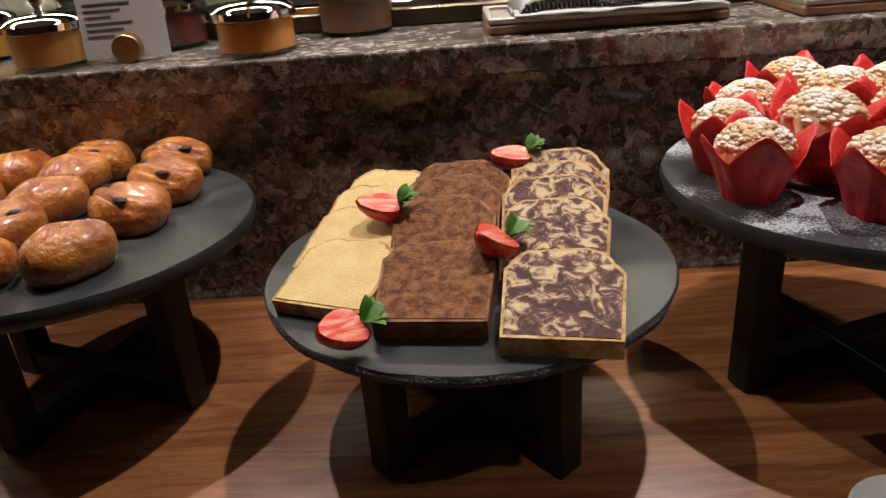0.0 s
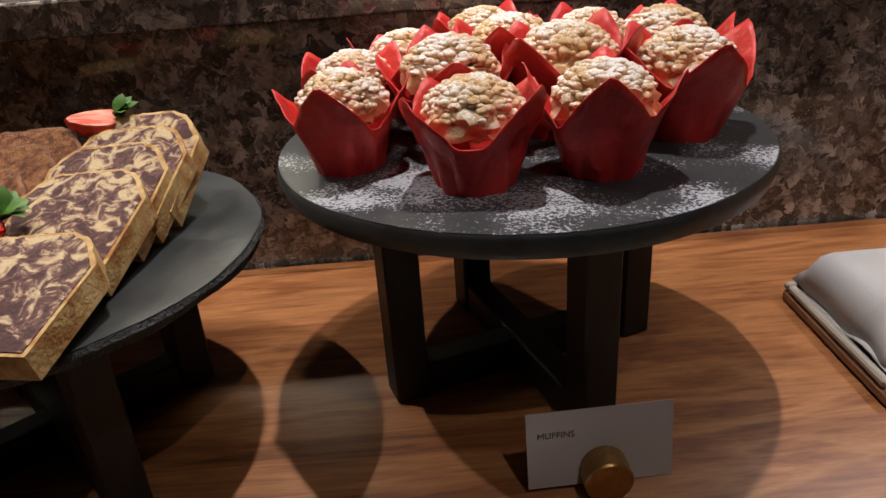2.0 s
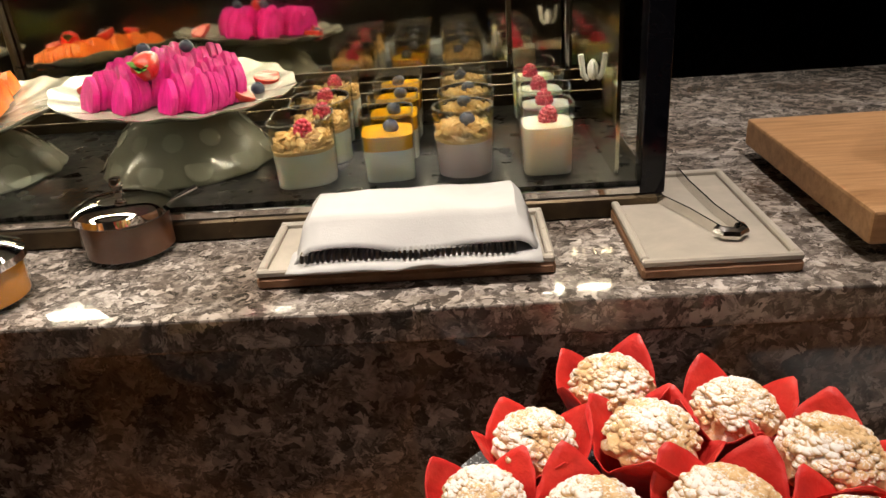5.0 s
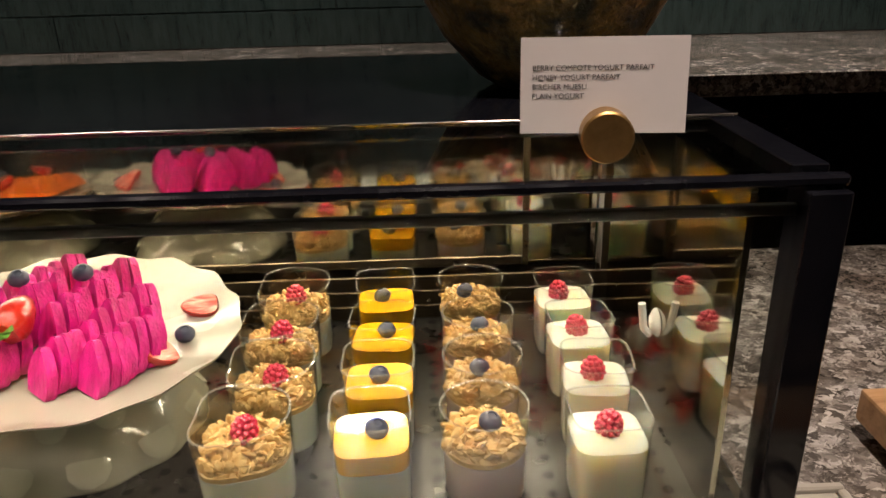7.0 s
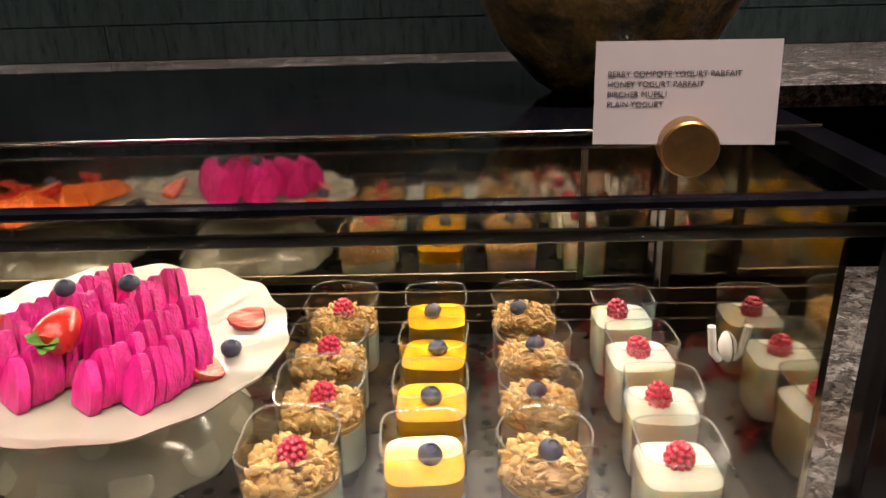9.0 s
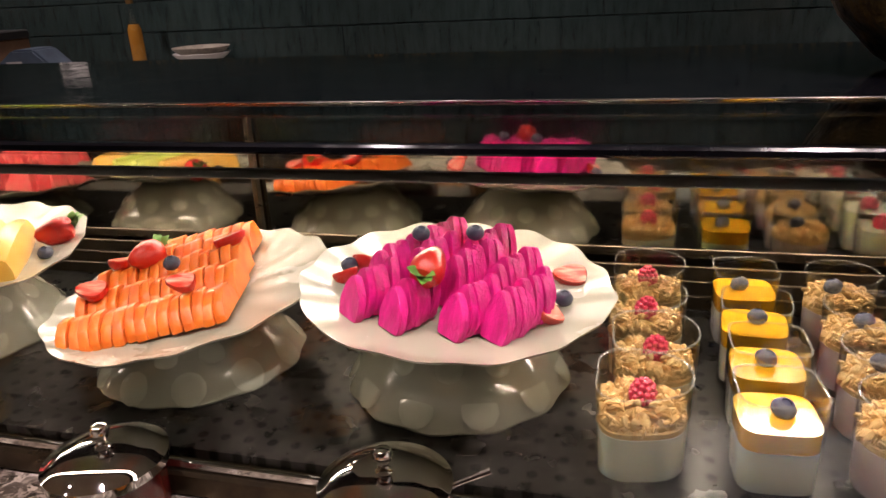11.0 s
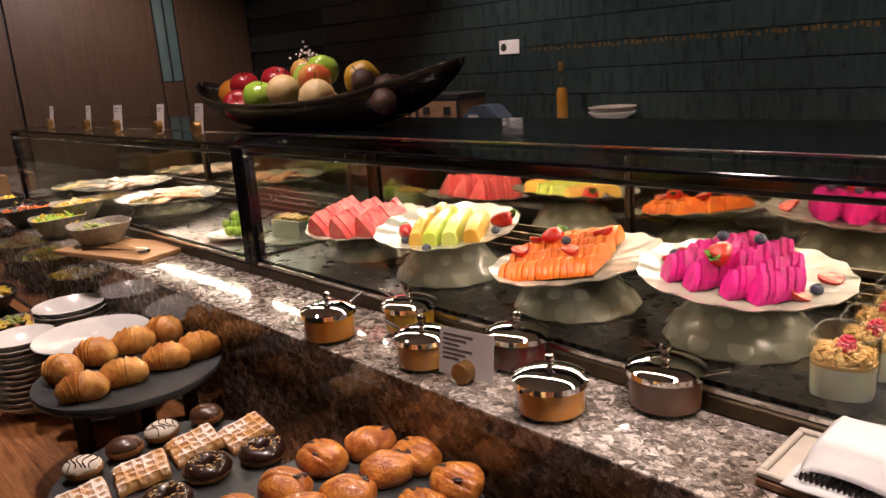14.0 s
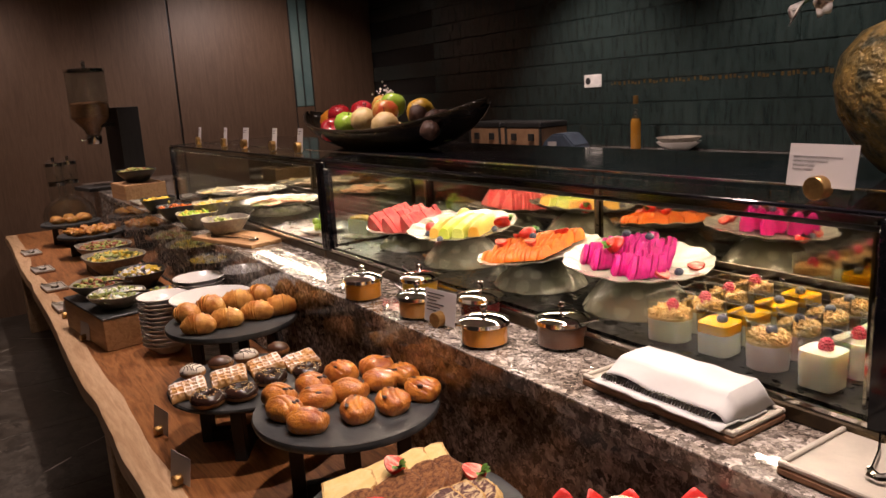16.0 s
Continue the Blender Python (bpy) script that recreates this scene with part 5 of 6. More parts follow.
for x, y, z, rx, ry, rz, half, size, leafy in ((-0.012, -0.062, 0.060, -20, 20, 262, False, 1.25, True), (0.122, 0.052, 0.014, 20, 0, 10, True, 1.05, False), (0.110, -0.045, 0.016, 30, 20, 60, True, 1.0, False), (-0.118, 0.030, 0.016, 20, 30, 120, True, 0.95, False), (-0.125, -0.010, 0.016, 10, 30, 160, True, 0.9, False)):
    strawberry(DRAGON_AT @ pose(x, y, z, rx, ry, rz), half=half, size=size, leafy=leafy)

for k, (x, y, n, h) in enumerate(((-0.088, -0.112, 15, 0.028), (-0.100, -0.062, 15, 0.034), (-0.106, -0.012, 14, 0.038), (-0.104, 0.038, 12, 0.038), (-0.090, 0.088, 10, 0.034))):
    fan("papaya", "row of orange papaya slices", "fruit", PAPAYA_AT @ pose(x, y, 0.0025, 0, 0, 17), papaya_cut(0.027, h), 0.0125, n, 0.0128, -9, PAPAYA, "sliced papaya", (0.0004, 0.0004))
for x, y, z, rz, half, size in ((-0.065, 0.022, 0.050, 80, False, 1.3), (0.030, 0.060, 0.052, 200, True, 1.1), (-0.090, -0.055, 0.045, 10, True, 1.0), (0.035, -0.055, 0.050, 10, True, 0.9), (-0.105, 0.020, 0.046, 140, True, 1.0)):
    strawberry(PAPAYA_AT @ pose(x, y, z, 15, 10, rz), half=half, size=size, leafy=not half)

for fx, fy, bx, by, w, material, label in ((0.018, -0.118, -0.080, 0.022, 0.017, MELON_ORANGE, "peeled orange melon wedge"), (0.048, -0.104, -0.062, 0.082, 0.020, MELON_GREEN, "peeled green melon wedge"), (0.086, -0.080, -0.016, 0.086, 0.021, MELON_GREEN, "peeled green melon wedge"),
                                           (0.120, -0.046, 0.040, 0.082, 0.020, MELON_ORANGE, "peeled orange melon wedge"), (-0.052, 0.030, -0.100, 0.090, 0.016, MELON_ORANGE, "peeled orange melon wedge")):
    length = math.hypot(bx - fx, by - fy)
    wd = thing("melon_wedge", label, "fruit", MELON_AT @ pose(fx, fy, 0.0025, 0, 0, math.degrees(math.atan2(by - fy, bx - fx))), "melon wedges")
    bm = bmesh.new()
    n, rings = 12, []
    for i in range(n + 1):
        u = i / n
        hh = 0.026 + 0.014 * math.sin(math.pi * min(1, 0.12 + u * 0.8)) + 0.0010 * noise.noise(Vector((u * 9, fx * 50, 0)))
        side = w * (0.80 + 0.25 * math.sin(math.pi * (0.1 + 0.8 * u)))
        rings.append([bm.verts.new((length * u + dx * (1 - 2 * u), y * side, z * hh)) for y, z, dx in ((-1, 0, 0), (-1.02, 0.45, 0.002), (-0.72, 0.88, 0.004), (-0.2, 1, 0.005), (0.35, 0.97, 0.005), (0.8, 0.80, 0.004), (1, 0.4, 0.002), (0.95, 0, 0))])
    for p, q in zip(rings, rings[1:]):
        for k in range(8):
            bm.faces.new((p[k], p[(k + 1) % 8], q[(k + 1) % 8], q[k]))
    bm.faces.new(rings[0])
    bm.faces.new(rings[-1])
    part("flesh", bm, material, wd)
strawberry(MELON_AT @ pose(-0.045, -0.085, 0.018, 0, 0, 150), half=False, size=1.2)
strawberry(MELON_AT @ pose(0.108, 0.075, 0.018, 0, 0, 40), half=False, size=1.4)

for x, y, a, n in ((-0.050, -0.122, 103, 10), (0.022, -0.108, 99, 10), (0.086, -0.072, 95, 8)):
    fan("watermelon", "fanned pink watermelon slices", "fruit", WATER_AT @ pose(x, y, 0.0025, 0, 0, a), wedge(0.036, 0.064), 0.0165, n + 1, 0.0170, -16, WATERMELON, "sliced watermelon", (0.0008, 0.0004), 0.0012)


# ---- berries and yogurt cups ----
def berry_mesh():
    bm = bmesh.new()
    for j, (r, z, n) in enumerate(((0.0028, 0.0165, 4), (0.0062, 0.0135, 8), (0.0080, 0.0092, 10), (0.0082, 0.0048, 10), (0.0068, 0.0012, 9))):
        for k in range(n):
            a = 2 * math.pi * (k + 0.5 * (j % 2)) / n
            ball(bm, (r * math.cos(a), r * math.sin(a), z), 0.0028, 1)
    ball(bm, (0, 0, 0.0085), (0.0068, 0.0068, 0.0085), 1)
    return bm


rasp_data = blue_data = None


def raspberry(at):
    global rasp_data
    if rasp_data is None:
        o = part("raspberry", berry_mesh(), RASPBERRY)
        rasp_data = o.data
    else:
        o = new("raspberry", rasp_data)
    o.matrix_basis = at
    return tagged(o, "fresh red raspberry on yogurt", "berry", "raspberries")


def blueberry(at):
    global blue_data
    if blue_data is None:
        prof = [(0, 0), (0.005, 0.0008), (0.0085, 0.005), (0.0088, 0.008), (0.006, 0.0125), (0.0035, 0.0138), (0.0032, 0.0126), (0, 0.0122)]
        o = part("blueberry", lathe(bmesh.new(), prof, 20), BLUEBERRY)
        blue_data = o.data
    else:
        o = new("blueberry", blue_data)
    o.matrix_basis = at
    return tagged(o, "fresh dark blueberry laid on top", "berry", "blueberries")


def cup(label, square, fill, layer, topping, r=0.031, h=0.093, level=0.053, deep=0.008):
    c = thing("yogurt_cup", label, "yogurt cup", group="yogurt cups in the case")

    def shape(a, i):
        if square == 0:
            return 1, 0
        p = 4.5 if square == 2 else 2.8
        s = (abs(math.cos(a)) ** p + abs(math.sin(a)) ** p) ** (-1 / p)
        if square == 1:
            s *= 1 + 0.07 * math.cos(3 * a)
        return s, 0.003 * (square == 1) * math.sin(a + 0.6) * (i in (3, 4))
    k = 0.92
    glass = [(0, 0), (r * k, 0), (r * (k + 0.03), 0.002), (r, h), (r - 0.0013, h), (r * (k + 0.02) - 0.0015, 0.006), (0, 0.006)]
    part("glass", lathe(bmesh.new(), glass, 48, shape), GLASS_CUP, c, "clear tumbler glass")
    part("rim", lathe(bmesh.new(), [(r - 0.0016, h + 0.0002), (r + 0.0002, h + 0.0002), (r + 0.0004, h + 0.0012), (r - 0.0006, h + 0.0018), (r - 0.0016, h + 0.0012), (r - 0.0016, h + 0.0002)], 48, lambda a, i: (shape(a, 0)[0], shape(a, 3)[1])), GLASS_RIM, c, "rounded glass rim")

    def ins(z):
        return (r * (k + 0.02) + (r * (1 - k - 0.02)) * z / h) - 0.0018
    part("yogurt", lathe(bmesh.new(), [(0, 0.0065), (ins(0.0065), 0.0065), (ins(level), level), (0, level)], 48, lambda a, i: (shape(a, 0)[0], 0)), fill, c)
    z = level + 0.0004
    if layer is not None:
        part("jelly", lathe(bmesh.new(), [(0, z), (ins(z), z), (ins(z + deep), z + deep), (0, z + deep - 0.0005)], 48, lambda a, i: (shape(a, 0)[0], 0)), layer, c, "orange mango layer")
        z += deep
    if topping:
        rnd = random.Random(len(label))
        bm = bmesh.new()
        lathe(bm, [(0, z), (ins(z), z), (ins(z + 0.005), z + 0.005), (0, z + 0.010)], 40, lambda a, i: (shape(a, 0)[0] * 0.99, 0.002 * noise.noise(Vector((math.cos(a) * 4, math.sin(a) * 4, i))) * (i > 1)))
        for q in range(300):
            a, t = rnd.uniform(0, 6.28), (math.sqrt(rnd.random()) * 0.90 if q < 210 else rnd.uniform(0.86, 0.93))
            rr = ins(level) * t * shape(a, 0)[0]
            s = rnd.uniform(0.0026, 0.0052)
            m = pose(0, 0, 0, rnd.uniform(0, 180), rnd.uniform(0, 180), 0).to_3x3()
            ball(bm, (rr * math.cos(a), rr * math.sin(a), z + 0.002 + rnd.random() * 0.016 * (1.3 - t * 0.45)), (s * 1.5, s, s * 0.55), 1, 0.3, 200, m=m, seed=q)
        tagged(part("oats", bm, GRANOLA, c, "toasted oat clusters"), "toasted oat clusters", kind="stuff")
        z += 0.018
    return c, z


ROWS = (0.285, 0.372, 0.462, 0.553)
C1, z1 = cup("glass of muesli with toasted oats and raspberry", 1, YOGURT, None, True, r=0.0415, level=0.050)
C2, z2 = cup("glass of yogurt with orange mango jelly", 2, YOGURT, MANGO, False, r=0.0355, level=0.047, deep=0.019)
C3, z3 = cup("round glass of pink yogurt with toasted oats", 0, YOGURT_PINK, None, True, r=0.0395, level=0.051)
C4, z4 = cup("glass of plain white yogurt with raspberry", 2, YOGURT, None, False, r=0.0340, level=0.068)
for col, (proto, xs, zz, kind_of) in enumerate(((C1, (0.212, 0.222, 0.214, 0.216), z1, "r"), (C2, (0.325, 0.328, 0.328, 0.327), z2, "b"), (C3, (0.425, 0.430, 0.432, 0.430), z3, "b"), (C4, (0.531, 0.540, 0.541, 0.540), z4, "r"))):
    for k, y in enumerate(ROWS):
        yy = y - (0.012 if col == 3 else 0.0)
        at = pose(xs[k], yy, DECK + 0.0005, 0, 0, 5 * math.sin(k * 2 + col))
        if k == 0:
            proto.matrix_basis = at
        else:
            copy_thing(proto, at)
        spot_at = pose(xs[k] + 0.004 * math.sin(k * 3 + col), yy + 0.003, DECK + zz - 0.002, 18 * math.sin(k + col), 12, 40 * k)
        (raspberry if kind_of == "r" else blueberry)(spot_at @ Matrix.Scale(1.2, 4))
for at, x, y, z in ((DRAGON_AT, -0.042, 0.010, 0.058), (DRAGON_AT, 0.016, 0.022, 0.060), (DRAGON_AT, 0.118, 0.000, 0.004), (DRAGON_AT, -0.132, 0.018, 0.006), (PAPAYA_AT, -0.010, -0.005, 0.044), (MELON_AT, 0.062, -0.124, 0.003), (MELON_AT, -0.020, -0.112, 0.004), (MELON_AT, 0.126, 0.030, 0.004)):
    blueberry(at @ pose(x, y, z, 20, 10, 0) @ Matrix.Scale(1.15, 4))

# ---- far case: platters of cold cuts, grapes, cake ----
for x, y, z, r, material, label in ((-2.25, 0.43, 1.085, 0.21, SALMON, "platter of smoked salmon slices"), (-2.75, 0.45, 1.095, 0.22, HAM, "platter of pale sliced ham"), (-3.1, 0.42, 1.07, 0.17, CHEESE, "platter of sliced cheese")):
    fruit_plate(x, y, z, r, "cream scalloped plate on foot holding cold cuts", 0.9)
    s = thing("cold_cuts", label, "food", pose(x, y, z + 0.002), "cold cuts")
    rnd = random.Random(int(-x * 10))
    for k in range(16):
        bm = bmesh.new()
        a = k * 0.62
        for p in ball(bm, (0, 0, 0.006), (0.05, 0.03, 0.007), 2, 0.5, 30, seed=k + x):
            p.co.z = max(p.co.z, 0)
        o = part("slice", bm, material, s)
        o.matrix_basis = pose(r * 0.5 * math.cos(a) * (0.4 + 0.6 * (k % 2)), r * 0.45 * math.sin(a) * (0.4 + 0.6 * (k % 2)), 0.002 + 0.003 * (k % 3), rnd.uniform(-10, 10), rnd.uniform(-10, 10), math.degrees(a))
gd = thing("side_plate", "small white scalloped plate holding green grapes", "plate", pose(-1.56, 0.335, DECK + 0.0005))
part("plate", lathe(bmesh.new(), [(0, 0), (0.055, 0), (0.09, 0.012), (0.088, 0.014), (0.055, 0.004), (0, 0.004)], 48, lambda a, i: (1 + 0.02 * math.cos(12 * a), 0)), CREAM, gd)
gr = thing("grapes", "bunch of green grapes", "fruit", pose(-1.56, 0.335, DECK + 0.005))
for k in range(14):
    bm = bmesh.new()
    ball(bm, (0, 0, 0), (0.0135, 0.0135, 0.0155), 2)
    o = part("grape", bm, GRAPE, gr)
    o.location = ((0.030 * math.cos(k * 2.4)) * (k < 9), (0.026 * math.sin(k * 2.4)) * (k < 9) + 0.008 * (k % 3) * (k >= 9), 0.017 + 0.021 * (k // 6))
ck = thing("cheese_block", "pale cheese block with wavy cut sides", "cheese", pose(-1.36, 0.42, DECK + 0.006, 0, 0, 8))
bm = bmesh.new()
n = 20
outline = [(-0.06 + 0.12 * i / n, -0.035 + 0.004 * (i % 2)) for i in range(n + 1)] + [(0.06 - 0.12 * i / n, 0.035 - 0.004 * (i % 2)) for i in range(n + 1)]
prism(bm, outline, 0, 0.055)
part("block", bm, YOGURT, ck, smooth=False)
bm = bmesh.new()
for k in range(14):
    ball(bm, (-0.045 + 0.03 * (k % 4), -0.02 + 0.014 * (k // 4), 0.060), (0.014, 0.011, 0.008), 1, 0.3, 60, seed=k)
part("dried_fruit", bm, MELON_ORANGE, ck, "chopped orange fruit")
cd = thing("side_plate", "small cream plate under the cheese block", "plate", pose(-1.36, 0.42, DECK + 0.0005))
part("plate", lathe(bmesh.new(), [(0, 0), (0.075, 0), (0.095, 0.004), (0.093, 0.0055), (0, 0.005)], 40), CREAM, cd)

# ---- fruit bowl on the case ----
TOPZ = 1.3556
fb = thing("boat_bowl", "dark carved boat-shaped bowl on the case top", "bowl", pose(-1.50, 0.60, TOPZ, 0, 0, 4))
bm = bmesh.new()
rows = []
for i in range(33):
    t = i / 32 * 2 - 1
    hw = 0.17 * (1 - abs(t) ** 2.1) ** 0.75 + 0.006
    rim = 0.085 + 0.075 * abs(t) ** 2.5 + (0.02 if t > 0 else 0) * t * t
    bot = 0.0005 + (rim - 0.016) * (max(0, abs(t) - 0.22) / 0.78) ** 1.7
    x = 0.66 * t if t > 0 else 0.60 * t
    ring = []
    for k in range(13):
        u = k / 12 * 2 - 1
        ring.append(bm.verts.new((x, hw * u * (1 + 0.05 * noise.noise(Vector((x * 8, u * 3, 0)))), bot + (rim - bot) * abs(u) ** 2.4)))
    rows.append(ring)
for p, q in zip(rows, rows[1:]):
    for k in range(12):
        bm.faces.new((p[k], p[k + 1], q[k + 1], q[k]))
o = part("bowl", bm, BOWL_DARK, fb)
sol = o.modifiers.new("thickness", "SOLIDIFY")
sol.thickness, sol.offset = 0.010, 1


def fruit(name, label, at, profile, material, seed=0.0, stalk=True):
    f = thing(name, label, "fruit", at, "fruit in the dark bowl")
    part("skin", lathe(bmesh.new(), profile, 28, lambda a, i: (1 + 0.03 * math.cos(5 * a + seed), 0)), material, f)
    if stalk:
        part("stalk", tube(bmesh.new(), [(0, 0, profile[-1][1]), (0.002, 0, profile[-1][1] + 0.014)], 0.0013, 6), RAISIN, f, "thin brown stalk")
    return f


APPLE = [(0, 0.006), (0.012, 0.001), (0.024, 0.004), (0.037, 0.022), (0.040, 0.040), (0.035, 0.058), (0.022, 0.069), (0.010, 0.069), (0, 0.062)]
PEARISH = [(0, 0), (0.02, 0.002), (0.038, 0.018), (0.042, 0.036), (0.037, 0.056), (0.022, 0.071), (0.008, 0.077), (0, 0.077)]
SNAKE = [(0, 0), (0.012, 0.004), (0.025, 0.018), (0.028, 0.032), (0.018, 0.052), (0.005, 0.062), (0, 0.063)]
for name, label, x, y, z, rx, prof, material in (
        ("apple", "shiny red apple in the bowl", -1.76, 0.58, 0.115, 10, APPLE, APPLE_RED), ("apple", "shiny red apple in the bowl", -1.66, 0.62, 0.130, 30, APPLE, APPLE_RED),
        ("apple", "dark red apple in the bowl", -1.70, 0.51, 0.080, 60, APPLE, APPLE_RED), ("apple", "green apple in the bowl", -1.60, 0.50, 0.085, 20, APPLE, APPLE_GREEN),
        ("apple", "red apple in the bowl", -1.55, 0.64, 0.145, 20, APPLE, APPLE_MIX), ("pear", "pale russet pear in the bowl", -1.49, 0.51, 0.095, 10, PEARISH, PEAR_SKIN),
        ("apple", "green apple in the bowl", -1.50, 0.60, 0.130, 25, APPLE, APPLE_GREEN), ("apple", "red and yellow apple in the bowl", -1.37, 0.53, 0.125, 15, APPLE, APPLE_MIX),
        ("apple", "bright green apple on the fruit pile", -1.40, 0.58, 0.150, 20, APPLE, APPLE_GREEN), ("mango", "yellow fruit in the bowl", -1.24, 0.60, 0.135, 50, PEARISH, MANGO_SKIN),
        ("orange", "orange in the bowl", -1.83, 0.58, 0.090, 0, PEARISH, ORANGE_SKIN), ("orange", "pale orange in the bowl", -1.32, 0.50, 0.075, 0, PEARISH, PEAR_SKIN),
        ("snake_fruit", "brown scaly fruit in the bowl", -1.17, 0.55, 0.130, 40, SNAKE, SNAKE_FRUIT), ("snake_fruit", "brown scaly fruit in the bowl", -1.10, 0.58, 0.135, 80, SNAKE, SNAKE_FRUIT),
        ("snake_fruit", "brown scaly fruit in the bowl", -1.07, 0.53, 0.115, 110, SNAKE, SNAKE_FRUIT), ("snake_fruit", "brown scaly fruit in the bowl", -1.14, 0.64, 0.120, 60, SNAKE, SNAKE_FRUIT)):
    fruit(name, label, pose(-1.82 + (x + 1.76) * 1.22, y, TOPZ + z - 0.026, rx, rx * 0.4, x * 400) @ Matrix.Scale(1.28, 4), prof, material, x * 9)
for k, (name, label, prof, material) in enumerate((("apple", "dark red apple deep in the bowl", APPLE, APPLE_RED), ("apple", "green apple deep in the bowl", APPLE, APPLE_GREEN), ("pear", "russet pear deep in the bowl", PEARISH, PEAR_SKIN), ("apple", "red and yellow apple deep in the bowl", APPLE, APPLE_MIX)) * 3):
    if k < 10:
        fruit(name, label, pose(-1.80 + 0.082 * k, 0.555 + 0.075 * (k % 2), TOPZ + 0.034, 15 * (k % 3), 10 * (k % 2), 70 * k), prof, material, k, stalk=False)
spg = thing("flower_sprig", "small sprig of white blossoms in the fruit", "flowers", pose(-1.55, 0.66, TOPZ + 0.15))
bm = bmesh.new()
rnd = random.Random(3)
for k in range(40):
    ball(bm, (rnd.gauss(0, 0.022), rnd.gauss(0, 0.02), 0.065 + rnd.gauss(0, 0.018)), rnd.uniform(0.003, 0.006), 1, 0.3, 80, seed=k)
tagged(part("blossom_cluster", bm, PETAL, spg), "tiny white blossoms", kind="stuff")
part("stem", tube(bmesh.new(), [(0, 0, 0), (0.004, 0, 0.03), (0, 0, 0.07)], 0.0018, 6), STEM, spg)

# ---- bronze vase with orchids ----
vs = thing("round_vase", "large rough bronze round vase with white orchids", "vase", pose(0.52, 0.61, TOPZ))
prof = [(0, 0), (0.055, 0), (0.075, 0.012), (0.115, 0.055), (0.150, 0.12), (0.160, 0.175), (0.150, 0.225), (0.115, 0.268), (0.075, 0.285), (0.06, 0.288), (0.058, 0.275), (0, 0.25)]
part("body", lathe(bmesh.new(), prof, 64, lambda a, i: (1 + 0.02 * noise.noise(Vector((math.cos(a) * 2, math.sin(a) * 2, i * 0.5))), 0)), VASE_SKIN, vs)
for k, (dx, dy, hh) in enumerate(((-0.23, -0.04, 0.36), (-0.12, -0.06, 0.42), (0.05, 0.02, 0.46))):
    part("stem", tube(bmesh.new(), [(0.01 * k, 0, 0.24), (dx * 0.3, dy * 0.3, hh * 0.95), (dx * 0.7, dy, hh), (dx, dy, hh - 0.03)], 0.0025, 6), STEM, vs)
    for j in range(4):
        bm = bmesh.new()
        for q in range(5):
            leaf_mesh(bm, pose(0, 0, 0, 0, -20, q * 72 + 17 * j), 0.034, 0.015)
        ball(bm, (0, 0, 0.008), 0.006, 1)
        o = part("orchid_flower", bm, PETAL, vs, "white orchid flower")
        t = j / 3
        o.matrix_basis = pose(dx * (0.4 + 0.65 * t), dy * (0.4 + 0.65 * t) - 0.02, hh - 0.045 * t + 0.01 * (j % 2), 60 + 20 * j, 20 * k, 40 * j)
        sol = o.modifiers.new("thickness", "SOLIDIFY")
        sol.thickness = 0.0012

# ---- on the back counter ----
BZ = 1.1305


def chest(x, y, label, w=0.39):
    c = thing("small_chest", label, "chest", pose(x, y, BZ, 0, 0, -2), "small chests")
    part("box", boxed(-w / 2, -0.12, 0, w / 2, 0.12, 0.165, 0.006), CHEST, c)
    part("lid", boxed(-w / 2 - 0.004, -0.124, 0.166, w / 2 + 0.004, 0.124, 0.205, 0.006), BLACK_MATT, c, "dark lid")
    for sx in (-1, 1):
        part("edge_strip", boxed(sx * (w / 2) - 0.012, -0.126, 0.0, sx * (w / 2) + 0.012, -0.1205, 0.165), BLACK_MATT, c, "dark edge strip")
        part("latch", boxed(sx * w * 0.25 - 0.03, -0.132, 0.075, sx * w * 0.25 + 0.03, -0.1205, 0.125, 0.003), BLACK_MATT, c, "black latch")
    return c


chest(-2.88, 2.62, "tan leather chest with black lid and latches")
chest(-3.35, 2.64, "tan leather chest with black lid beside another")
till = thing("card_machine", "blue-grey card machine on the back counter", "card machine", pose(-2.50, 2.55, BZ, 0, 0, 10))
bm = bmesh.new()
prism(bm, [(-0.13, 0), (0.13, 0), (0.13, 0.05), (0.05, 0.13), (-0.05, 0.13), (-0.13, 0.07)], -0.09, 0.09, pose(0, 0, 0, 90, 0, 0))
bmesh.ops.bevel(bm, geom=list(bm.edges), offset=0.01, segments=2, affect="EDGES")
part("body", bm, BLUE_GREY, till)
part("label", boxed(-0.08, -0.094, 0.05, -0.01, -0.0905, 0.08), PAPER, till, "pale label")
bt = thing("syrup_bottle", "slim glass bottle of amber syrup", "bottle", pose(-2.21, 2.90, BZ))
part("bottle", lathe(bmesh.new(), [(0, 0), (0.034, 0), (0.036, 0.006), (0.036, 0.17), (0.03, 0.2), (0.014, 0.235), (0.013, 0.29), (0.016, 0.292), (0.016, 0.30), (0, 0.30)], 24), GLASS_JUG, bt)
part("syrup", lathe(bmesh.new(), [(0, 0.004), (0.033, 0.004), (0.033, 0.175), (0.024, 0.200), (0, 0.200)], 24), LIQUOR, bt, "amber syrup")
part("cap", lathe(bmesh.new(), [(0.017, 0.295), (0.017, 0.345), (0.014, 0.348), (0, 0.348)], 20), BRASS, bt, "gold cap")
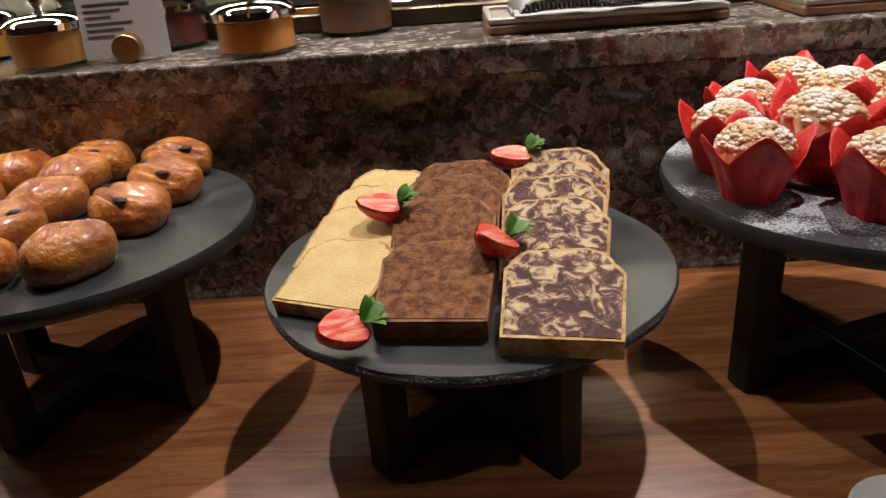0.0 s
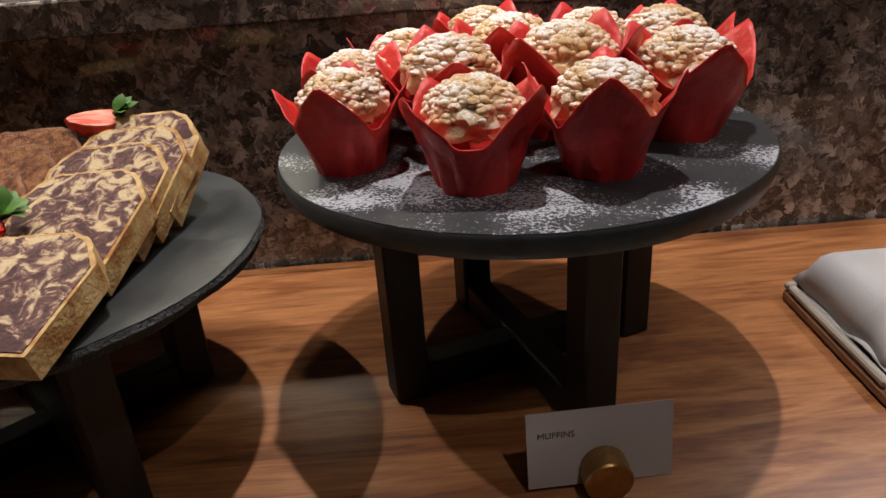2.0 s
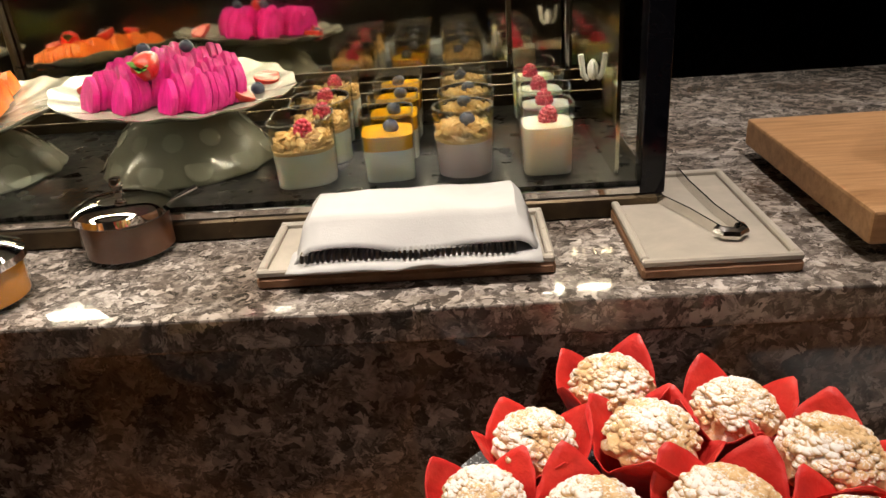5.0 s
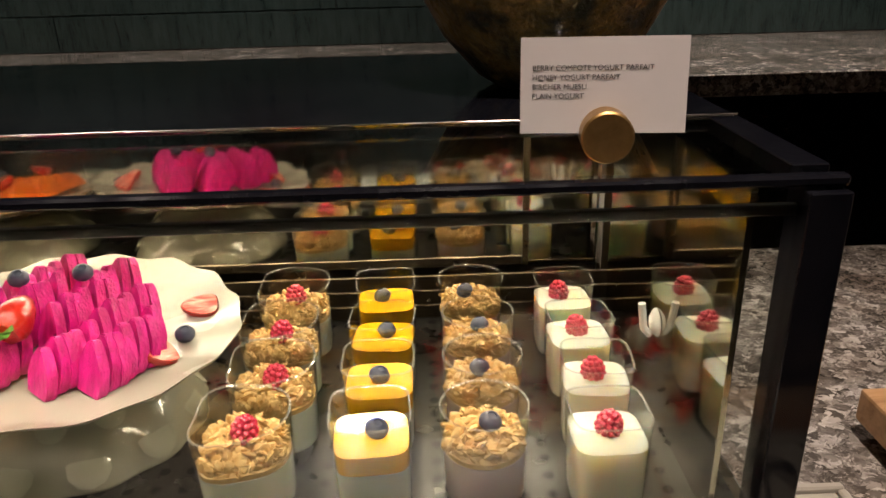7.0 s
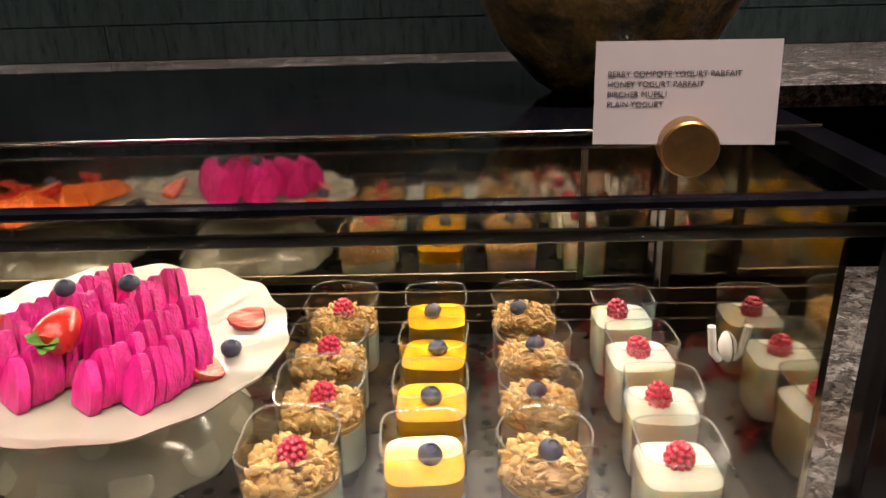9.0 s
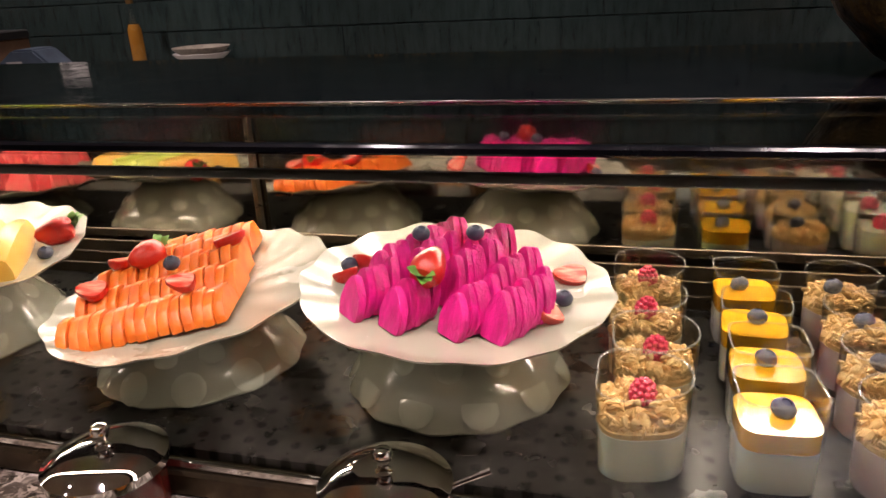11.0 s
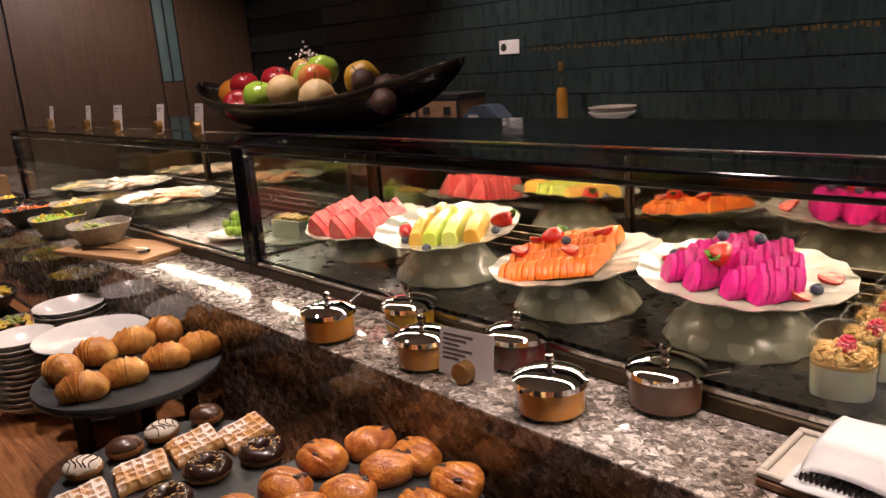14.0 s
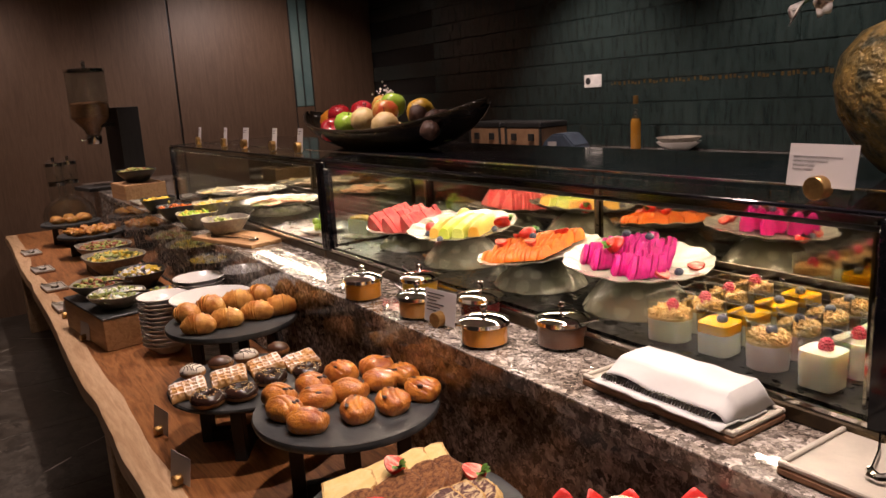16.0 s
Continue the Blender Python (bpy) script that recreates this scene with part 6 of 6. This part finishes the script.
for k in range(2):
    wb = thing("white_bowl", "stacked white bowl on the back counter", "bowl", pose(-1.84, 2.87, BZ + 0.026 * k), "white bowls")
    part("bowl", lathe(bmesh.new(), [(0, 0), (0.05, 0), (0.12, 0.045), (0.135, 0.062), (0.131, 0.063), (0.115, 0.048), (0, 0.010)], 36, lambda a, i: (1 + 0.01 * math.cos(3 * a), 0)), STONEWARE if k else WHITE_CHINA, wb)
so = thing("wall_socket", "white double wall socket with black plug", "socket", pose(-2.72, Y1 - 0.016, 1.59))
part("plate", boxed(-0.085, -0.010, -0.045, 0.085, -0.0005, 0.045, 0.004), WHITE_PLASTIC, so)
for sx in (-0.042, 0.042):
    part("outlet", lathe(bmesh.new(), [(0, 0), (0.024, 0), (0.025, 0.0015), (0, 0.002)], 20, m=pose(sx, -0.0102, 0, 90, 0, 0)), WHITE_CHINA if sx > 0 else BLACK_MATT, so)

# ---- table, further along ----
def bowl_stack(x, y, n, r, label):
    for k in range(n):
        b = thing("china_bowl", label, "bowl", pose(x + 0.002 * math.sin(k * 2), y, WOOD + 0.0005 + 0.0165 * k), "stacked white bowls")
        if k == 0:
            o = part("bowl", lathe(bmesh.new(), [(0, 0), (r * 0.5, 0), (r * 0.55, 0.006), (r * 0.85, 0.028), (r, 0.040), (r * 0.98, 0.041), (r * 0.82, 0.031), (r * 0.5, 0.010), (0, 0.008)], 40), WHITE_CHINA, b)
            data = o.data
        else:
            new("bowl", data).parent = b


bowl_stack(-1.70, -0.285, 12, 0.092, "white china bowl in a tall stack on the table")
bowl_stack(-1.90, -0.090, 12, 0.105, "white china plate-bowl in a stack against the counter")
fp = thing("white_plate", "round white plate standing behind the croissants", "plate", pose(-1.52, -0.15, WOOD + 0.215))
part("plate", lathe(bmesh.new(), [(0, 0), (0.09, 0), (0.15, 0.012), (0.148, 0.0145), (0.09, 0.004), (0, 0.004)], 48), WHITE_CHINA, fp)
pb = thing("china_pile", "tall pile of white plates under a round plate", "plates", pose(-1.52, -0.15, WOOD + 0.0005))
for k in range(13):
    part("plate", lathe(bmesh.new(), [(0, 0), (0.06, 0), (0.098, 0.012), (0.0965, 0.014), (0.06, 0.003), (0, 0.003)], 36), WHITE_CHINA, pb).location.z = 0.0158 * k

rb = thing("riser_box", "pale wooden riser box with black slate top", "riser", pose(-2.12, -0.405, WOOD + 0.0005, 0, 0, 8))
part("body", boxed(-0.26, -0.115, 0, 0.26, 0.115, 0.125, 0.003), WOOD_TAN, rb)
part("slate_top", boxed(-0.262, -0.117, 0.1255, 0.262, 0.117, 0.135, 0.002), SLATE, rb, "black slate top")
rb2 = thing("riser_box", "pale wooden box under a bowl on the stone counter", "riser", pose(-4.05, 0.14, STONE + 0.0005, 0, 0, 4))
part("body", boxed(-0.17, -0.13, 0, 0.17, 0.13, 0.10, 0.003), WOOD_TAN, rb2)


def salad_bowl(x, y, z, r, label, clay, food, lumps, squash=1.0, rz=0, spoon=False, fine=0.02):
    b = thing("serving_bowl", label, "bowl", pose(x, y, z, 0, 0, rz), "serving bowls")
    o = part("bowl", lathe(bmesh.new(), [(0, 0), (r * 0.45, 0), (r * 0.62, r * 0.12), (r * 0.9, r * 0.38), (r, r * 0.52), (r * 0.965, r * 0.525), (r * 0.86, r * 0.40), (0, r * 0.30)], 44,
                                       lambda a, i: (1 + 0.035 * math.cos(2 * a + 1) + 0.02 * math.cos(5 * a), 0.02 * r * math.cos(3 * a) * (i in (4, 5)))), clay, b)
    tall = 1.5 if r <= 0.106 else 1.0
    o.scale = (1, squash, tall)
    rnd = random.Random(int(abs(x) * 100))
    mats = food if isinstance(food, tuple) else (food,)
    for material in mats:
        bm = bmesh.new()
        for k in range(lumps // len(mats)):
            a, t = rnd.uniform(0, 6.28), math.sqrt(rnd.random()) * 0.82
            s = fine * rnd.uniform(0.6, 1.2)
            m = pose(0, 0, 0, rnd.uniform(-50, 50), rnd.uniform(-50, 50), rnd.uniform(0, 180)).to_3x3()
            ball(bm, (r * t * math.cos(a), r * t * math.sin(a) * squash, r * 0.38 * tall + r * 0.13 * (1 - t * t) + rnd.uniform(-0.004, 0.006)), (s, s * 0.6, s * 0.4), 1, 0.5, 60, m=m, seed=k)
        tagged(part("food", bm, material, b), "chopped food filling the bowl", kind="stuff")
    if spoon:
        part("spoon", tube(bmesh.new(), [(-r * 0.3, 0, r * 0.5), (-r * 0.9, -0.02, r * 0.62), (-r * 1.7, -0.05, r * 0.62)], [0.006, 0.004, 0.005], 8), STEEL, b, "steel serving spoon")
    return b


B = WOOD + 0.136
salad_bowl(-2.00, -0.395, B, 0.115, "grey stoneware bowl of white rice salad with spoon", STONEWARE, (YOGURT, SALAD), 90, 1, 200, True)
salad_bowl(-2.27, -0.425, B, 0.115, "grey stoneware bowl of roast vegetable salad with spoon", STONEWARE, (SALAD_RED, SALAD), 90, 1, 200, True)
salad_bowl(-2.33, -0.155, WOOD + 0.0005, 0.15, "wide black bowl of mixed pickles", STONE_BLACK, (SALAD_RED, SALAD, CORN), 110)
salad_bowl(-2.68, -0.175, WOOD + 0.05, 0.165, "wide black oval bowl with sauce", STONE_BLACK, (YOGURT, CORN), 60, 0.75)
salad_bowl(-3.12, -0.215, WOOD + 0.05, 0.20, "wide grey oval bowl of green salad", STONEWARE, (SALAD, CORN, SALAD), 140, 0.8, 20)
salad_bowl(-3.50, -0.205, WOOD + 0.06, 0.19, "wide grey oval bowl of leafy salad", STONEWARE, (SALAD, SALAD_RED), 140, 0.8, 20)
for x, y, w in ((-2.70, -0.175, 0.12), (-3.3, -0.2, 0.3)):
    board(x - w, y - 0.10, x + w, y + 0.10, WOOD + 0.0005, 0.048 if w < 0.2 else 0.049, "dark wooden plinth under salad bowls", material=WOOD_BLACK)
for x in (-2.72, -3.22, -3.80, -4.50):
    tray(x - 0.09, -0.615 + 0.045, x + 0.09, -0.46, WOOD + 0.0005, "small ceramic tray with tongs at the table edge", h=0.018, rz=4)
    tongs(pose(x + 0.06, -0.515, WOOD + 0.0135, 0, 0, 95), 0.15, "steel serving tongs on a small tray")
stand("pastry_stand", "black slate stand holding twisted pastries", -4.1, -0.185, 0.80, 0.20, 20)
for k in range(9):
    p = thing("twisted_pastry", "golden twisted pastry on the slate stand", "pastry", pose(-4.1 + 0.11 * math.cos(k * 0.8) * (k > 0), -0.185 + 0.11 * math.sin(k * 0.8) * (k > 0), 0.801, 0, 0, 40 * k), "twisted pastries")
    bm = bmesh.new()
    tube(bm, [(0.04 * math.cos(t * 0.5), 0.03 * math.sin(t * 0.9), 0.018 + 0.012 * math.sin(t)) for t in range(14)], 0.012, 8)
    part("dough", bm, CRUST_PALE, p)
ds = stand("domed_stand", "black slate stand under a glass dome", -4.72, -0.22, 0.81, 0.20, 20)
dm = thing("glass_dome", "clear glass dome over baked pastries", "cloche", pose(-4.72, -0.22, 0.8115))
part("dome", lathe(bmesh.new(), [(0.17, 0), (0.172, 0.06), (0.15, 0.12), (0.10, 0.165), (0.04, 0.185), (0, 0.187)], 40), GLASS_JUG, dm)
part("rim", lathe(bmesh.new(), [(0.168, 0.0002), (0.1745, 0.0002), (0.1745, 0.006), (0.168, 0.006), (0.168, 0.0002)], 40), GLASS_RIM, dm, "thick glass rim")
part("knob", lathe(bmesh.new(), [(0.006, 0.187), (0.015, 0.20), (0.012, 0.215), (0, 0.22)], 16), GLASS_JUG, dm)
for k in range(7):
    p = thing("twisted_pastry", "golden pastry under the glass dome", "pastry", pose(-4.72 + 0.10 * math.cos(k * 1.05) * (k > 0), -0.22 + 0.10 * math.sin(k * 1.05) * (k > 0), 0.812, 0, 0, 50 * k), "twisted pastries")
    bm = bmesh.new()
    for q in ball(bm, (0, 0, 0.022), (0.055, 0.035, 0.025), 3, 0.2, 30, seed=k):
        q.co.z = max(q.co.z, 0)
    part("dough", bm, CRUST_PALE, p)
for k, (x, y) in enumerate(((-5.05, -0.24), (-5.18, -0.13))):
    pt = thing("glass_pitcher", "clear glass pitcher with steel lid", "pitcher", pose(x, y, WOOD + 0.0005), "glass pitchers")
    part("glass", lathe(bmesh.new(), [(0, 0), (0.065, 0), (0.075, 0.01), (0.078, 0.18), (0.06, 0.30), (0.06, 0.50), (0.065, 0.56)], 32), GLASS_JUG, pt)
    part("lid", lathe(bmesh.new(), [(0.067, 0.545), (0.067, 0.57), (0.03, 0.585), (0.012, 0.59), (0.012, 0.61), (0, 0.612)], 28), STEEL, pt, "steel lid")
    part("band", lathe(bmesh.new(), [(0.0625, 0.40), (0.0645, 0.40), (0.0645, 0.425), (0.0625, 0.425)], 28), STEEL, pt, "steel band")
    part("handle", tube(bmesh.new(), [(0.06, 0, 0.48), (0.11, 0, 0.46), (0.115, 0, 0.36), (0.066, 0, 0.26)], 0.008, 8), GLASS_JUG, pt)

# ---- cereal dispenser and bowls on the stone counter ----
cd = thing("cereal_dispenser", "cereal dispenser with clear hopper and dark wooden back", "dispenser", pose(-4.95, 0.16, STONE + 0.0005, 0, 0, 12) @ Matrix.Diagonal((1.4, 1.3, 1, 1)))
part("base", boxed(-0.11, -0.20, 0, 0.11, 0.16, 0.03, 0.004), WOOD_BLACK, cd, "dark wooden base")
part("back_plate", boxed(-0.09, 0.02, 0.0305, 0.09, 0.15, 0.60, 0.004), WOOD_BLACK, cd, "dark wooden back")
part("hopper", lathe(bmesh.new(), [(0.035, 0.40), (0.05, 0.45), (0.10, 0.53), (0.105, 0.54), (0.105, 0.87), (0.102, 0.87), (0.102, 0.54), (0.04, 0.45)], 36, m=pose(0, -0.09, 0)), GLASS_JUG, cd, "clear round hopper")
part("cereal", lathe(bmesh.new(), [(0.033, 0.41), (0.045, 0.452), (0.097, 0.532), (0.099, 0.55), (0.099, 0.635), (0.05, 0.65), (0, 0.645)], 36, lambda a, i: (1, 0.012 * noise.noise(Vector((math.cos(a) * 3, math.sin(a) * 3, i))) if i > 3 else 0), m=pose(0, -0.09, 0)), CEREAL, cd, "brown flakes")
part("hopper_lid", lathe(bmesh.new(), [(0.108, 0.868), (0.108, 0.885), (0.05, 0.895), (0.012, 0.90), (0.010, 0.93), (0.016, 0.94), (0, 0.95)], 36, m=pose(0, -0.09, 0)), STEEL, cd, "steel lid with knob")
part("chute", lathe(bmesh.new(), [(0.036, 0.34), (0.042, 0.36), (0.042, 0.40), (0.034, 0.405)], 24, m=pose(0, -0.09, 0)), STEEL, cd, "steel chute")
part("crank", tube(bmesh.new(), [(0, -0.13, 0.375), (0, -0.16, 0.375), (0.03, -0.165, 0.375)], 0.007, 8), STEEL, cd, "steel turning knob")
part("collar", boxed(-0.05, -0.06, 0.46, 0.05, 0.0195, 0.49, 0.003), WOOD_BLACK, cd, "dark support arm")
C = STONE + 0.0005
salad_bowl(-2.03, 0.085, C, 0.105, "empty rough grey stoneware bowl on the stone counter", STONEWARE, (SALAD,), 10)
salad_bowl(-2.36, 0.055, C, 0.10, "grey stoneware bowl of green olives", STONEWARE, (GRAPE, CORN), 70)
salad_bowl(-2.44, 0.155, C + 0.03, 0.10, "grey stoneware bowl of pale beans", STONEWARE, (CORN, CHEESE), 70)
salad_bowl(-2.72, 0.050, C, 0.10, "dark bowl of black olives and carrots", STONE_BLACK, (OLIVE, PAPAYA), 80)
salad_bowl(-3.15, 0.06, C, 0.10, "dark bowl of yellow pickles", STONE_BLACK, (CORN,), 60)
salad_bowl(-4.05, 0.14, STONE + 0.101, 0.16, "black bowl of greens on a wooden box", STONE_BLACK, (SALAD, SALAD_RED, SALAD), 100, 0.8)
for x in (-3.55, -3.70):
    tray(x - 0.07, 0.02, x + 0.07, 0.17, C, "small ceramic tray on the stone counter", h=0.018)

# ---- ceiling fittings, floor joints, wall tiles ----
# rings placed at the assumed lamps, aisle fills included; the ceiling is out of view
for sx, sy in SPOTS + [(1.9, -0.1), (-3.8, -1.9), (-2.2, -1.9), (-0.6, -1.9), (1.0, -1.9)]:
    d = thing("downlight", "black recessed ceiling downlight", "lamp", pose(sx, sy, CEIL - 0.0005), "ceiling downlights")
    part("ring", lathe(bmesh.new(), [(0.045, 0), (0.06, -0.002), (0.06, -0.006), (0.045, -0.008), (0.042, -0.004), (0.045, 0)], 28), BLACK_MATT, d)

for i in range(9):
    for j in range(10):
        x = X0 + 0.02 + i * 2.4 - (1.2 if j % 2 else 0)
        if i == j == 0 or x > X1 - 2.4 or x < X0 or 1.132 + j * 0.15 + 0.146 > CEIL:
            continue
        o = new("tile", first.data)
        o.parent = wall_back
        o.matrix_basis = Matrix.Translation((x, Y1, 1.132 + j * 0.15))
# gold flecks painting a warm light reflection along one course of tiles
for k in range(150):
    x, w = -2.55 + 0.036 * k + 0.010 * math.sin(k * 5.1), 0.012 + 0.010 * abs(math.sin(k * 2.3))
    z = 1.553 + 0.004 * math.sin(k * 1.7)
    part("gilded_fleck", boxed(x, Y1 - 0.0155, z, x + w, Y1 - 0.0142, z + 0.012 + 0.014 * abs(math.sin(k * 3.7))), GILT, wall_back, smooth=False)
rnd = random.Random(8)
bm = bmesh.new()
for y in (-0.95, -1.75, -2.55, -3.35):
    box(bm, X0, y, FLOOR + 0.0002, X1, y + 0.004, FLOOR + 0.0008)
for x in np.arange(-5.6, 4.0, 0.8):
    box(bm, x, Y0, FLOOR + 0.0002, x + 0.004, -0.03, FLOOR + 0.0010)
part("joint", bm, GROUT, floor)
bm = bmesh.new()
for k in range(70):
    x, y, a, n = rnd.uniform(-5.5, 2), rnd.uniform(-2.4, -0.5), rnd.choice((0.5, 0.7, -0.9, 2.2)) + rnd.uniform(-0.3, 0.3), rnd.uniform(0.15, 0.7)
    w = rnd.uniform(0.0015, 0.006)
    pts = [(x + math.cos(a) * n * t + 0.02 * noise.noise(Vector((t * 3, k, 0))), y + math.sin(a) * n * t + 0.02 * noise.noise(Vector((t * 3, k, 5)))) for t in np.linspace(0, 1, 7)]
    l = [bm.verts.new((px - math.sin(a) * w * math.sin(math.pi * q / 6 + 0.1), py + math.cos(a) * w * math.sin(math.pi * q / 6 + 0.1), FLOOR + 0.0012 + k * 0.00001)) for q, (px, py) in enumerate(pts)]
    r = [bm.verts.new((px + math.sin(a) * w * 0.4, py - math.cos(a) * w * 0.4, FLOOR + 0.0012 + k * 0.00001)) for px, py in pts]
    for q in range(6):
        bm.faces.new((l[q], l[q + 1], r[q + 1], r[q]))
part("vein", bm, VEIN, floor, "white stone veins")
